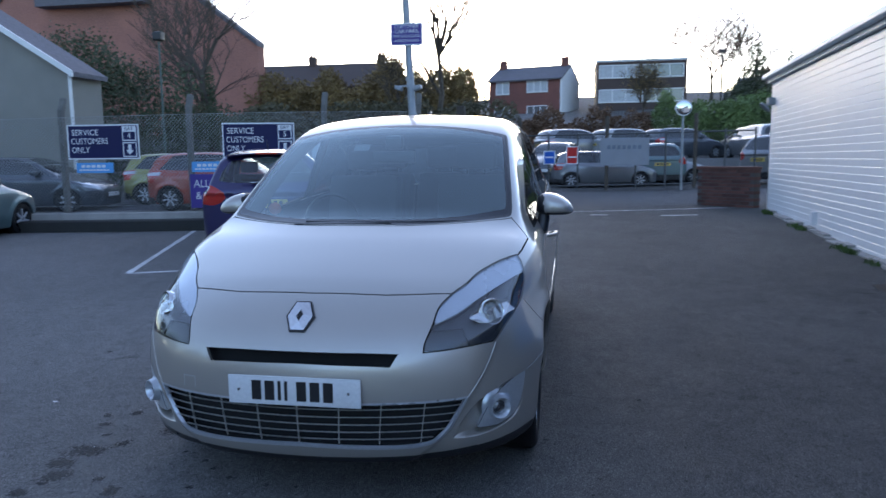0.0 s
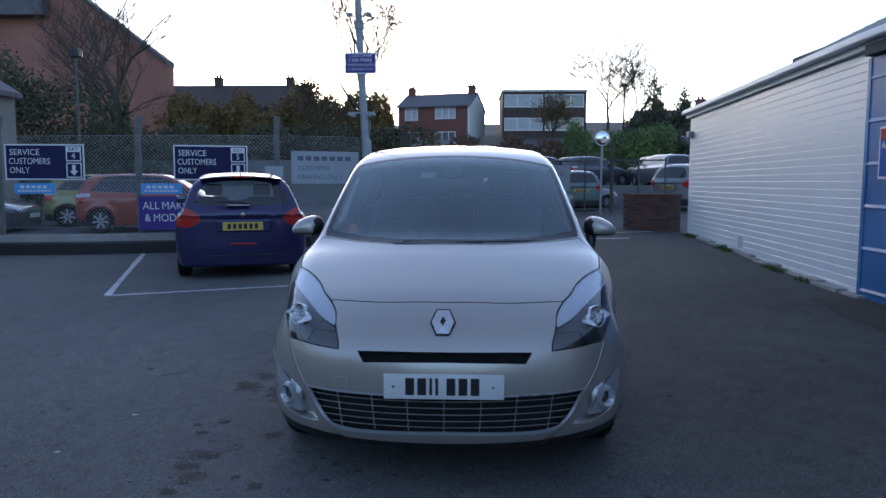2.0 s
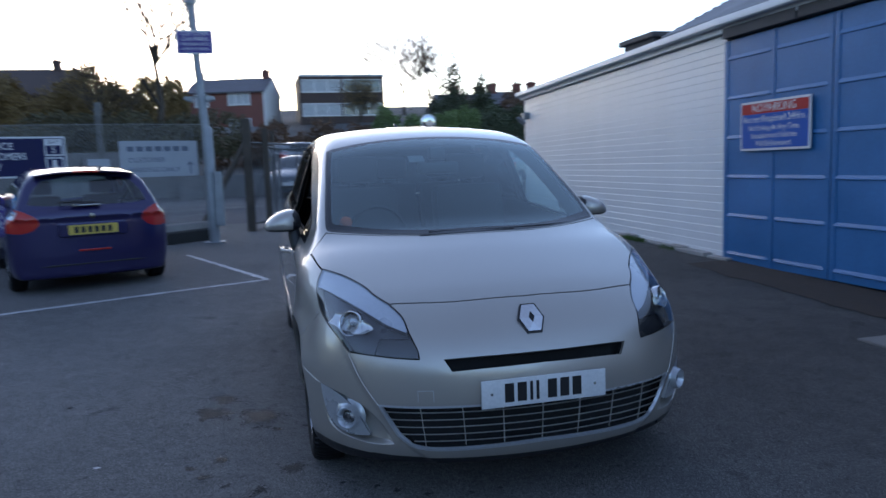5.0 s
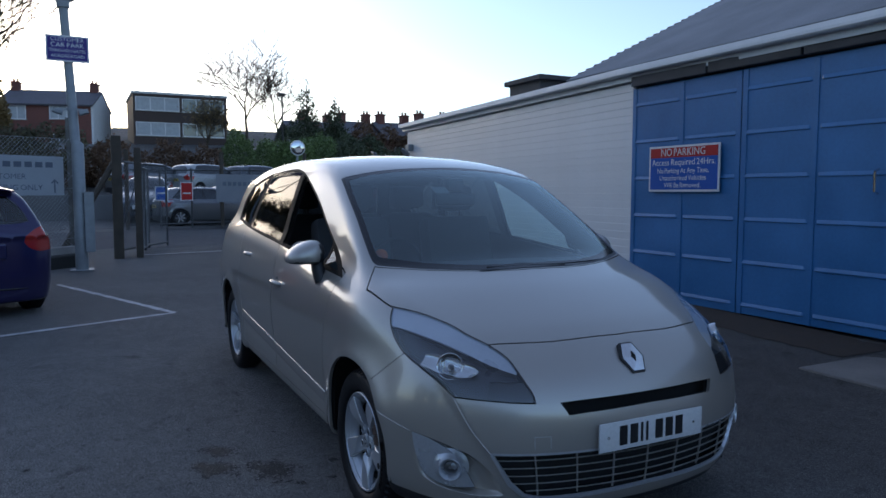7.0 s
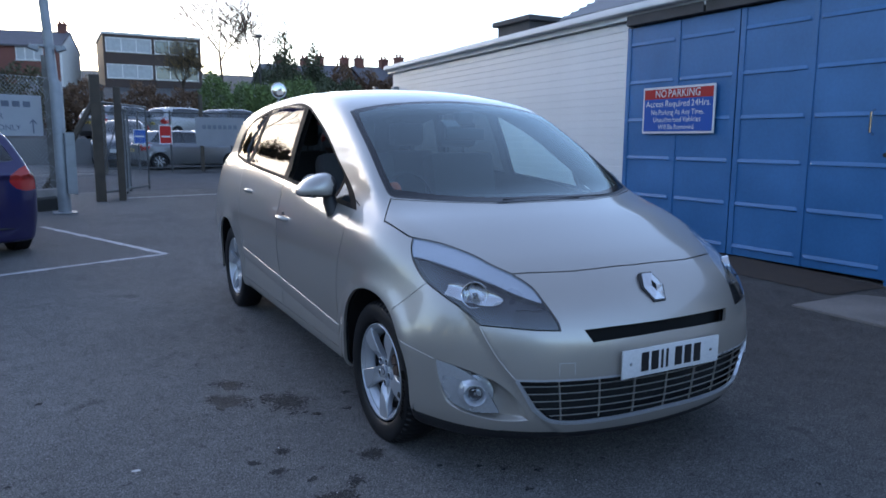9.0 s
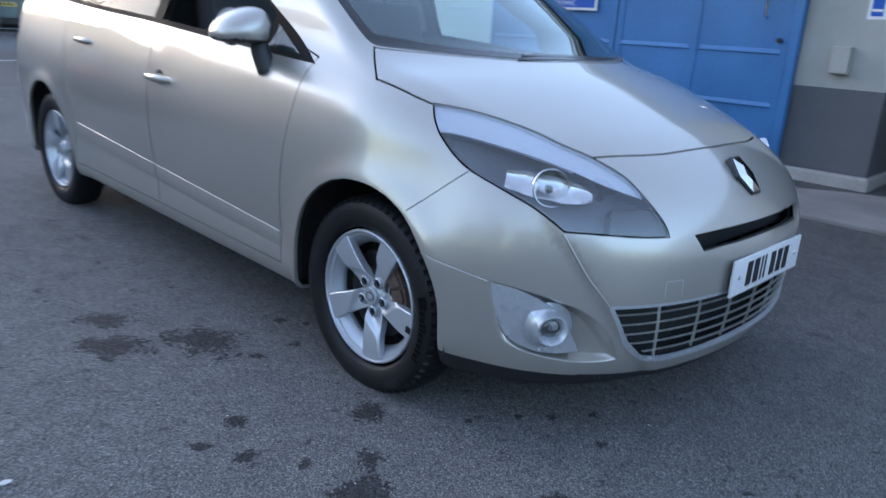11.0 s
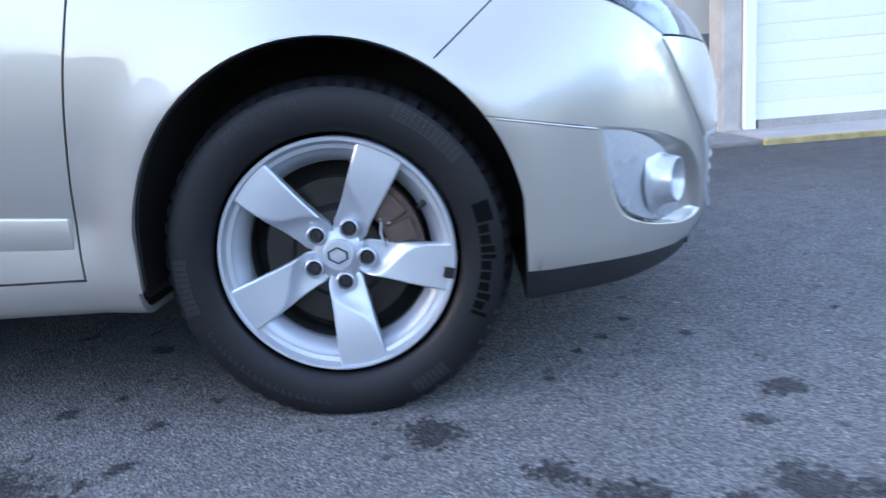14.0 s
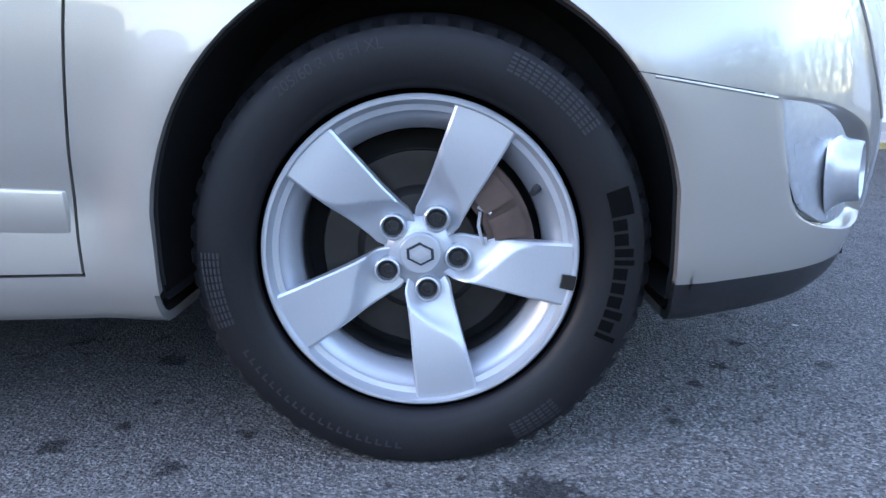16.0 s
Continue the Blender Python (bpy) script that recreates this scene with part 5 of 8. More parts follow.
# road beyond the gate, with its kerb and lines
solid("road", strip((-60, 14.6), (60, 17.8), 5.4, 0.006, 60), ROADTAR, "grey asphalt road beyond the gate", "road", kind="structure")
for a, b, w in (((-4.15, 4.26), (-5.72, 8.6), 0.075), ((-4.15, 4.26), (-1.02, 5.36), 0.075), ((-1.02, 5.36), (-2.2, 8.25), 0.075)):
    solid("bay_line", strip(a, b, w, 0.004, 24, 0.25), LINE, "thin worn white parking bay line on asphalt", "line", kind="structure")
for a, b, w in (((-0.9, 11.9), (4.3, 12.75), 0.09), ((1.4, 11.45), (1.75, 11.45), 0.12), ((2.75, 11.2), (3.45, 11.25), 0.14)):
    solid("road_line", strip(a, b, w, 0.011, 8, 0.2), LINE, "worn white give-way line", "line", kind="structure")
# oil stains round the carrier: dark, soaked in, with ragged edges
def stain_mat():
    m = asphalt_mat("oil_soaked_asphalt", (0.042, 0.041, 0.042), 0.25, 0.3)
    N, L = m.node_tree.nodes, m.node_tree.links
    b, out = N["Principled BSDF"], N["Material Output"]
    b.inputs["Specular IOR Level"].default_value = 0.25
    L.remove(b.inputs["Roughness"].links[0])
    b.inputs["Roughness"].default_value = 0.55
    tc, geo, ln = N.new("ShaderNodeTexCoord"), N.new("ShaderNodeNewGeometry"), N.new("ShaderNodeVectorMath")
    ln.operation = "LENGTH"
    L.new(tc.outputs["Object"], ln.inputs[0])
    total = ln.outputs["Value"]
    for scale, k in ((13.0, 1.3), (70.0, 1.5)):
        nz, ma = N.new("ShaderNodeTexNoise"), N.new("ShaderNodeMath")
        nz.inputs["Scale"].default_value, nz.inputs["Detail"].default_value = scale, 4.0
        L.new(geo.outputs["Position"], nz.inputs["Vector"])
        ma.operation = "MULTIPLY_ADD"
        ma.inputs[1].default_value = k
        L.new(nz.outputs["Fac"], ma.inputs[0])
        L.new(total, ma.inputs[2])
        total = ma.outputs[0]
    rp = N.new("ShaderNodeMapRange")
    for key, v in (("From Min", 1.80), ("From Max", 1.98), ("To Min", 0.62), ("To Max", 0.0)):
        rp.inputs[key].default_value = v
    L.new(total, rp.inputs["Value"])
    tr, mx = N.new("ShaderNodeBsdfTransparent"), N.new("ShaderNodeMixShader")
    L.new(rp.outputs["Result"], mx.inputs[0])
    L.new(tr.outputs[0], mx.inputs[1])
    L.new(b.outputs[0], mx.inputs[2])
    L.new(mx.outputs[0], out.inputs["Surface"])
    return m
STAIN = stain_mat()
bm = bmesh.new()
bmesh.ops.create_circle(bm, cap_ends=True, segments=20, radius=1.0)
stain = solid("oil_stain", bm, STAIN, "dark oil stain soaked into the asphalt", "stain", group="oil stains")
def place_stain(o, x, y, r, turn, long_):
    g = ground_z(x, y)
    tilt = math.atan(ground_z(x, y + 0.1) / 0.2 - ground_z(x, y - 0.1) / 0.2)
    o.matrix_basis = Matrix.Translation((x, y, g + 0.003)) @ Matrix.Rotation(tilt, 4, "X") @ Matrix.Rotation(turn, 4, "Z") @ Matrix.Diagonal((r * long_, r, 1, 1))
rng_s = random.Random(5)
place_stain(stain, -0.96, -0.15, 0.085, 0.6, 1.2)
for x, y, r in ((-1.11, 0.60, 0.19), (-1.38, 0.75, 0.15), (-1.30, 0.97, 0.13), (-1.23, -0.43, 0.14), (-1.27, -0.58, 0.10), (-1.19, -0.70, 0.12), (-1.24, -0.86, 0.07), (-0.86, -0.80, 0.07), (-1.36, -0.11, 0.06), (-1.12, -0.34, 0.06), (-1.30, 0.06, 0.06), (-0.54, -0.52, 0.04), (-0.43, -0.60, 0.025), (-0.62, -0.45, 0.024), (-0.76, -0.37, 0.024), (-0.55, -0.71, 0.026), (-0.99, -0.70, 0.04), (-0.45, -1.10, 0.03), (-1.26, -0.24, 0.03), (-1.43, 0.0, 0.04), (-0.87, 0.39, 0.03), (-0.79, 0.60, 0.04), (-0.73, 0.52, 0.028), (-0.44, 0.55, 0.06), (-0.77, 0.30, 0.022), (-0.91, -0.03, 0.02), (-0.31, 0.80, 0.04)):
    place_stain(copy_thing(stain, Matrix()), x, y, r * 0.92, rng_s.uniform(0, 3), rng_s.uniform(1.0, 1.6))
for k in range(30):
    x, y = rng_s.uniform(-2.4, 1.4), rng_s.uniform(-2.6, 1.2)
    place_stain(copy_thing(stain, Matrix()), x, y, rng_s.uniform(0.008, 0.022) * (1.8 if k % 9 == 0 else 1), rng_s.uniform(0, 3), rng_s.uniform(1.0, 1.7))
# small pale flakes lying on the asphalt
chip_mesh = bmesh.new()
bmesh.ops.create_icosphere(chip_mesh, subdivisions=1, radius=1.0)
for v in chip_mesh.verts:
    v.co = (v.co.x * random.uniform(0.7, 1.3), v.co.y * random.uniform(0.4, 1.0), v.co.z * 0.18)
PALE = mat("pale_grit", (0.55, 0.54, 0.52), rough=0.8)
flake = solid("pale_flake", chip_mesh, PALE, "small pale scrap lying on the asphalt", "litter", group="flakes on the asphalt")
flake.matrix_basis = Matrix.Translation((-1.87, 0.155, 0.003)) @ Matrix.Diagonal((0.022, 0.014, 0.014, 1))
for x, y, s in ((-1.99, -0.44, 0.02), (-1.45, -1.55, 0.03), (-1.62, -1.75, 0.035), (-1.38, -1.48, 0.022), (-1.5, -1.72, 0.028), (-2.3, -1.9, 0.025), (-0.62, -1.0, 0.006), (-0.35, -0.75, 0.008), (-1.22, -0.4, 0.006), (-1.3, 0.1, 0.007), (-0.8, -1.2, 0.007), (0.3, -1.6, 0.008)):
    o = copy_thing(flake, Matrix.Translation((x, y, 0.003)) @ Matrix.Rotation(random.uniform(0, 3), 4, "Z"))
    o.scale = (s, s * 0.6, s * 0.5)

# kerb bank under the fence
fence_line = [(-16, 8.45), (-10, 8.72), (-6.0, 9.0), (-3.5, 9.75), (-1.95, 10.75)]
def bank(name, line, near, far, top, material, label):
    bm = bmesh.new()
    rows = []
    for (x, y) in [tuple(p)[:2] for p in spline([(*p, 0) for p in line], 6)]:
        g = ground_z(x, y)
        rows.append([bm.verts.new(p) for p in ((x, y - near, g - 0.05), (x, y - near + 0.03, g + top - 0.02), (x, y - near + 0.06, g + top), (x, y - far, g + top), (x, y - far, g - 0.05))])
    for a, b in zip(rows, rows[1:]):
        for j in range(4):
            bm.faces.new([a[j], a[j + 1], b[j + 1], b[j]])
    bmesh.ops.recalc_face_normals(bm, faces=bm.faces)
    return solid(name, bm, material, label, "kerb", kind="structure")
bank("kerb", fence_line, 0.38, 0.0, 0.20, KERB, "low dark mossy kerb under the fence")
bank("gravel_board", fence_line, 0.04, -0.04, 0.33, CONCRETE, "grey concrete gravel board under the chain-link fence")

# ---- fence, signs and gate ----
POST = mat("dark_weathered_concrete", (0.13, 0.125, 0.115), rough=0.9, var=0.2, scale=5, bump=0.003)
GALV = mat("galvanised_steel", (0.25, 0.265, 0.28), rough=0.5, metal=0.4, var=0.12, scale=6, bump=0.0005)
WIRE = mat("grey_wire", (0.30, 0.31, 0.31), rough=0.55, metal=0.5)
TIMBER = mat("weathered_timber", (0.065, 0.052, 0.040), rough=0.85, var=0.25, scale=5, bump=0.004, bscale=30)
SIGN_NAVY = mat("navy_sign_face", (0.012, 0.012, 0.060), rough=0.6, spec=0.25, var=0.04)
SIGN_WHITE = mat("white_sign_print", (0.88, 0.88, 0.9), rough=0.4, var=0.03)
SIGN_GREY = mat("pale_grey_sign_face", (0.34, 0.36, 0.385), rough=0.45, var=0.05)
SIGN_PURPLE = mat("purple_sign_face", (0.062, 0.042, 0.21), rough=0.6, spec=0.25, var=0.05)
SIGN_SKY = mat("light_blue_sign_face", (0.07, 0.30, 0.62), rough=0.4, var=0.05)
SIGN_BLUE = mat("blue_sign_face", (0.012, 0.085, 0.36), rough=0.6, spec=0.25, var=0.04)
SIGN_RED = mat("red_sign_face", (0.42, 0.022, 0.02), rough=0.6, spec=0.25, var=0.04)
FAR_GREY = mat("dull_grey_sign_face", (0.20, 0.21, 0.235), rough=0.5, var=0.06)
BAR_GREY = mat("grey_print", (0.11, 0.13, 0.17), rough=0.5)

fence = thing("chain_link_fence", "grey chain-link fence on concrete posts along a kerb", "fence")
pts = [tuple(p)[:2] for p in spline([(*p, 0) for p in fence_line], 6)]
wires = bmesh.new()
def wire(p, q, r=0.0030):
    tube(wires, [p, q], r, 3, caps=False)
length = 0.0
path2 = []
for (x0, y0), (x1, y1) in zip(pts, pts[1:]):
    path2.append((length, Vector((x0, y0)), Vector((x1, y1))))
    length += math.hypot(x1 - x0, y1 - y0)
def on_fence(s):
    for l, a, b in reversed(path2):
        if s >= l:
            d = (b - a).length
            return a.lerp(b, min(1.0, (s - l) / d))
    return path2[0][1]
low, high, pitch = 0.33, 2.12, 0.070
s = -(high - low)
while s < length:
    for sign in (1, -1):
        k = 6
        prev = None
        for e in range(k + 1):
            z = low + (high - low) * e / k
            q = s + (z - low if sign > 0 else high - z)
            if 0 <= q <= length:
                p = on_fence(q)
                here = (p.x, p.y + 0.004 * sign, ground_z(p.x, p.y) + z)
                if prev:
                    wire(prev, here)
                prev = here
            else:
                prev = None
    s += pitch
tagged(part("chain_link", wires, WIRE, fence, "grey diamond wire mesh"), kind="stuff")
for z in (0.46, 1.3, 2.12):
    bm = tube(bmesh.new(), [(p[0], p[1], ground_z(*p) + z) for p in pts], 0.0035, 4)
    part("line_wire", bm, WIRE, fence)
post_x = [on_fence(float(s)).x for s in np.arange(0.0, length, 0.01)]
for px in (-13.6, -11.05, -8.5, -6.0, -3.62, -2.0):
    s = 0.01 * min(range(len(post_x)), key=lambda i: abs(post_x[i] - px))
    p = on_fence(float(s)) + Vector((0.0, 0.06))
    g = ground_z(p.x, p.y)
    bm = boxes(((p.x - 0.045, p.y + 0.01, g - 0.1), (p.x + 0.045, p.y + 0.11, g + 2.28)), bevel=0.012)
    box(bm, (p.x - 0.05, p.y + 0.02, 0), (p.x + 0.05, p.y + 0.10, 0.32), 0.01, Matrix.Translation((0, 0, g + 2.2)) @ Matrix.Translation((p.x, p.y, 0)) @ Matrix.Rotation(radians(-18), 4, "X") @ Matrix.Translation((-p.x, -p.y, 0)))
    part("fence_post", bm, POST, fence)


def board(name, w, h, at, turn, face, label, border=None, thick=0.012, group=""):
    """A flat sign with its lower left corner at the origin, facing minus y."""
    t = thing(name, label, "sign", at, turn, group)
    part("panel", boxes(((0, 0, 0), (w, thick, h)), bevel=0.002), border or face, t)
    if border:
        part("face", boxes(((0.025, -0.002, 0.025), (w - 0.025, 0.0, h - 0.025))), face, t)
    return t


def words(t, text, x, z, size, material, width=None, lift=0.0045):
    """One line of writing, each word a part of its own, centred on x."""
    spans = []
    for w in text.split():
        me = text_mesh(w, size)
        xs_ = [v.co.x for v in me.vertices]
        spans.append(max(xs_) - min(xs_))
        bpy.data.meshes.remove(me)
    gap = 0.28 * size
    total = sum(spans) + gap * (len(spans) - 1)
    k = width / total if width else 1.0
    at = x - total * k / 2
    for w, span in zip(text.split(), spans):
        lettering("lettering", w, size, material, t, Matrix.Translation((at + span * k / 2, -lift, z)) @ Matrix.Rotation(radians(90), 4, "X"), span * k)
        at += (span + gap) * k


def bars(t, x, z, w, h, material, n=1, lift=0.0045, gap=0.3):
    """Plain bars in place of writing that is not to be read."""
    step_w = w / n
    for k in range(n):
        part("print_bar", boxes(((x + k * step_w, -lift, z), (x + k * step_w + step_w * (1 - gap if n > 1 else 1), -0.001, z + h))), material, t)


def service_board(at, turn, digit):
    t = board("service_sign", 1.40, 0.64, at, turn, SIGN_NAVY, f"navy sign reading service customers only, bay {digit}, on the fence", SIGN_WHITE, group="service signs")
    for k, line in enumerate(("SERVICE", "CUSTOMERS", "ONLY")):
        words(t, line, (0.335, 0.415, 0.235)[k] + 0.02, 0.49 - 0.16 * k, 0.155, SIGN_WHITE, (0.52, 0.72, 0.35)[k])
    part("bay_box", boxes(((1.08, -0.004, 0.335), (1.35, -0.002, 0.60))), SIGN_WHITE, t)
    part("bay_box", boxes(((1.10, -0.006, 0.355), (1.33, -0.004, 0.50))), SIGN_NAVY, t)
    words(t, "BAY", 1.215, 0.55, 0.09, SIGN_NAVY, 0.17, 0.0065)
    words(t, digit, 1.215, 0.428, 0.15, SIGN_WHITE, None, 0.0085)
    part("bay_box", boxes(((1.08, -0.004, 0.04), (1.35, -0.002, 0.31))), SIGN_WHITE, t)
    part("bay_box", boxes(((1.10, -0.006, 0.06), (1.33, -0.004, 0.29))), SIGN_NAVY, t)
    bm = prism(bmesh.new(), [(1.215, 0.08), (1.29, 0.165), (1.245, 0.165), (1.245, 0.27), (1.185, 0.27), (1.185, 0.165), (1.14, 0.165)], -0.009, -0.006, lambda u, v, d: (u, d, v))
    part("arrow", bm, SIGN_WHITE, t)
    return t
service_board((-8.24, 8.70, 1.41), 4.5, "4")
service_board((-5.30, 9.02, 1.41), 16, "5").scale = (0.93, 1, 1)
for x, y, a in ((-8.08, 8.69, 4.5), (-5.87, 8.90, 11)):
    t = board("sticker_sign", 0.72, 0.19, (x, y, 1.16), a, SIGN_SKY, "light blue strip sign with pale print on the fence", group="strip signs")
    bars(t, 0.1, 0.10, 0.5, 0.05, SIGN_WHITE, 5)
    bars(t, 0.06, 0.04, 0.6, 0.03, SIGN_WHITE, 9)
t = board("makes_sign", 1.25, 0.62, (-5.92, 8.90, 0.50), 10, SIGN_PURPLE, "purple board with bold white words on the fence")
words(t, "ALL MAKES", 0.50, 0.44, 0.20, SIGN_WHITE, 0.86)
words(t, "& MODELS", 0.50, 0.22, 0.20, SIGN_WHITE, 0.80)
t = board("customer_sign", 1.32, 0.62, (-3.30, 9.68, 1.35), 24, SIGN_GREY, "pale grey car park sign on the fence", None)
bars(t, 0.12, 0.44, 1.08, 0.085, BAR_GREY, 7)
words(t, "CUSTOMER", 0.44, 0.29, 0.12, BAR_GREY, 0.62)
words(t, "PARKING ONLY", 0.56, 0.12, 0.12, BAR_GREY, 0.86)
bm = prism(bmesh.new(), [(1.165, 0.04), (1.185, 0.04), (1.185, 0.22), (1.22, 0.18), (1.23, 0.20), (1.175, 0.26), (1.12, 0.20), (1.13, 0.18), (1.165, 0.22)], -0.004, 0, lambda u, v, d: (u, d, v))
part("arrow", bm, BAR_GREY, t)
t = board("small_sign", 0.34, 0.28, (-3.78, 9.56, 1.40), 20, SIGN_GREY, "small pale sign on the fence")

# lamp column with its sign, lamps and box
pole = thing("lamp_column", "tall grey steel column with a sign and floodlights", "lamp post", (-1.88, 9.86, ground_z(-1.88, 9.86)))
part("base_plate", boxes(((-0.17, -0.17, 0), (0.17, 0.17, 0.02)), bevel=0.004), GALV, pole)
part("shaft", tube(bmesh.new(), [(0, 0, 0), (0, 0, 2.0), (-0.03, 0, 2.05), (-0.13, 0, 4.2), (-0.26, 0, 8.2)], [0.095, 0.09, 0.07, 0.066, 0.05], 20), GALV, pole, smooth=True)
part("cable_box", boxes(((0.06, -0.14, 0.30), (0.20, 0.02, 1.25)), bevel=0.01), GALV, pole, "grey steel cable cover")
for z in (3.0, 2.88):
    part("clamp_band", tube(bmesh.new(), [(-0.065, 0, z - 0.35), (-0.067, 0, z - 0.31)], 0.078, 14), GALV, pole)
for x, tilt in ((-0.26, 20), (0.10, -20)):
    bm = bmesh.new()
    box(bm, (-0.07, -0.10, -0.035), (0.07, 0.06, 0.035), 0.015, Matrix.Translation((x, -0.06, 2.50)) @ Matrix.Rotation(radians(tilt), 4, "Y"))
    part("floodlight", bm, GALV, pole, "small grey floodlight")
part("lamp_bracket", boxes(((-0.26, -0.03, 2.53), (0.10, 0.0, 2.56))), GALV, pole)
for x in (-0.30, 0.06):
    bm = tube(bmesh.new(), [(-0.13, 0, 4.32), (x, -0.05, 4.36)], 0.016, 6)
    box(bm, (x - 0.06, -0.10, 4.33), (x + 0.06, 0.05, 4.40), 0.02)
    part("lamp_arm", bm, GALV, pole)
for k in range(10):
    a = math.pi * (k + 0.5) / 5
    c_, s_ = math.cos(a), math.sin(a)
    part("spike", tube(bmesh.new(), [(-0.13 + 0.06 * c_, 0.06 * s_, 4.18), (-0.13 + 0.24 * c_, 0.2 * s_, 4.30), (-0.13 + 0.40 * c_, 0.3 * s_, 4.30 + 0.05 * (k % 3))], [0.012, 0.009, 0.005], 5), GALV, pole)
part("spike_collar", tube(bmesh.new(), [(-0.128, 0, 4.10), (-0.132, 0, 4.26)], 0.095, 14), GALV, pole)
t = board("car_park_sign", 0.60, 0.40, (-2.27, 9.74, 3.41), 0, SIGN_PURPLE, "purple customer car park sign fixed to the column", SIGN_WHITE)
for k, line in enumerate(("CUSTOMER", "CAR PARK", "THROUGH GATES", "ACROSS ROAD")):
    words(t, line, 0.30, (0.335, 0.25, 0.165, 0.085)[k], (0.085, 0.10, 0.07, 0.07)[k], SIGN_WHITE, (0.46, 0.46, 0.50, 0.46)[k], 0.0055)

# timber gate posts, strut and the open steel gates
for x, y, hgt, w in ((-1.25, 11.54, 2.25, 0.085), (-0.89, 11.59, 2.05, 0.06)):
    g = ground_z(x, y)
    bm = boxes(((x - w, y - w, g - 0.1), (x + w, y + w, g + hgt)), bevel=0.015)
    gp = solid("gate_post", bm, TIMBER, "weathered brown timber gate post", "post", group="gate posts")
    if w > 0.08:
        part("strut", tube(bmesh.new(), [(x - 1.0, y - 0.35, g + 0.05), (x - 0.05, y, g + 1.75)], 0.055, 6), TIMBER, gp)
GATE_STEEL = mat("dull_dark_steel", (0.07, 0.072, 0.075), rough=0.6, metal=0.3, var=0.2)
def steel_gate(at, turn, w, hgt, label):
    gate = thing("mesh_gate", label, "gate", at, turn)
    GALV = GATE_STEEL
    for z in (0.1, hgt):
        part("rail", tube(bmesh.new(), [(0, 0, z), (w, 0, z)], 0.022, 8), GALV, gate)
    for x in (0, w / 2, w):
        part("stile", tube(bmesh.new(), [(x, 0, 0.02), (x, 0, hgt)], 0.022, 8), GALV, gate)
    part("brace", tube(bmesh.new(), [(0, 0, 0.1), (w / 2, 0, hgt)], 0.014, 6), GALV, gate)
    wires_ = bmesh.new()
    q = -hgt
    while q < w:
        for sg in (1, -1):
            a, b = (q, 0.1), (q + hgt - 0.1, hgt)
            if sg < 0:
                a, b = (q, hgt), (q + hgt - 0.1, 0.1)
            t0 = max(0, -a[0] / (b[0] - a[0]))
            t1 = min(1, (w - a[0]) / (b[0] - a[0]))
            if t1 > t0:
                tube(wires_, [(a[0] + (b[0] - a[0]) * k, 0.003 * sg, a[1] + (b[1] - a[1]) * k) for k in (t0, t1)], 0.0022, 3, caps=False)
        q += 0.10
    tagged(part("gate_mesh", wires_, WIRE, gate), kind="stuff")
    return gate
steel_gate((-1.3, 11.6, 0.22), 62, 2.4, 1.75, "dark tubular steel mesh gate standing open")
steel_gate((-0.85, 11.7, 0.22), 80, 1.5, 1.65, "narrow steel mesh gate standing open")

# ---- building along the yard: white boarding, blue doors, recessed shutter ----
BOARD = mat("white_plastic_boarding", (0.90, 0.92, 0.95), rough=0.42, var=0.05, scale=1.5, grain=0.03, gscale=40, piece=0.03)
BLUE = mat("blue_gloss_paint", (0.025, 0.142, 0.335), rough=0.38, var=0.12, scale=1.8, grain=0.05, gscale=30, bump=0.0008, bscale=25)
FASCIA = mat("grey_white_fascia", (0.78, 0.80, 0.84), rough=0.5, var=0.1, scale=2)
ROOFING = mat("grey_fibre_cement_roof", (0.19, 0.20, 0.22), rough=0.85, var=0.2, scale=1.2, bump=0.004, bscale=30)
TILE = mat("dark_roof_tile", (0.075, 0.07, 0.07), rough=0.8, var=0.2, scale=3, bump=0.003)
RENDER_PALE = mat("grimy_pale_render", (0.33, 0.315, 0.285), rough=0.9, var=0.15, scale=1.6, bump=0.002, bscale=60)
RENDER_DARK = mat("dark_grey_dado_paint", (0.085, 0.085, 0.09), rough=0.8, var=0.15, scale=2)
SHUTTER = mat("dark_steel_shutter", (0.010, 0.010, 0.011), rough=0.5, metal=0.3, var=0.15, scale=2)
HYDRANT = mat("yellow_paint", (0.36, 0.27, 0.07), rough=0.6, var=0.2, scale=8)
BRICK = mat("red_brown_brick", (0.095, 0.040, 0.031), rough=0.85, var=0.2, scale=6, grain=0.12, gscale=60, bump=0.002, bscale=120, piece=0.25)
MORTAR = mat("grey_mortar", (0.085, 0.075, 0.068), rough=0.95, var=0.15)
APRON = mat("grimy_apron_concrete", (0.17, 0.16, 0.15), rough=0.85, var=0.25, scale=2.0, grain=0.1, gscale=60, bump=0.003, bscale=90)
COPING = mat("pale_stone_coping", (0.40, 0.38, 0.35), rough=0.85, var=0.15, scale=5, bump=0.003)

DIRT = mat("dark_brown_dirt", (0.034, 0.025, 0.019), rough=0.95, var=0.3, scale=5, bump=0.008, bscale=50)
W0, W1 = Vector((4.46, 4.22)), Vector((5.02, 12.45))      # foot of the boarded wall
wall_dir = (W1 - W0).normalized()
wall_turn = math.degrees(math.atan2(wall_dir.y, wall_dir.x))
wall_len = (W1 - W0).length


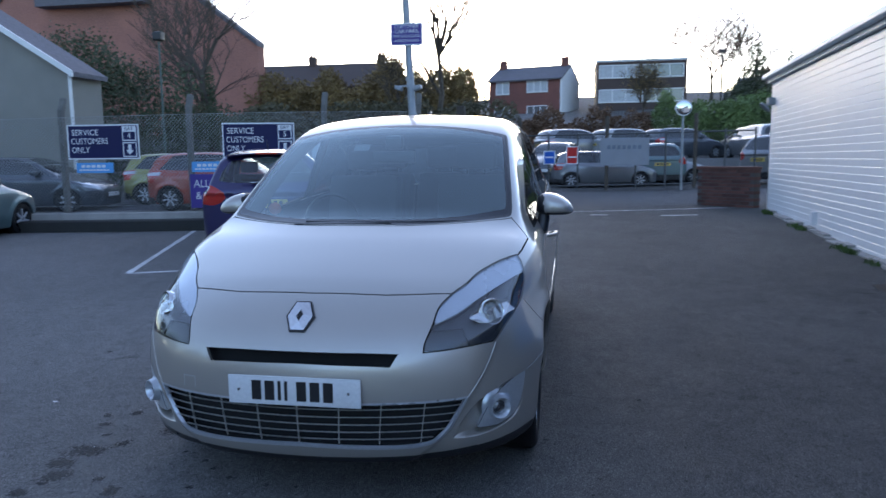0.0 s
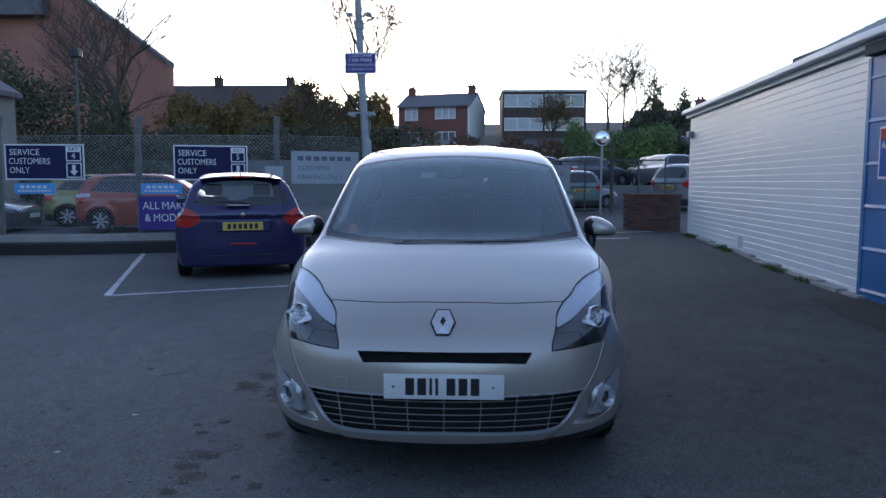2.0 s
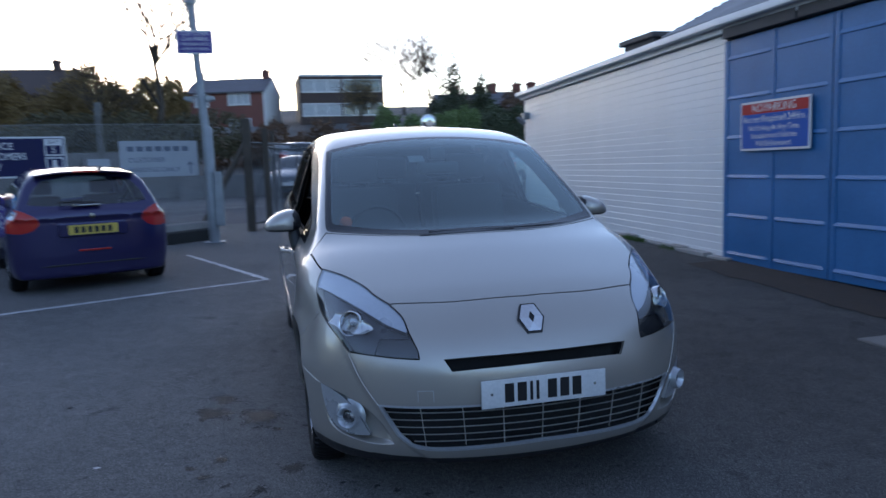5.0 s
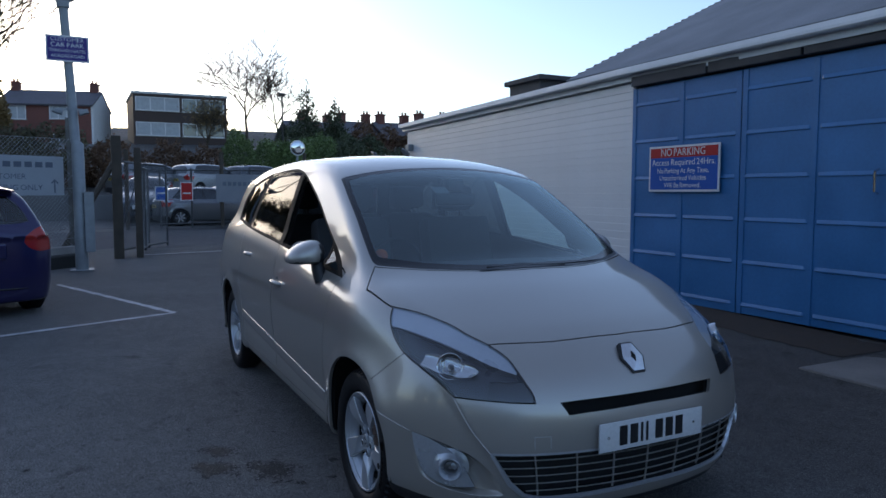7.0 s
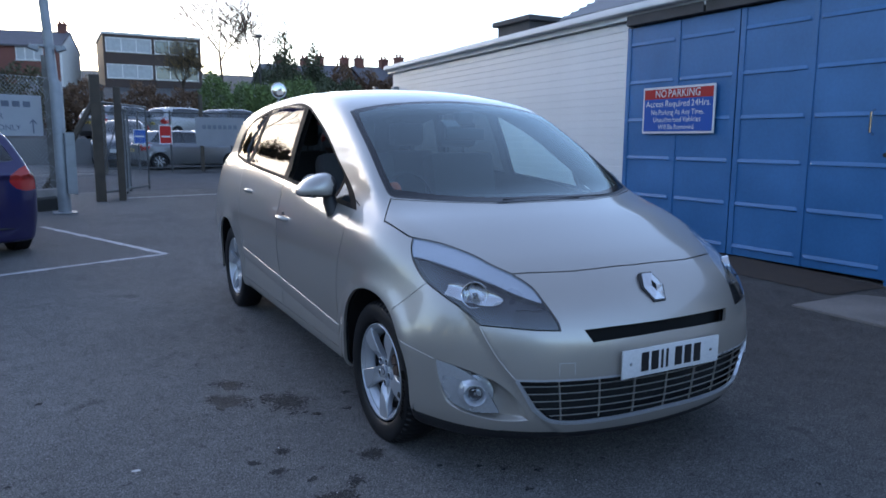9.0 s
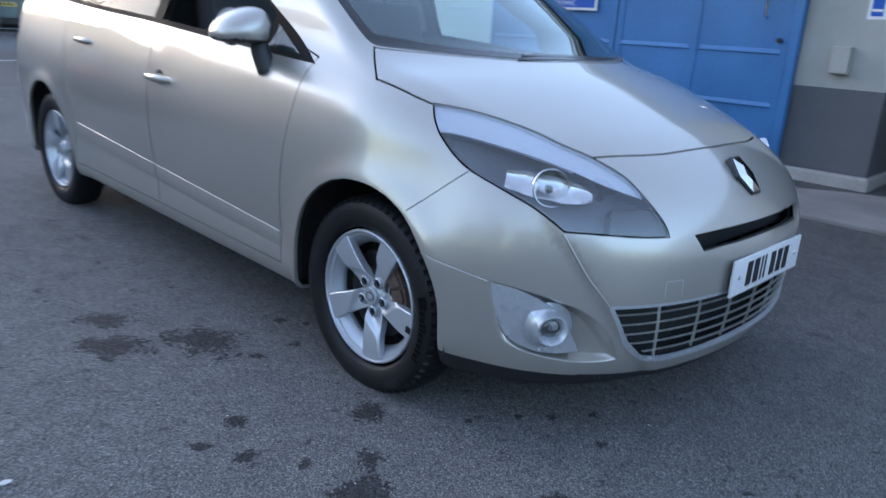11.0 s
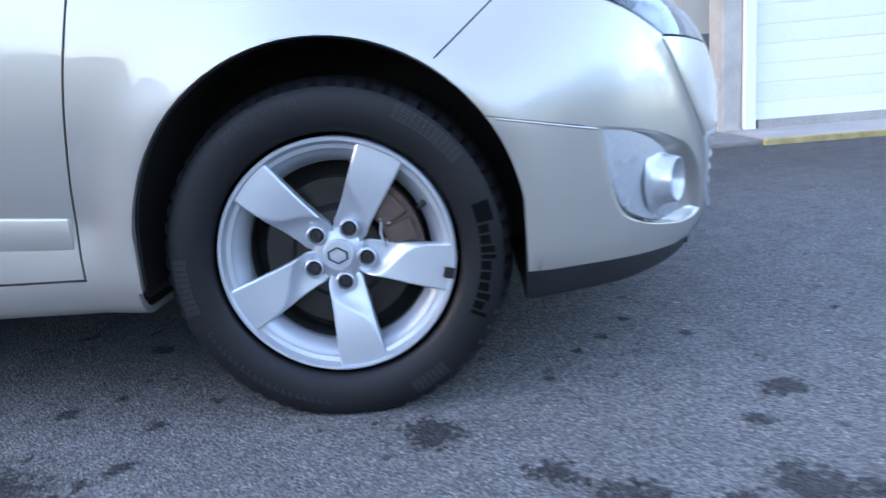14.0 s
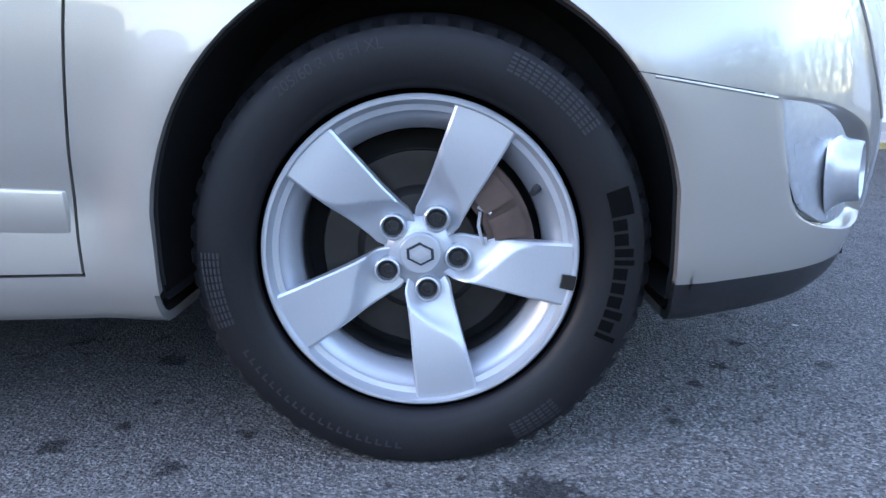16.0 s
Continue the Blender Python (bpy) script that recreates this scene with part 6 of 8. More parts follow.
def boarded_wall(name, a, b, z0, z1, pitch=0.135, drop=0.0, label=""):
    """A wall with separate lapped boards on the yard side."""
    d = (b - a).normalized()
    L_ = (b - a).length
    turn = math.atan2(d.y, d.x)
    core = solid(name, boxes(((0, -0.22, z0), (L_, -0.03, z1))), BOARD, label, "wall", kind="structure")
    core.matrix_basis = Matrix.Translation((a.x, a.y, 0)) @ Matrix.Rotation(turn, 4, "Z")
    me = None
    n = int((z1 - z0) / pitch)
    for k in range(n):
        if me is None:
            bm = bmesh.new()
            prof = [(-0.003, 0.0), (0.0025, 0.0005), (0.003, 0.003), (0.0025, pitch - 0.013), (0.0018, pitch - 0.010), (-0.003, pitch - 0.001), (-0.003, pitch)]
            ends = [[bm.verts.new((x, u, v)) for u, v in prof] for x in (0, L_)]
            for j in range(len(prof) - 1):
                bm.faces.new([ends[0][j], ends[1][j], ends[1][j + 1], ends[0][j + 1]])
            bmesh.ops.recalc_face_normals(bm, faces=bm.faces)
            if bm.faces[1].normal.y < 0:
                bmesh.ops.reverse_faces(bm, faces=bm.faces)
            me = bpy.data.meshes.new("board")
            bm.to_mesh(me)
            bm.free()
            me.materials.append(BOARD)
        o = new("board", me)
        o.parent = core
        o.location = (0, 0.0, z0 + k * pitch)
    return core
boarded_wall("wall_east", W0, W1, 0.105, 2.805, label="long white plastic boarded wall", pitch=0.10)
solid("wall_plinth", strip(tuple(W0 + Vector((0.05, 0))), tuple(W1 + Vector((0.05, 0))), 0.12, 0.01), CONCRETE, "low concrete plinth", "plinth", kind="structure")
bm = bmesh.new()
for k in range(22):
    p = W0.lerp(W1, (k + random.uniform(-0.3, 0.3)) / 22)
    r = random.uniform(0.04, 0.12)
    box(bm, (p.x - 0.04 - r, p.y - 0.2, ground_z(p.x, p.y) - 0.02), (p.x + 0.03, p.y + 0.2, ground_z(p.x, p.y) + random.uniform(0.01, 0.05)), 0.01)
solid("plinth_rubble", bm, CONCRETE, "broken concrete edging along the boarded wall", "edging", kind="structure")
bm = bmesh.new()
for k in range(2600):
    p = W0.lerp(W1, random.random() ** 0.8)
    x, y = p.x - 0.12 - abs(random.gauss(0, 0.06)), p.y
    if math.sin(y * 2.3) + math.sin(y * 5.1) < 0.3:
        continue
    g = ground_z(x, y)
    a = random.uniform(0, 6.28)
    hgt = random.uniform(0.02, 0.075)
    bm.faces.new([bm.verts.new(q) for q in ((x, y, g), (x + 0.02 * math.cos(a), y + 0.02 * math.sin(a), g), (x + 0.012 * math.sin(a), y, g + hgt))])
solid("wall_grass", bm, GRASS, "tufts of grass and moss at the wall's foot", "grass", kind="stuff")
# small lamp on the far end
bm = boxes(((4.86, 12.05, 2.35), (4.99, 12.25, 2.50)), bevel=0.02)
tube(bm, [(4.83, 12.12, 2.33), (4.80, 12.12, 2.30)], [0.11, 0.13], 12)
solid("wall_lamp", bm, GALV, "round grey bulkhead lamp on the boarded wall", "lamp")
bm = boxes(((4.52, 8.0, 0.32), (4.60, 8.06, 0.52)), bevel=0.01)
solid("outside_tap", bm, BOARD, "small white pipe stub on the boarded wall", "pipe")

# blue doors
DOOR_X = 4.44
def door_leaf(y0, y1, cols):
    leaf = thing("blue_door_leaf", "large blue painted steel door leaf with pressed panels", "door", (0, 0, 0), 0, "blue doors")
    part("sheet", boxes(((DOOR_X, y0 + 0.008, 0.10), (DOOR_X + 0.05, y1 - 0.008, 2.72)), bevel=0.004), BLUE, leaf)
    edges = np.linspace(y0, y1, cols + 1)
    for k, y in enumerate(edges):
        w = 0.055 if 0 < k < cols else 0.07
        a, b = (y - w / 2, y + w / 2) if 0 < k < cols else ((y, y + w) if k == 0 else (y - w, y))
        part("door_stile", boxes(((DOOR_X - 0.009, a + 0.002, 0.10), (DOOR_X - 0.001, b - 0.002, 2.72)), bevel=0.003), BLUE, leaf)
    for c in range(cols):
        a, b = edges[c] + 0.05, edges[c + 1] - 0.05
        for k in range(6):
            z = 0.20 + 0.462 * k
            if z > 2.6:
                continue
            bm = bmesh.new()
            x = DOOR_X
            sec = [(x, z - 0.022), (x - 0.014, z - 0.017), (x - 0.014, z - 0.009), (x - 0.001, z + 0.024)]
            ends = [[bm.verts.new((u, y, v)) for u, v in sec] for y in (a, a + 0.02, b - 0.02, b)]
            for e in (ends[0], ends[3]):
                for v in e:
                    v.co.x = max(v.co.x, x - 0.004)
            for p, q in zip(ends, ends[1:]):
                for j in range(3):
                    bm.faces.new([p[j], p[j + 1], q[j + 1], q[j]])
            bmesh.ops.recalc_face_normals(bm, faces=bm.faces)
            part("door_ledge", bm, BLUE, leaf)
    return leaf
door_leaf(2.515, 4.20, 2)
right_leaf = door_leaf(0.78, 2.505, 2)
bm = tube(bmesh.new(), [(DOOR_X - 0.02, 1.0, 1.62), (DOOR_X - 0.07, 1.0, 1.60), (DOOR_X - 0.07, 1.0, 1.42), (DOOR_X - 0.02, 1.0, 1.40)], 0.012, 8)
part("pull_handle", bm, CHROME, right_leaf, "steel pull handle")
bm = lathe(bmesh.new(), [(-0.03, 0.0), (-0.03, 0.02), (0.0, 0.024)], 14, centre=(DOOR_X - 0.02, 0.86, 1.22))
part("door_lock", bm, TRIM, right_leaf)
part("edge_post", boxes(((DOOR_X - 0.03, 0.70, 0.02), (DOOR_X + 0.05, 0.775, 2.74)), bevel=0.008), BLUE, right_leaf)
t = board("no_parking_sign", 1.09, 0.545, (DOOR_X - 0.045, 3.84, 1.42), -90, SIGN_BLUE, "blue and red no parking sign on the blue door", SIGN_WHITE)
part("red_band", boxes(((0.025, -0.004, 0.405), (1.065, -0.002, 0.52))), SIGN_RED, t)
words(t, "NO PARKING", 0.545, 0.462, 0.125, SIGN_WHITE, 0.68, 0.0065)
for k, (line, w) in enumerate((("Access Required 24Hrs.", 0.98), ("No Parking At Any Time.", 0.80), ("Unauthorised Vehicles", 0.72), ("Will Be Removed.", 0.56))):
    words(t, line, 0.545, (0.345, 0.245, 0.160, 0.075)[k], (0.105, 0.085, 0.085, 0.085)[k], SIGN_WHITE, w)
part("sign_backing", boxes(((0.05, 0.012, 0.1), (1.04, 0.046, 0.14)), ((0.05, 0.012, 0.42), (1.04, 0.046, 0.46))), GALV, t)

# door track, fascia, gutter and roofs
for y0, y1 in ((0.6, 1.75), (1.78, 2.93), (2.96, 4.16)):
    solid("track_cover", boxes(((4.36, y0, 2.74), (4.50, y1, 2.86)), bevel=0.01), TILE, "dark door track cover above the blue doors", "track", kind="structure")
def along(name, y0, y1, sec, material, label, kind="structure"):
    """A moulding that follows the building's line from y0 to y1; sec holds (out, z) pairs."""
    bm = bmesh.new()
    ends = []
    for y in (y0, y1):
        x = W0.x + (y - W0.y) * (wall_dir.x / wall_dir.y) * (1 if y > 4 else 0.25)
        ends.append([bm.verts.new((x - u, y, v)) for u, v in sec])
    n = len(sec)
    for j in range(n):
        bm.faces.new([ends[0][j], ends[1][j], ends[1][(j + 1) % n], ends[0][(j + 1) % n]])
    bm.faces.new(ends[0])
    bm.faces.new(ends[1][::-1])
    bmesh.ops.recalc_face_normals(bm, faces=bm.faces)
    return solid(name, bm, material, label, name.replace("_", " "), kind=kind)
for y0, y1 in ((-14, 4.2), (4.2, 12.62)):
    along("fascia", y0, y1, [(0.07, 2.82), (0.07, 2.93), (0.02, 2.97), (-0.1, 2.97), (-0.1, 2.82)], FASCIA, "grey white fascia board")
    along("gutter", y0, y1, [(0.160, 2.89), (0.176, 2.905), (0.174, 2.935), (0.160, 2.985), (0.150, 2.985), (0.148, 2.92), (0.095, 2.92), (0.085, 2.985), (0.072, 2.985), (0.075, 2.89)], FASCIA, "grey plastic gutter")
along("roof_low", 4.2, 12.6, [(0.13, 2.995), (-4.5, 3.62), (-4.5, 3.58), (0.12, 2.965)], ROOFING, "low grey roof")
workshop_roof = along("roof_workshop", -14, 5.6, [(0.13, 3.02), (-6.5, 6.25), (-6.5, 6.19), (0.12, 2.985)], ROOFING, "grey sloping workshop roof")
bm = boxes(((4.58, 5.52, 3.065), (4.71, 5.72, 3.135)), bevel=0.008)
tile_me = bpy.data.meshes.new("roof_tile")
bm.to_mesh(tile_me)
bm.free()
tile_me.materials.append(TILE)
for k in range(44):
    o = new("roof_tile", tile_me)
    o.parent = workshop_roof
    o.location = (k * 0.145, 0, k * 0.145 * 0.4866 - 0.035)
solid("gable_wall", prism(bmesh.new(), [(4.55, 2.9), (10.9, 2.9), (10.9, 6.1), (4.7, 3.02)], 5.5, 5.56, lambda u, v, d: (u, d, v)), ROOFING, "grey clad gable wall", "wall", kind="structure")
solid("roof_vent", boxes(((6.2, 8.8, 3.1), (7.0, 9.9, 3.62)), ((6.12, 8.7, 3.60), (7.08, 10.0, 3.70)), bevel=0.02), TILE, "dark squat roof vent housing", "vent")
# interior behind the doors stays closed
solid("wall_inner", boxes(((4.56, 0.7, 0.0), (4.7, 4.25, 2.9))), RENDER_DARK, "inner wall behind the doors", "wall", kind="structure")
solid("wall_end", boxes(((5.06, 12.30, 0.2), (9.5, 12.42, 3.0))), BOARD, "white boarded end wall", "wall", kind="structure")

# pier, recess with a dark roller shutter, and the next boarded wall
def pier(name, lo, hi, split=0.86):
    t = thing(name, "rendered wall, pale above and dark grey below", "wall", kind="structure")
    part("upper_render", boxes(((lo[0], lo[1], split), (hi[0], hi[1], 2.9))), RENDER_PALE, t)
    part("dado", boxes(((lo[0] - 0.002, lo[1] - 0.002, 0.16), (hi[0] + 0.002, hi[1] + 0.002, split))), RENDER_DARK, t)
    part("plinth", boxes(((lo[0] - 0.06, lo[1] - 0.04, -0.05), (hi[0], hi[1] + 0.02, 0.158)), bevel=0.02), CONCRETE, t, "chipped pale concrete plinth")
    return t
pier("wall_pier", (4.50, -0.02, 0), (5.6, 0.70, 2.9))
pier("wall_return", (4.30, -2.62, 0), (5.6, -2.22, 2.9))
solid("junction_box", boxes(((4.42, 0.28, 0.98), (4.50, 0.42, 1.20)), bevel=0.008), RENDER_PALE, "pale electrical box on the rendered pier", "electrical box")
t = board("notice", 0.14, 0.20, (4.495, 0.24, 1.42), -90, SIGN_BLUE, "small blue notice on the rendered pier", SIGN_WHITE)
bars(t, 0.03, 0.06, 0.08, 0.02, SIGN_WHITE)
sh_thing = thing("roller_shutter", "dark steel roller shutter, shut, in a recess", "shutter")
slat_me = None
for k in range(34):
    z = 0.06 + k * 0.08
    if slat_me is None:
        bm = bmesh.new()
        sec = [(5.40, 0.0), (5.375, 0.012), (5.362, 0.04), (5.375, 0.066), (5.40, 0.078)]
        ends = [[bm.verts.new((u, y, v)) for u, v in sec] for y in (-2.24, 0.0)]
        for j in range(4):
            bm.faces.new([ends[0][j], ends[0][j + 1], ends[1][j + 1], ends[1][j]])
        slat_me = bpy.data.meshes.new("slat")
        bm.to_mesh(slat_me)
        bm.free()
        slat_me.materials.append(SHUTTER)
    o = new("slat", slat_me)
    o.parent, o.location = sh_thing, (0, 0, z)
part("bottom_rail", boxes(((5.35, -2.23, 0.10), (5.37, -0.02, 0.12)), ((5.34, -2.23, 0.245), (5.365, -0.02, 0.262)), ((5.345, -2.23, 0.40), (5.365, -0.02, 0.412))), GALV, sh_thing, "bright rails across the shutter's foot")
part("guide", boxes(((5.28, -2.25, 0.02), (5.40, -2.19, 2.85)), bevel=0.005), GALV, sh_thing)
solid("shutter_backing", boxes(((5.42, -2.3, 0), (5.5, 0.1, 2.9))), LINING, "dark wall behind the shutter", "wall", kind="structure")
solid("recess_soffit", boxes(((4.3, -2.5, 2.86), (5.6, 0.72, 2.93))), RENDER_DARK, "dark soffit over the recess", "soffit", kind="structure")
hy = bmesh.new()
lathe(hy, [(0.0, 0.07), (0.015, 0.07), (0.02, 0.045), (0.16, 0.04), (0.18, 0.055), (0.22, 0.05), (0.25, 0.025), (0.255, 0.0)], 16, axis="z", centre=(4.55, -2.14, 0.05))
box(hy, (4.47, -2.19, 0.05), (4.56, -2.09, 0.08), 0.01)
solid("yellow_stop", hy, HYDRANT, "squat worn yellow metal door stop", "door stop", smooth=True)
solid("corner_jamb", boxes(((3.98, -2.60, 0.0), (4.30, -2.44, 2.9)), bevel=0.012), COPING, "pale weathered boxed corner jamb", "jamb", kind="structure")
solid("white_corner", boxes(((3.93, -2.70, 0.02), (4.12, -2.605, 2.9)), bevel=0.01), BOARD, "white corner trim", "trim", kind="structure")
boarded_wall("wall_south", Vector((3.98, -12.0)), Vector((3.98, -2.705)), 0.11, 2.86, pitch=0.155, label="white boarded wall beside the recess")
solid("apron", boxes(((3.05, -2.42, -0.1), (5.5, 0.72, 0.045)), bevel=0.015), APRON, "pale worn concrete apron before the recess", "apron", kind="structure")
solid("pavement_south", boxes(((3.02, -14, -0.1), (4.2, -2.45, 0.05)), bevel=0.02), CONCRETE, "concrete strip along the boarded wall", "pavement", kind="structure")
solid("yellow_edge", boxes(((2.98, -12, -0.02), (3.035, -2.38, 0.056)), bevel=0.01), YELLOW_LINE, "worn yellow painted kerb edge", "line", kind="structure")
solid("wall_skirting", boxes(((3.93, -12, 0.05), (4.0, -2.72, 0.12))), CONCRETE, "low concrete foot of the wall", "plinth", kind="structure")
solid("dirt_edge", strip((4.02, 0.75), (4.22, 4.1), 0.72, 0.006, 22, 0.12), DIRT, "brown grit gathered under the doors", "dirt", kind="structure")

# low brick wall at the far end, brick by brick
bw = thing("brick_wall", "low red-brown brick wall with a brick coping", "wall", (4.95, 12.75, ground_z(4.9, 12.8)), 131.0, kind="structure")
BL = 1.46
part("core", boxes(((0.01, 0.01, -0.1), (BL - 0.01, 0.205, 0.80))), MORTAR, bw)
bm = boxes(((0, 0, 0), (0.215, 0.215, 0.065)), bevel=0.004)
brick_me = bpy.data.meshes.new("brick")
bm.to_mesh(brick_me)
bm.free()
brick_me.materials.append(BRICK)
for row in range(11):
    for k in range(7):
        x = k * 0.225 - (0.1125 if row % 2 else 0)
        if x < -0.01 or x + 0.215 > BL + 0.01:
            continue
        o = new("brick", brick_me)
        o.parent = bw
        o.location = (x, random.uniform(-0.003, 0.002), row * 0.075 - 0.02)
part("coping", boxes(((-0.02, -0.02, 0.80), (BL + 0.02, 0.235, 0.865)), bevel=0.012), BRICK, bw)

# ---- parked cars: one hatchback shape, tail at y = 0, heading along plus y ----
H_ROOF = curve_fn([-0.2, 0.25, 0.6, 1.2, 1.9, 2.4, 3.2], [1.30, 1.375, 1.425, 1.455, 1.445, 1.39, 1.2])
H_DECK = curve_fn([-0.3, 0.0, 0.5, 2.6, 2.95, 3.4, 3.75, 4.2], [0.95, 0.96, 0.97, 0.95, 0.955, 0.86, 0.74, 0.5])
H_SIDE = curve_fn([0.1, 0.22, 0.35, 0.6, 0.8, 0.95, 1.1], [0.76, 0.815, 0.845, 0.868, 0.862, 0.835, 0.78])
H_GLASS = curve_fn([0.8, 0.95, 1.15, 1.3, 1.45, 1.6], [0.81, 0.775, 0.695, 0.62, 0.525, 0.40])


def hatch_body(x, y, z):
    x = np.abs(x)
    xc = np.minimum(x, 1.0)
    arch = np.minimum(np.hypot(y - 0.68, z - 0.30), np.hypot(y - 3.22, z - 0.30))
    side = x - (H_SIDE(z) + 0.018 * np.exp(-((arch - 0.36) / 0.06) ** 2) - 0.035 * np.maximum(y - 3.1, 0) ** 2 - 0.02 * np.maximum(0.6 - y, 0) ** 2)
    tail = (0.02 + 0.10 * x**2 + 0.28 * xc**6 + 0.10 * np.maximum(z - 0.80, 0) + 0.07 * np.maximum(0.42 - z, 0)) - y
    nose = y - (3.95 - 0.16 * x**2 - 0.42 * xc**6 - 0.5 * np.maximum(z - 0.55, 0) ** 1.2 - 0.1 * np.maximum(0.35 - z, 0))
    low = smax(smax(side, tail, 0.08), nose, 0.10)
    low = smax(low, (z - (H_DECK(y) - 0.08 * x**2)) * 0.95, 0.09)
    low = smax(low, 0.17 - z, 0.04)
    screen = (z - (0.97 + (3.02 - 0.22 * x**2 - y) * 0.60)) * 0.86
    back = ((0.10 + 0.10 * x**2 - y) + (z - 0.98) * 0.56) * 0.87
    cab = smax(smax(x - (H_GLASS(z) - 0.02 * np.maximum(y - 2, 0) ** 2 - 0.03 * np.maximum(0.8 - y, 0) ** 2), screen, 0.05), back, 0.05)
    cab = smax(cab, z - (H_ROOF(y) - 0.12 * xc**2), 0.12)
    cab = np.maximum(cab, 0.85 - z)
    return smin(low, cab, 0.035)


hatch = Shell(hatch_body, (-0.98, -0.12, 0.1), (0.04, 4.1, 1.55), 0.04)
SIDE_DIR, TAIL_DIR = (-1, 0, 0), (0, 1, 0)
def flank(*strokes):
    return [(-p[0], p[1]) for p in outline(*strokes, n=3)]
hatch.cut(flank([(0.42, 1.02), (1.2, 0.985), (2.78, 0.97)], [(2.78, 0.97), (2.2, 1.30), (1.9, 1.375)], [(1.9, 1.375), (1.2, 1.39), (0.72, 1.35)], [(0.72, 1.35), (0.42, 1.02)]), SIDE_DIR, "glass_side", flat=True, where=lambda c: c.z > 0.93)
hatch.cut(flank([(1.50, 0.9), (1.56, 0.9)], [(1.56, 0.9), (1.56, 1.5)], [(1.56, 1.5), (1.50, 1.5)], [(1.50, 1.5), (1.50, 0.9)]), SIDE_DIR, "pillar", flat=True, over=("glass_side",))
for cy in (0.68, 3.22):
    ring = [(-(cy + 0.335 * math.cos(a)), 0.30 + 0.335 * math.sin(a)) for a in np.linspace(0, math.pi, 22)]
    hatch.cut([(-(cy + 0.335), 0.05)] + ring + [(-(cy - 0.335), 0.05)], SIDE_DIR, "hole", flat=True, where=lambda c: c.x < -0.45)
hatch.cut(outline([(0.1, 0.985), (-0.45, 0.995), (-0.63, 1.02)], [(-0.63, 1.02), (-0.57, 1.16), (-0.46, 1.29)], [(-0.46, 1.29), (-0.2, 1.33), (0.1, 1.34)], [(0.1, 1.34), (0.1, 0.985)], n=3), (0, -1, 0), "glass_tail", flat=True, where=lambda c: c.y < 0.7)
hatch.cut(outline([(-0.92, 1.00), (-0.72, 0.955), (-0.56, 0.87)], [(-0.56, 0.87), (-0.54, 0.80), (-0.60, 0.735)], [(-0.60, 0.735), (-0.72, 0.70), (-0.92, 0.72)], [(-0.92, 0.72), (-0.92, 1.00)], n=3), (-0.25, -1, 0), "tail_lamp", flat=True, where=lambda c: c.y < 0.45)
hatch.cut([(-0.99, 0.99), (-0.755, 0.945), (-0.80, 0.86), (-0.99, 0.88)], (-0.25, -1, 0), "lamp_white", flat=True, over=("tail_lamp",), where=lambda c: c.y < 0.45)
hatch.cut(outline([(0.1, 0.36), (-0.62, 0.37), (-0.9, 0.33)], [(-0.9, 0.33), (-0.9, 0.1)], [(-0.9, 0.1), (0.1, 0.1)], [(0.1, 0.1), (0.1, 0.36)], n=3), (0, -1, 0), "valance", flat=True, where=lambda c: c.y < 0.6)
hatch.cut(outline([(0.1, 2.16), (-0.52, 2.20)], [(-0.52, 2.20), (-0.66, 2.86)], [(-0.66, 2.86), (0.1, 3.0)], [(0.1, 3.0), (0.1, 2.16)], n=3), (0, 0, 1), "glass_front", flat=True, where=lambda c: c.z > 0.9)
hatch.cut([(-p[0], p[1]) for p in outline([(-0.48, 0.66), (-0.80, 0.82)], [(-0.80, 0.82), (-0.84, 0.66)], [(-0.84, 0.66), (-0.55, 0.58)], [(-0.55, 0.58), (-0.48, 0.66)], n=3)], TAIL_DIR, "head_lamp", flat=True, where=lambda c: c.y > 3)
hatch.cut([(-p[0], p[1]) for p in outline([(0.1, 0.50), (-0.45, 0.48)], [(-0.45, 0.48), (-0.38, 0.30)], [(-0.38, 0.30), (0.1, 0.29)], [(0.1, 0.29), (0.1, 0.50)], n=3)], TAIL_DIR, "intake", flat=True, where=lambda c: c.y > 3)
hatch.freeze()
SMOKED = glass_mat("smoked_glass", (0.78, 0.86, 0.86), 0.08)
CAR_GLASS = mat("parked_car_glass", (0.02, 0.024, 0.028), rough=0.06, spec=0.8, var=0.05)
LAMP_CLEAR = mat("clear_lamp", (0.45, 0.47, 0.5), rough=0.15, metal=0.5, coat=0.8)


def wheel_simple(parent, x, y, s):
    w = new("wheel")
    w.parent = parent
    w.location = (x, y, 0.305)
    if s < 0:
        w.rotation_euler = (0, 0, math.pi)
    part("tyre", lathe(bmesh.new(), [(-0.07, 0.20), (-0.095, 0.23), (-0.095, 0.27), (-0.07, 0.302), (0.07, 0.302), (0.09, 0.27), (0.08, 0.2)], 36), RUBBER, w, smooth=True)
    part("rim", lathe(bmesh.new(), [(-0.092, 0.205), (-0.09, 0.195), (-0.05, 0.185), (-0.02, 0.17), (-0.02, 0.0)], 32), LAMP_DARK, w, smooth=True)
    for k in range(7):
        bm = bmesh.new()
        box(bm, (-0.088, -0.02, 0.03), (-0.06, 0.02, 0.195), 0.006, Matrix.Rotation(2 * math.pi * k / 7, 4, "X"))
        part("spoke", bm, ALLOY, w)


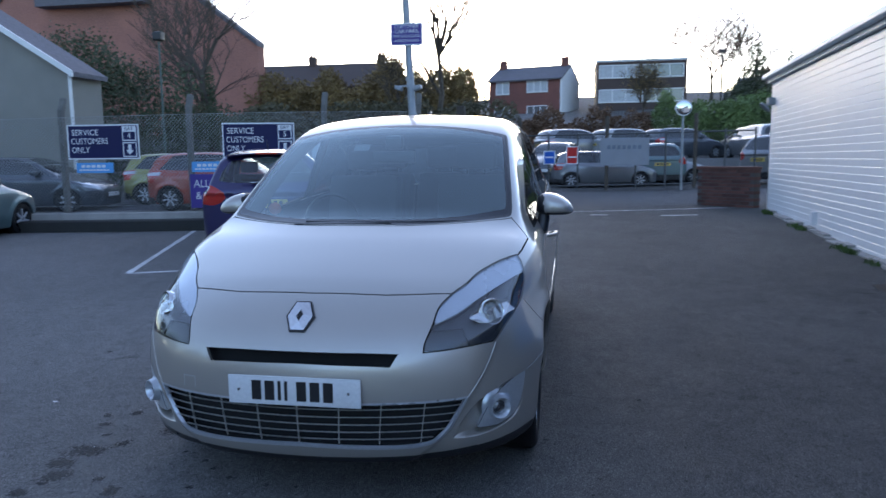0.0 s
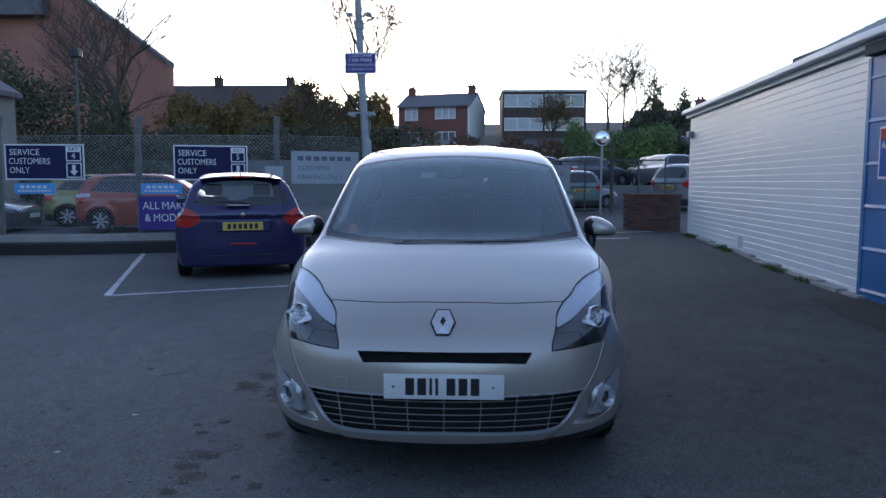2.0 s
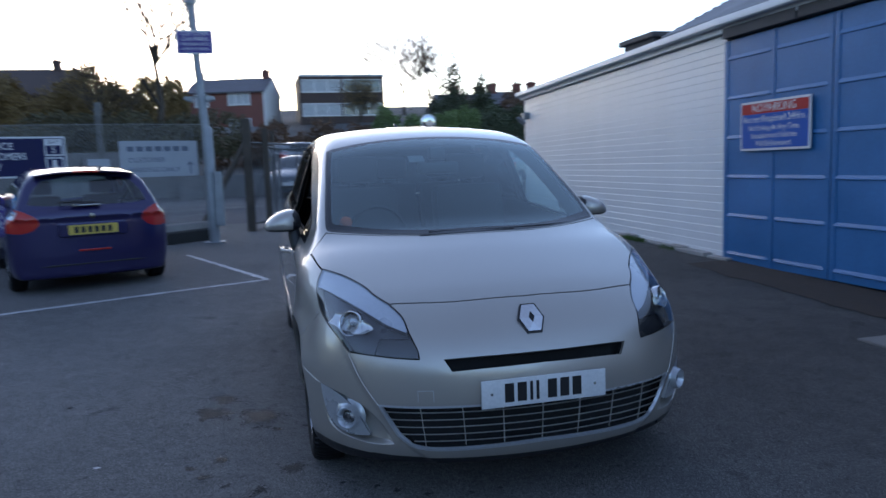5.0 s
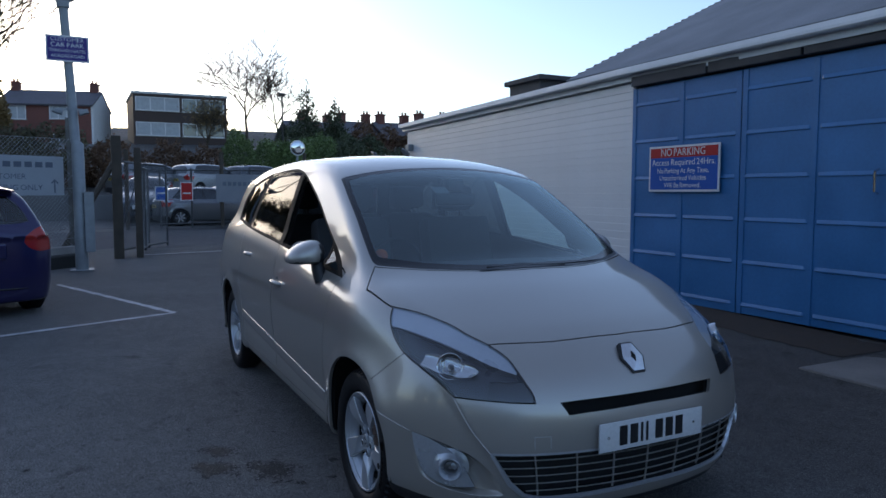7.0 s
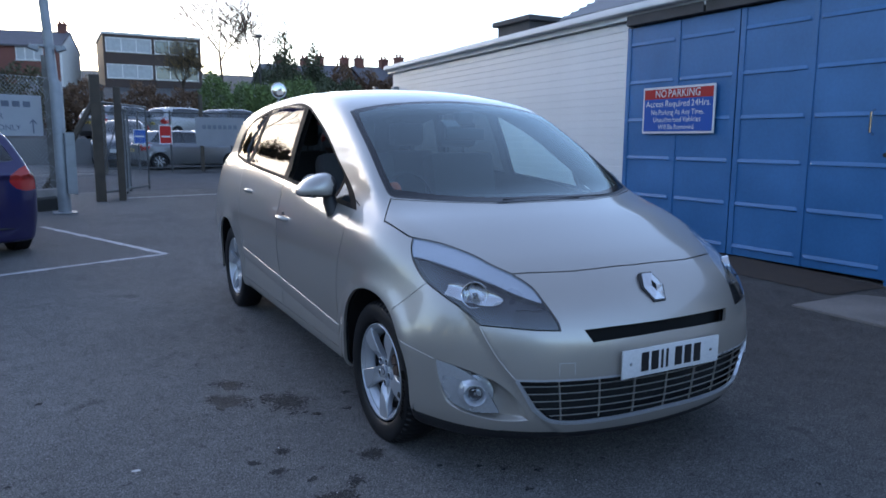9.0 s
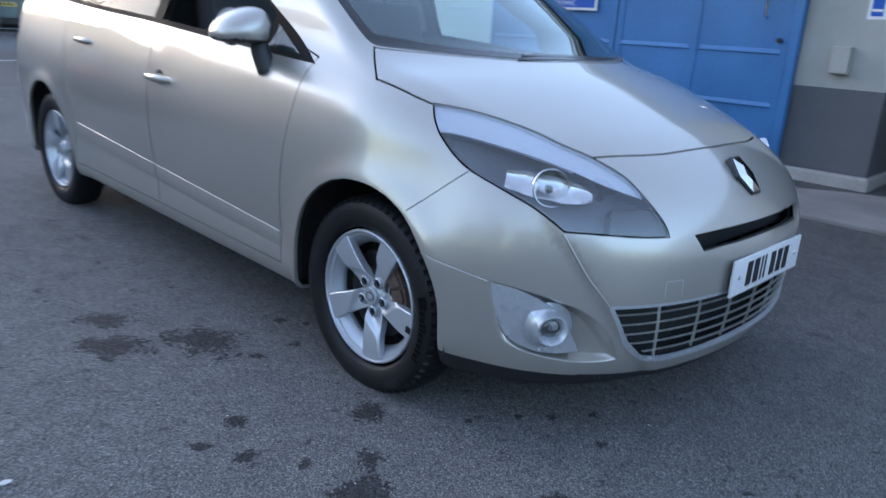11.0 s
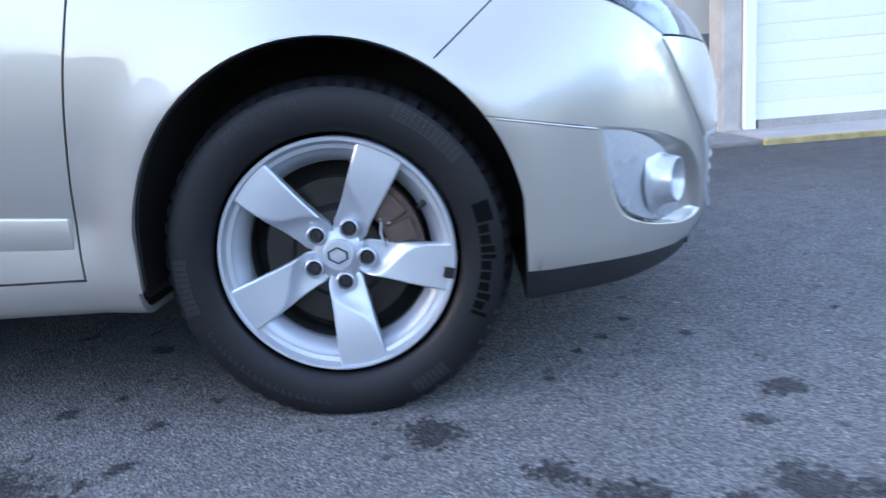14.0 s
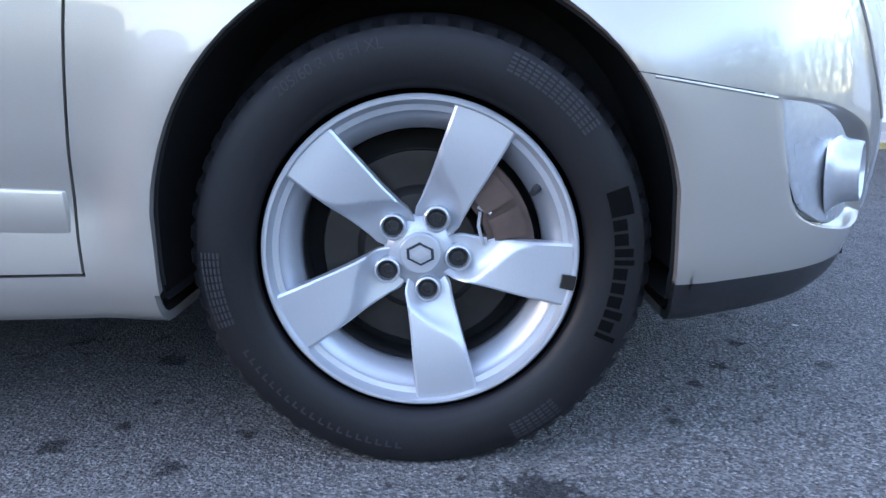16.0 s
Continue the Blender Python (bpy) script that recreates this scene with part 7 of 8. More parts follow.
def parked_car(name, paint, label, at, turn, size=(1, 1, 1), rear=True, group="parked cars", detail=False, category="car"):
    c = thing(name, label, category, at, turn, group)
    c.scale = size
    b = hatch.panel(["body"], "body", paint, c, depth=0.02)
    hatch.panel(["glass_front"], "windscreen", SMOKED if detail else CAR_GLASS, c, rim=False)
    hatch.panel(["glass_tail"], "rear_window", SMOKED if detail else CAR_GLASS, c, rim=False)
    if detail:
        part("parcel_shelf", boxes(((-0.62, 0.25, 0.90), (0.62, 1.0, 0.93))), CABIN, c)
        for x in (-0.36, 0.36):
            part("seat", boxes(((x - 0.22, 1.55, 0.4), (x + 0.22, 1.75, 1.08)), ((x - 0.13, 1.58, 1.10), (x + 0.13, 1.70, 1.27)), bevel=0.04), CLOTH, c, smooth=True)
    hatch.panel(["valance"], "rear_valance", TRIM if not detail else paint, c, rim=False)
    hatch.panel(["intake"], "front_intake", TRIM, c, rim=False)
    for s in (1, -1):
        hatch.panel(["glass_side"], "side_window", CAR_GLASS, c, sides=(s,), rim=False)
        hatch.panel(["pillar"], "window_pillar", TRIM, c, sides=(s,), rim=False)
        hatch.panel(["tail_lamp"], "tail_lamp", LAMP_RED, c, sides=(s,), depth=0.02)
        hatch.panel(["lamp_white"], "reversing_lamp", LAMP_CLEAR, c, sides=(s,), depth=0.02)
        hatch.panel(["head_lamp"], "headlamp", LAMP_CLEAR, c, sides=(s,), depth=0.02)
        part("door_mirror", boxes(((-s * 0.86 - 0.09, 2.42, 0.96), (-s * 0.86 + 0.09, 2.56, 1.09)), bevel=0.04), paint, c, smooth=True)
        for y in (0.68, 3.22):
            wheel_simple(c, -s * 0.765, y, s)
    part("underbody", boxes(((-0.74, 0.2, 0.19), (0.74, 3.7, 0.24)), ((-0.62, 0.3, 0.2), (0.62, 3.6, 0.7))), LINING, c)
    y0 = -0.012
    part("rear_plate", boxes(((-0.26, y0 + 0.0, 0.66), (0.26, y0 + 0.02, 0.77)), bevel=0.003), PLATE_YELLOW, c, "yellow plate with plain dark bars")
    for k in range(6):
        part("plate_bar", boxes(((-0.20 + k * 0.07, y0 - 0.002, 0.68), (-0.155 + k * 0.07, y0 + 0.001, 0.75))), BLACK, c)
    part("front_plate", boxes(((-0.26, 3.93, 0.40), (0.26, 3.965, 0.51)), bevel=0.003), PLATE_WHITE, c, "white plate")
    if detail:
        part("badge", lathe(bmesh.new(), [(0.03, 0.035), (-0.004, 0.03), (-0.006, 0.0)], 14, axis="y", centre=(0, 0.01, 0.87)), CHROME, c, "plain chrome badge")
        part("plate_recess", boxes(((-0.36, -0.003, 0.635), (0.36, 0.03, 0.80)), bevel=0.02), paint, c)
        part("chrome_strip", boxes(((-0.20, 0.035, 0.985), (0.10, 0.10, 1.0)), bevel=0.004), CHROME, c)
        part("rear_wiper", tube(bmesh.new(), [(0.05, 0.085, 1.02), (-0.25, 0.075, 1.035), (-0.33, 0.08, 1.03)], 0.012, 6), TRIM, c)
        part("reflector", boxes(((-0.17, -0.004, 0.468), (0.17, 0.03, 0.488)), bevel=0.004), LAMP_RED, c, "red rear reflector")
        part("bumper_crease", tube(bmesh.new(), spline([(-0.80, 0.27, 0.30), (-0.55, 0.075, 0.315), (0, 0.035, 0.32), (0.55, 0.075, 0.315), (0.80, 0.27, 0.30)], 4), 0.012, 6), TRIM, c)
        part("roof_aerial", tube(bmesh.new(), [(0, 0.55, 1.42), (0, 0.35, 1.56)], [0.008, 0.003], 5), TRIM, c)
        bm = bmesh.new()
        rows = []
        for x in np.linspace(-0.53, 0.53, 15):
            z = 1.385 - 0.13 * x * x - 0.30 * x ** 6
            y = 0.20 + 0.22 * x * x
            rows.append([bm.verts.new(p) for p in ((x, y + 0.34, z + 0.028), (x, y + 0.12, z + 0.022), (x, y, z + 0.002), (x, y + 0.004, z - 0.016), (x, y + 0.10, z - 0.02))])
        for a, b in zip(rows, rows[1:]):
            for j in range(4):
                bm.faces.new([a[j], b[j], b[j + 1], a[j + 1]])
        bmesh.ops.recalc_face_normals(bm, faces=bm.faces)
        part("spoiler", bm, paint, c, smooth=True)
        part("brake_lamp", boxes(((-0.14, 0.185, 1.365), (0.14, 0.20, 1.385))), LAMP_RED, c)
    return c


NAVY_PAINT = car_paint("indigo_paint", (0.016, 0.013, 0.075), 0.4)
RED_PAINT = car_paint("orange_red_paint", (0.30, 0.045, 0.022), 0.2)
LIME_PAINT = car_paint("lime_yellow_paint", (0.22, 0.21, 0.05), 0.2)
GREY_PAINT = car_paint("slate_paint", (0.05, 0.06, 0.075), 0.4)
SILVER_PAINT = car_paint("silver_paint", (0.19, 0.20, 0.215), 0.6)
WHITE_PAINT = car_paint("white_paint", (0.30, 0.31, 0.325), 0.0)
TEAL_PAINT = car_paint("grey_green_paint", (0.10, 0.16, 0.17), 0.4)
def put_car(name, paint, label, x, y, turn, size=(1, 1, 1), **kw):
    return parked_car(name, paint, label, (x, y, ground_z(x, y)), turn, size, **kw)
put_car("hatchback", NAVY_PAINT, "indigo blue hatchback parked in a bay, seen from behind", -2.93, 5.55, 20, detail=True)
put_car("hatchback", RED_PAINT, "orange-red hatchback parked beyond the fence", -9.6, 13.6, -78)
put_car("hatchback", LIME_PAINT, "lime yellow hatchback parked beyond the fence", -11.6, 15.4, -70)
put_car("hatchback", GREY_PAINT, "slate grey car parked beyond the fence", -15.2, 13.2, -80, (1.05, 1.08, 1.0))
put_car("hatchback", SILVER_PAINT, "pale car parked far beyond the fence", -13.0, 18.3, -75)
put_car("hatchback", TEAL_PAINT, "dark car at the yard's edge", -9.55, 5.2, 8)
# car park across the road
put_car("hatchback", GREY_PAINT, "black car facing the gate", 0.8, 26.4, 168, (1, 1, 1.05))
put_car("hatchback", SILVER_PAINT, "silver hatchback behind the far fence", 0.3, 21.6, -82, (0.9, 0.9, 0.84))
put_car("hatchback", WHITE_PAINT, "white hatchback behind the far fence", 2.3, 23.2, -70, (0.9, 0.9, 0.88))
put_car("hatchback", TEAL_PAINT, "grey-green hatchback behind the far fence", 4.0, 21.5, 8)
put_car("estate_car", SILVER_PAINT, "tall silver estate car beyond the brick wall", 6.75, 20.6, -52, (1.0, 1.05, 1.12))
for k, (x, y, p) in enumerate(((-0.5, 30.2, SILVER_PAINT), (2.0, 30.6, WHITE_PAINT), (4.4, 31, GREY_PAINT), (9.3, 27.6, SILVER_PAINT), (9.4, 30, GREY_PAINT))):
    o = put_car("hatchback", p, ("silver", "white", "dark", "silver", "dark")[k] + " car on the upper parking level", x, y, -60 if k < 3 else 10)
    o.location.z = 1.22

# ---- across the road: retaining wall, upper deck, far fence, mirror ----
GREY_WALL = mat("grey_retaining_wall", (0.16, 0.155, 0.155), rough=0.9, var=0.2, scale=0.8, bump=0.004, bscale=20)
solid("retaining_wall", boxes(((-4.0, 25.4, 0.2), (24, 25.8, 1.28))), GREY_WALL, "grey concrete retaining wall", "wall", kind="structure")
solid("upper_deck", boxes(((-4.0, 25.8, 0.2), (24, 40, 1.2))), ROADTAR, "asphalt upper parking level", "pavement", kind="structure")
solid("far_kerb", strip((-30, 17.6), (30, 20.6), 0.25, 0.08, 30), KERB, "dark kerb across the road", "kerb", kind="structure")
solid("retaining_wall", boxes(((-34.0, 27.6, 0.2), (-4.0, 27.9, 2.35))), GREY_WALL, "grey concrete retaining wall under the ivy bank", "wall", kind="structure")
far_fence = thing("far_fence", "grey mesh fence on steel posts across the road", "fence")
for k in range(9):
    x = -0.6 + k * 0.9
    y = 19.6 + 0.09 * k
    g = ground_z(x, y)
    part("fence_post", tube(bmesh.new(), [(x, y, g), (x, y, g + (2.3 if k % 3 == 0 else 1.8))], 0.06 if k % 3 == 0 else 0.03, 8), TIMBER if k % 3 == 0 else GATE_STEEL, far_fence)
wires = bmesh.new()
for k in range(70):
    x = -0.8 + k * 0.115
    for sg in (1, -1):
        a, b = (x, 0.1 if sg > 0 else 1.75), (x + 1.65, 1.75 if sg > 0 else 0.1)
        g = ground_z(x, 20)
        tube(wires, [(a[0], 19.6 + 0.1 * (a[0] + 0.6), g + a[1]), (b[0], 19.6 + 0.1 * (b[0] + 0.6), g + b[1])], 0.0028, 3, caps=False)
tagged(part("chain_link", wires, GATE_STEEL, far_fence), kind="stuff")
for z in (0.12, 1.72):
    part("rail", tube(bmesh.new(), [(-0.6, 19.6, ground_z(-0.6, 20) + z), (6.6, 20.32, ground_z(6.6, 20) + z)], 0.024, 8), GATE_STEEL, far_fence)
t = board("far_sign", 1.5, 0.85, (1.9, 19.7, 1.10), 6, FAR_GREY, "dull grey sign on the far fence")
bars(t, 0.2, 0.5, 1.1, 0.12, BAR_GREY, 7)
for x, m_ in ((0.15, SIGN_BLUE), (0.85, SIGN_RED)):
    t = board("gate_notice", 0.36, 0.55 if m_ is SIGN_RED else 0.42, (x, 19.55, 1.15), 5, m_, ("red" if m_ is SIGN_RED else "blue") + " notice on the far gate", SIGN_WHITE)
    bars(t, 0.06, 0.2, 0.24, 0.04, SIGN_WHITE)
mir = thing("traffic_mirror", "round convex traffic mirror on a thin pole", "mirror", (4.24, 19.0, ground_z(4.24, 19.0)))
part("pole", tube(bmesh.new(), [(0, 0, 0), (0, 0, 2.5)], 0.035, 10), GALV, mir)
part("mirror", lathe(bmesh.new(), [(-0.05, 0.0), (-0.045, 0.10), (-0.03, 0.19), (-0.02, 0.215)], 28, axis="y", centre=(0, -0.05, 2.42)), CHROME, mir, smooth=True)
part("rim", lathe(bmesh.new(), [(-0.03, 0.215), (-0.03, 0.235), (0.02, 0.235), (0.02, 0.0)], 28, axis="y", centre=(0, -0.05, 2.42)), SIGN_WHITE, mir, smooth=True)

# ---- buildings on the hill ----
FAR_BRICK = mat("far_red_brick", (0.155, 0.062, 0.050), rough=0.9, var=0.12, scale=0.7, grain=0.15, gscale=9)
MILL_BRICK = mat("orange_brick", (0.29, 0.130, 0.100), rough=0.9, var=0.14, scale=0.5, grain=0.12, gscale=9)
BROWN_CLAD = mat("brown_cladding", (0.06, 0.04, 0.035), rough=0.8, var=0.15, scale=0.8)
SLATE = mat("slate_roof", (0.10, 0.095, 0.11), rough=0.75, var=0.15, scale=0.9, grain=0.15, gscale=7)
PANE = mat("window_glass", (0.10, 0.12, 0.13), rough=0.08, spec=0.8, var=0.1)
# pale panes; on the house the sky's reflection is put into this colour
PALE_PANE = mat("pale_window_pane", (0.36, 0.38, 0.40), rough=0.5, var=0.1)
UPVC = mat("white_window_frame", (0.75, 0.76, 0.77), rough=0.45, var=0.04)
WHITE_RENDER = mat("white_render", (0.62, 0.62, 0.62), rough=0.9, var=0.08)


def window(parent, x, z, w, h, y, n=2, pale_pane=False):
    f = part("window", boxes(((x, y - 0.05, z), (x + w, y + 0.04, z + 0.08)), ((x, y - 0.05, z + h - 0.08), (x + w, y + 0.04, z + h)), *[((x + (w - 0.08) * k / n, y - 0.05, z), (x + (w - 0.08) * k / n + 0.08, y + 0.04, z + h)) for k in range(n + 1)]), UPVC, parent)
    part("pane", boxes(((x + 0.04, y - 0.01, z + 0.04), (x + w - 0.04, y + 0.02, z + h - 0.04))), PALE_PANE if pale_pane else PANE, f)
    part("sill", boxes(((x - 0.06, y - 0.10, z - 0.07), (x + w + 0.06, y + 0.02, z - 0.005))), COPING, f)


def house(x0, x1, y, depth, z0, eave, ridge, brick, label, wins, chimneys=(), side=None, roofing=None):
    hs = thing("house", label, "house")
    part("wall", boxes(((x0, y, z0), (x1, y + depth, eave))), brick, hs)
    if side:
        part("side_wall", prism(bmesh.new(), [(y - 0.02, z0), (y + depth, z0), (y + depth, eave), (y + depth / 2, ridge - 0.1), (y - 0.02, eave)], x1 + 0.005, x1 + 0.2, lambda u, v, d: (d, u, v)), side, hs)
    bm = bmesh.new()
    prism(bm, [(y - 0.35, eave - 0.1), (y + depth / 2, ridge), (y + depth + 0.35, eave - 0.1), (y + depth + 0.3, eave - 0.25), (y + depth / 2, ridge - 0.18), (y - 0.3, eave - 0.25)], x0 - 0.2, x1 + 0.25, lambda u, v, d: (d, u, v))
    part("roof", bm, roofing or SLATE, hs)
    for w in wins:
        window(hs, *w[:4], y, *w[4:])
    for cx in chimneys:
        ch = part("chimney", boxes(((cx - 0.35, y + depth / 2 - 0.4, ridge - 0.8), (cx + 0.35, y + depth / 2 + 0.4, ridge + 0.75)), ((cx - 0.42, y + depth / 2 - 0.47, ridge + 0.60), (cx + 0.42, y + depth / 2 + 0.47, ridge + 0.72))), brick, hs)
        for d in (-0.17, 0.17):
            part("chimney_pot", tube(bmesh.new(), [(cx + d, y + depth / 2, ridge + 0.74), (cx + d, y + depth / 2, ridge + 1.05)], [0.12, 0.10], 8), FAR_BRICK, ch)
    return hs
house(-7.5, 0.45, 75, 7, 5.0, 9.75, 11.4, FAR_BRICK, "red brick house with a slate roof and white windows", [(-6.7, 8.2, 1.5, 1.3, 2, True), (-3.2, 8.3, 2.3, 1.3, 3, True), (-6.9, 5.6, 1.8, 1.3, 2), (-3.2, 5.6, 2.3, 1.3, 3)], (0.0, -7.1), WHITE_RENDER).matrix_basis = Matrix.Translation((-3.8, 76, 0)) @ Matrix.Rotation(radians(-15), 4, "Z") @ Matrix.Translation((3.5, -76, 0))
for x in (-31.0, -23.6):
    house(x, x + 6.9, 66, 8, 4.5, 8.7, 11.3, BROWN_CLAD, "dark brick house with a slate roof behind the trees", [(x + 1.0, 6.4, 1.6, 1.2, 2), (x + 4.2, 6.4, 1.6, 1.2, 2)], (x + 5.2,), None, BROWN_CLAD)
for k in range(5):
    x = 17.0 + 3.4 * k
    house(x, x + 3.3, 61 - 1.5 * k, 7, 3.5, 6.3, 8.1 + 0.1 * (k % 2), FAR_BRICK, "red brick terraced house with chimneys", [(x + 0.6, 4.6, 1.0, 1.2, 1), (x + 2.0, 4.6, 0.9, 1.2, 1)], (x + 3.1, x + 0.6))
house(14.2, 17.8, 55, 6, 3.0, 6.0, 7.5, WHITE_RENDER, "small pale gabled house among trees", [(15.2, 4.4, 1.4, 1.1, 2)])
# office block, three bands of windows
off = thing("office_block", "brown flat-roofed three-storey office block with window bands", "office block")
part("wall", boxes(((3.55, 75, 3.5), (12.6, 84, 11.2))), BROWN_CLAD, off)
part("parapet", boxes(((3.45, 74.9, 11.2), (12.7, 84.1, 11.42))), WHITE_RENDER, off)
for z in (9.55, 7.05, 4.75):
    for k in range(2):
        window(off, 3.75 + 4.4 * k, z, 4.15, 1.35 if z > 5 else 1.2, 75, 3, k == 0 and z > 5)
# large brick hall with a gable, and a rendered workshop
hall = thing("brick_hall", "large orange brick hall with a tall gable and slate roof", "hall")
part("gable_wall", prism(bmesh.new(), [(-18.9, 1.5), (-18.9, 8.9), (-30.5, 17.5), (-42, 8.9), (-42, 1.5)], 41, 41.4, lambda u, v, d: (u, d, v)), MILL_BRICK, hall)
part("side_wall", boxes(((-19.2, 41.4, 1.5), (-18.9, 42.0, 8.9))), MILL_BRICK, hall)
part("roof", prism(bmesh.new(), [(-18.85, 8.95), (-30.5, 17.7), (-42.4, 8.75), (-42.4, 8.5), (-30.5, 17.4), (-18.85, 8.65)], 40.8, 42, lambda u, v, d: (u, d, v)), SLATE, hall)
part("verge_board", prism(bmesh.new(), [(-18.85, 8.98), (-30.5, 17.74), (-30.5, 17.54), (-18.85, 8.78)], 40.7, 40.8, lambda u, v, d: (u, d, v)), SLATE, hall)
part("lean_to_roof", boxes(((-34, 40, 11.6), (-26.2, 40.9, 13.2))), SLATE, hall)
shed = thing("rendered_workshop", "grey-beige rendered gabled workshop beyond the fence", "workshop")
BEIGE = mat("grey_beige_render", (0.22, 0.208, 0.185), rough=0.9, var=0.08, scale=1.0, bump=0.003, bscale=40)
part("wall", prism(bmesh.new(), [(-13.6, 0.0), (-13.6, 4.0), (-19.5, 7.6), (-25.5, 4.0), (-25.5, 0.0)], 16, 17.4, lambda u, v, d: (u, d, v)), BEIGE, shed)
part("roof", prism(bmesh.new(), [(-13.35, 4.0), (-19.5, 7.78), (-25.7, 4.0), (-25.7, 3.86), (-19.5, 7.62), (-13.35, 3.86)], 15.8, 17.4, lambda u, v, d: (u, d, v)), SLATE, shed)
part("verge", prism(bmesh.new(), [(-13.35, 4.02), (-19.5, 7.8), (-19.5, 7.62), (-13.35, 3.84)], 15.72, 15.8, lambda u, v, d: (u, d, v)), UPVC, shed)
part("downpipe", tube(bmesh.new(), [(-13.55, 15.9, 3.9), (-13.55, 15.9, 0.2)], 0.05, 8), UPVC, shed)

# ---- plants ----
LEAF_DARK = mat("dark_evergreen_leaf", (0.05, 0.065, 0.03), rough=0.7, var=0.25, scale=0.5)
LEAF_GREEN = mat("green_shrub_leaf", (0.10, 0.15, 0.045), rough=0.7, var=0.25, scale=0.7)
LEAF_BROWN = mat("autumn_leaf", (0.18, 0.12, 0.045), rough=0.8, var=0.3, scale=0.6)
LEAF_BANK = mat("brown_green_bank_leaf", (0.075, 0.066, 0.034), rough=0.8, var=0.3, scale=0.6)
LEAF_RUST = mat("rust_leaf", (0.115, 0.062, 0.034), rough=0.8, var=0.25, scale=0.6)
BARK = mat("grey_brown_bark", (0.07, 0.055, 0.042), rough=0.95, var=0.25, scale=3, bump=0.01, bscale=25)


def leaves(blobs, n, size, rng, hollow=0.55):
    """Many small leaf clumps in uneven masses; blobs are (centre, radii)."""
    vol = [r[0] * r[1] * r[2] for _, r in blobs]
    verts, faces = [], []
    for (c, r), v in zip(blobs, vol):
        for _ in range(int(n * v / sum(vol))):
            d = rng.normal(size=3)
            d /= np.linalg.norm(d)
            k = hollow + (1 - hollow) * rng.random() ** 0.5
            lump = 1 + 0.22 * math.sin(5 * d[0] + 3 * c[0]) * math.cos(4 * d[2] + c[1]) + rng.normal() * 0.07
            p = np.array(c) + d * np.array(r) * k * lump
            a, b = rng.normal(size=3), rng.normal(size=3)
            a = a / np.linalg.norm(a) * size * rng.uniform(0.5, 1.2)
            b = np.cross(a, b)
            b = b / max(np.linalg.norm(b), 1e-6) * size * rng.uniform(0.3, 0.7)
            i = len(verts)
            verts += [tuple(p - a), tuple(p + b), tuple(p + a), tuple(p - b)]
            faces.append((i, i + 1, i + 2, i + 3))
    return verts, faces


def leaf_mesh(name, blobs, n, size, material, parent=None, label="", seed=1, hollow=0.55):
    v, f = leaves(blobs, n, size, np.random.default_rng(seed), hollow)
    me = bpy.data.meshes.new(name)
    me.from_pydata(v, [], f)
    me.materials.append(material)
    o = new(name, me)
    o.parent = parent
    return tagged(o, label)


def hedge(label, blobs, n, size, material, seed):
    o = leaf_mesh("shrubbery", blobs, n, size, material, None, label, seed)
    return tagged(o, label, "shrubs", kind="stuff")


def bare_tree(at, height, spread, seed, label, leaf=None, twigs=6, lean=0.0, girth=0.014, ivy=False, reach=1.0):
    rng = random.Random(seed)
    thin = max(0.009, at[1] * (0.00033 if at[1] < 80 else 0.00022))
    t = thing("tree", label, "tree", at)
    limbs = bmesh.new()
    tips = []

    def grow(p, d, length_, r, depth):
        n = 3
        pts_, rad = [p], [max(thin, r)]
        for k in range(n):
            d = (d + Vector((rng.gauss(0, 0.11), rng.gauss(0, 0.11), 0.05 + rng.gauss(0, 0.06)))).normalized()
            p = p + d * length_ / n
            pts_.append(p)
            rad.append(max(thin, r * (1 - 0.40 * (k + 1) / n)))
        tube(limbs, pts_, rad, 5 if depth < 2 else 3, caps=False)
        tips.append(p)
        if depth >= twigs:
            return
        for k in range(6 if depth == 0 else (3 if depth < 4 else 2)):
            a = rng.uniform(0, 2 * math.pi)
            q = pts_[rng.randint(1, n)] if k else p
            side = Vector((math.cos(a), math.sin(a), rng.uniform(-0.25, 0.15))) * spread
            grow(q, (d + side * rng.uniform(0.5, 1.15)).normalized(), length_ * rng.uniform(0.60, 0.84) * reach, r * rng.uniform(0.45, 0.62), depth + 1)
    r0 = height * girth
    trunk_top = Vector((lean, 0, height * (0.27 if at[1] < 80 else 0.13)))
    part("trunk", tube(bmesh.new(), [(0, 0, -0.3), tuple(trunk_top * 0.5), tuple(trunk_top)], [r0 * 1.3, r0 * 1.05, r0], 9), BARK, t, smooth=True)
    grow(trunk_top, Vector((0, 0, 1)), height * 0.25, r0, 0)
    part("branchwork", limbs, BARK, t, "bare branches and fine twigs")
    if ivy:
        leaf_mesh("ivy", [((lean * k / 5 * 0.6, 0, height * (0.05 + 0.09 * k)), (0.34 - 0.03 * k, 0.34 - 0.03 * k, height * 0.07)) for k in range(6)], 2400, 0.07, LEAF_DARK, t, "dark ivy clothing the trunk", seed, 0.3)
    if leaf:
        blobs = [((p.x, p.y, p.z), (0.6, 0.6, 0.5)) for p in tips if p.z > height * 0.35]
        leaf_mesh("crown", blobs, 2600, 0.05, leaf, t, "thin autumn leaves", seed, 0.1)
    return t
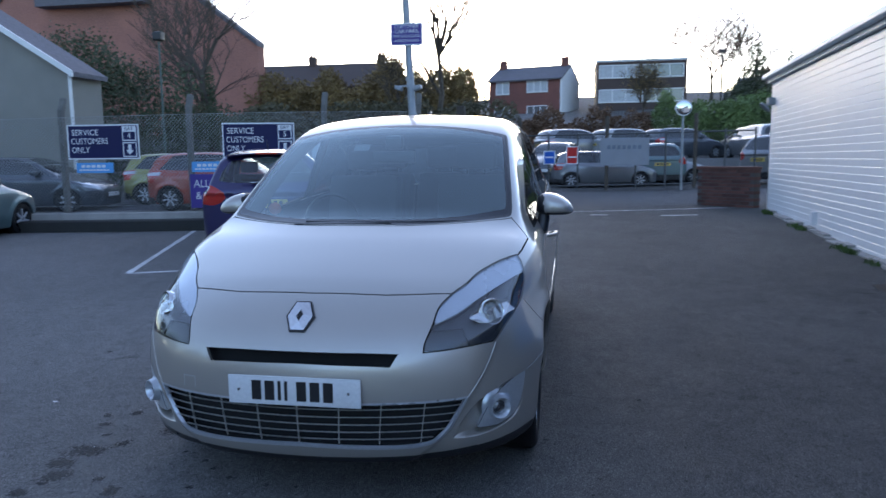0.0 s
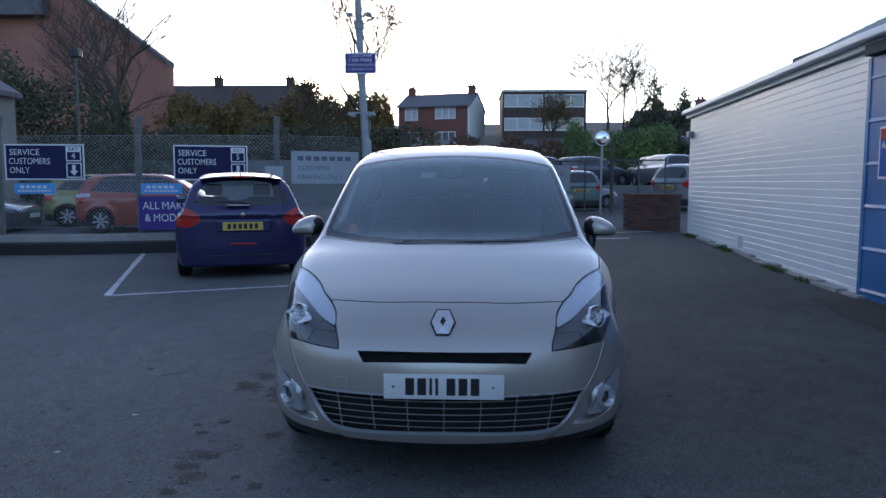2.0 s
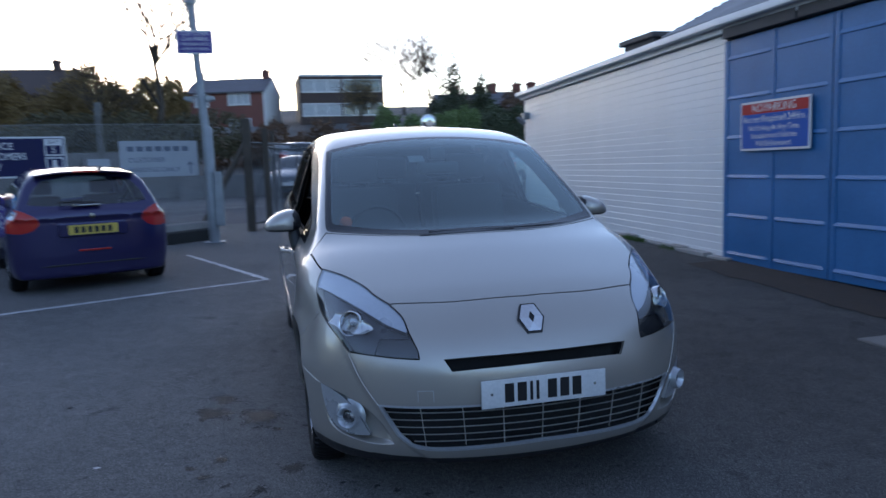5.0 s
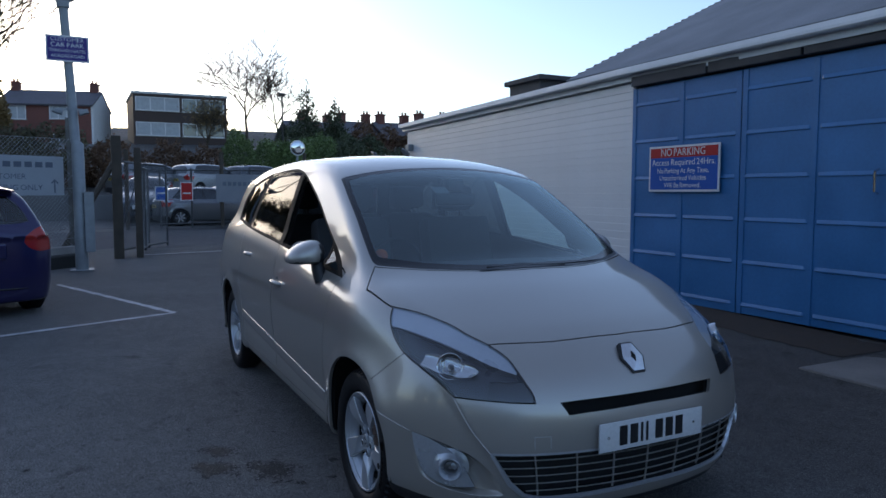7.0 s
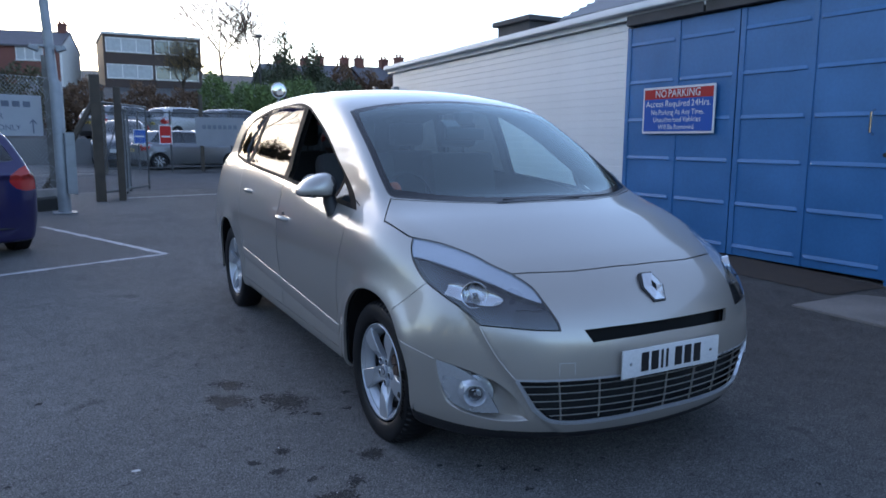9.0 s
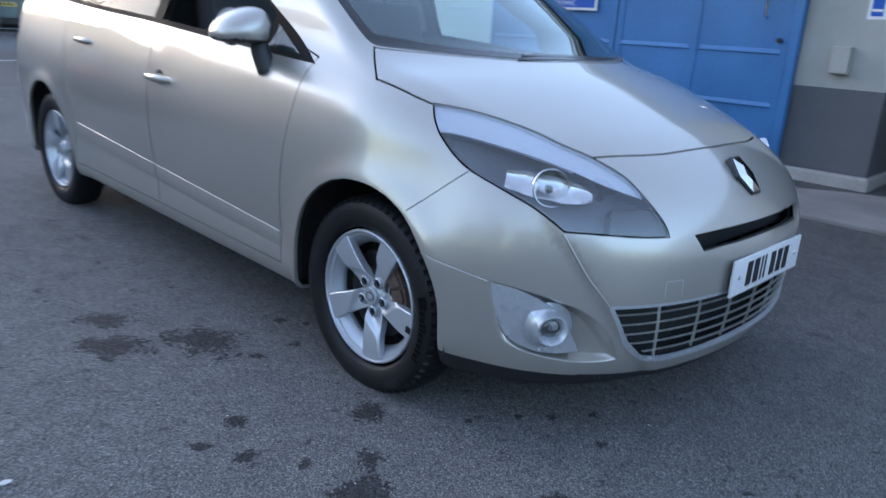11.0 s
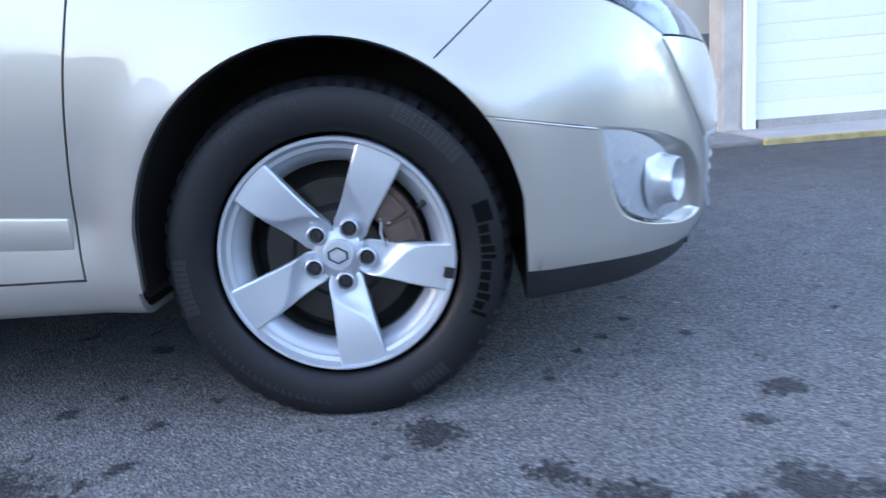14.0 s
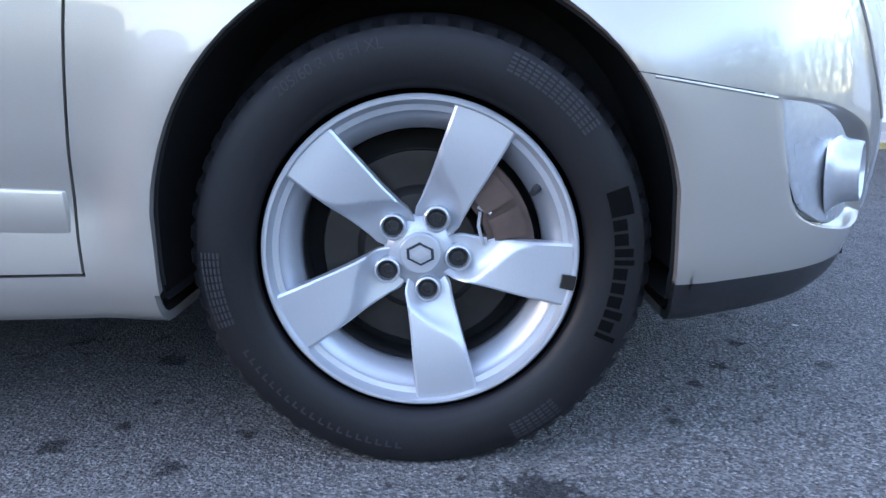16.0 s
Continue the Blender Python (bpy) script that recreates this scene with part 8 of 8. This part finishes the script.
for k, (x, y, hgt, sp, lf, lab) in enumerate((
        (-14.4, 26, 9.5, 0.75, None, "bare ivy-dark tree before the brick hall"), (-16.8, 30, 10, 0.8, None, "bare tree before the brick hall"), 
        (-19.5, 33, 12, 0.8, None, "bare tree before the brick hall"), (-5.1, 30, 11.0, 0.75, LEAF_BROWN, "thin tree with brown leaves behind the column"), (-8.5, 36, 6.5, 0.8, LEAF_BROWN, "thin autumn tree with sparse brown leaves"),
        (17.4, 88, 12.5, 1.0, None, "wide bare tree beside the office block"), (21.8, 90, 9.5, 0.8, None, "bare tree beside the office block"), (5.2, 42, 5.0, 0.8, LEAF_BROWN, "small autumn tree before the offices"))):
    bare_tree((x, y, ground_z(x, y) - 0.2), hgt, sp, 11 + k, lab, lf, 5 if k < 3 else 6, ivy=k < 2, reach=1.15 if y > 80 else 1.0)
def clumps(x0, x1, y, z0, z1, n, seed, ry=1.6, wide=0.75):
    rng = random.Random(seed)
    out = []
    for k in range(n):
        x = x0 + (x1 - x0) * (k + 0.5) / n + rng.uniform(-0.5, 0.5)
        top = z1 * rng.uniform(0.86, 1.08)
        out.append(((x, y + rng.uniform(-1, 1), (z0 + top) / 2), (abs(x1 - x0) / n * wide, ry, (top - z0) / 2)))
    return out
hedge("dark evergreen mass before the brick hall", [((-15.5, 22, 2.8), (2.6, 1.8, 2.6)), ((-18.5, 23, 3.6), (2.6, 2, 3.0)), ((-12.6, 24, 2.0), (2.0, 1.5, 1.6))], 20000, 0.085, LEAF_DARK, 3)
hedge("dark ivy bank behind the car park", clumps(-20, -2.0, 29.6, 1.9, 3.9, 18, 5, 1.6, 1.3), 36000, 0.09, LEAF_BANK, 4)
hedge("brown autumn trees against the sky", clumps(-19.6, -9.8, 42, 2.5, 6.9, 15, 6, 1.6, 1.7), 40000, 0.115, LEAF_BROWN, 5)
hedge("rust-brown trees beside the house", clumps(-9.9, -5.0, 43, 2.5, 7.0, 8, 7, 1.6, 1.5), 28000, 0.115, LEAF_BROWN, 6)
hedge("low brown scrub on the bank", clumps(-5, 5.5, 37, 1.6, 3.9, 9, 8), 20000, 0.085, LEAF_RUST, 7)
hedge("green shrubs above the retaining wall", clumps(5.6, 11.5, 38, 1.6, 5.0, 5, 9), 22000, 0.085, LEAF_GREEN, 8)
hedge("dark shrubs above the retaining wall", clumps(11, 24, 39, 1.6, 4.6, 8, 10), 20000, 0.095, LEAF_DARK, 9)
hedge("rust autumn trees before the terrace", clumps(13.5, 30, 50, 3.0, 6.6, 8, 12), 22000, 0.12, LEAF_RUST, 10)
hedge("dark scrub far along the hill", clumps(-60, -20, 70, 4, 8.0, 12, 13, 3), 9000, 0.3, LEAF_DARK, 11)
def conifer(x, y, hgt, w, seed):
    g = ground_z(x, y)
    t = thing("conifer", "dark pointed conifer against the sky", "tree", (x, y, g))
    part("trunk", tube(bmesh.new(), [(0, 0, 0), (0, 0, hgt)], [0.16, 0.02], 7), BARK, t)
    leaf_mesh("crown", [((0, 0, hgt * (0.25 + 0.72 * k / 7)), (w * (1 - 0.82 * k / 7), w * (1 - 0.82 * k / 7), hgt * 0.09)) for k in range(8)], 5000, 0.095, LEAF_DARK, t, "", seed, 0.2)
conifer(12.3, 45, 5.8, 1.7, 21)
conifer(14.6, 46, 4.8, 1.6, 22)
hedge("dark evergreens behind the boarded wall", clumps(11.8, 19, 48, 2.5, 6.2, 6, 14), 16000, 0.11, LEAF_DARK, 15)
lamp = thing("street_lamp", "tall dark street lamp with a square head", "street lamp", (9.3, 40, 1.2))
part("pole", tube(bmesh.new(), [(0, 0, 0), (0, 0, 5.9)], [0.08, 0.05], 8), TRIM, lamp)
part("head", boxes(((-0.25, -0.2, 5.9), (0.15, 0.2, 6.1)), bevel=0.04), TRIM, lamp)
GREEN_STEEL = mat("dark_green_steel", (0.06, 0.09, 0.075), rough=0.5)
lamp = thing("street_lamp", "green steel lamp post with a small head", "street lamp", (-13.1, 20, ground_z(-13.1, 20)))
part("pole", tube(bmesh.new(), [(0, 0, 0), (0, 0, 5.4)], [0.05, 0.035], 8), GREEN_STEEL, lamp)
part("head", boxes(((-0.16, -0.16, 5.3), (0.16, 0.16, 5.6)), bevel=0.05), TRIM, lamp)
# what stands behind the camera shows only as a dark skyline in the paintwork
hedge("dark line of trees on the yard's far side", clumps(-34, -24, -14, 0, 6.5, 5, 31, 4) + clumps(-32, -26, -4, 0, 8.0, 4, 32, 4) + clumps(-30, -22, 4, 0, 7.0, 4, 34, 3) + clumps(-30, 20, -34, 0, 6.0, 14, 33, 3) + clumps(-30, -8, -24, 0, 9.0, 8, 35, 3), 20000, 0.32, LEAF_DARK, 12)
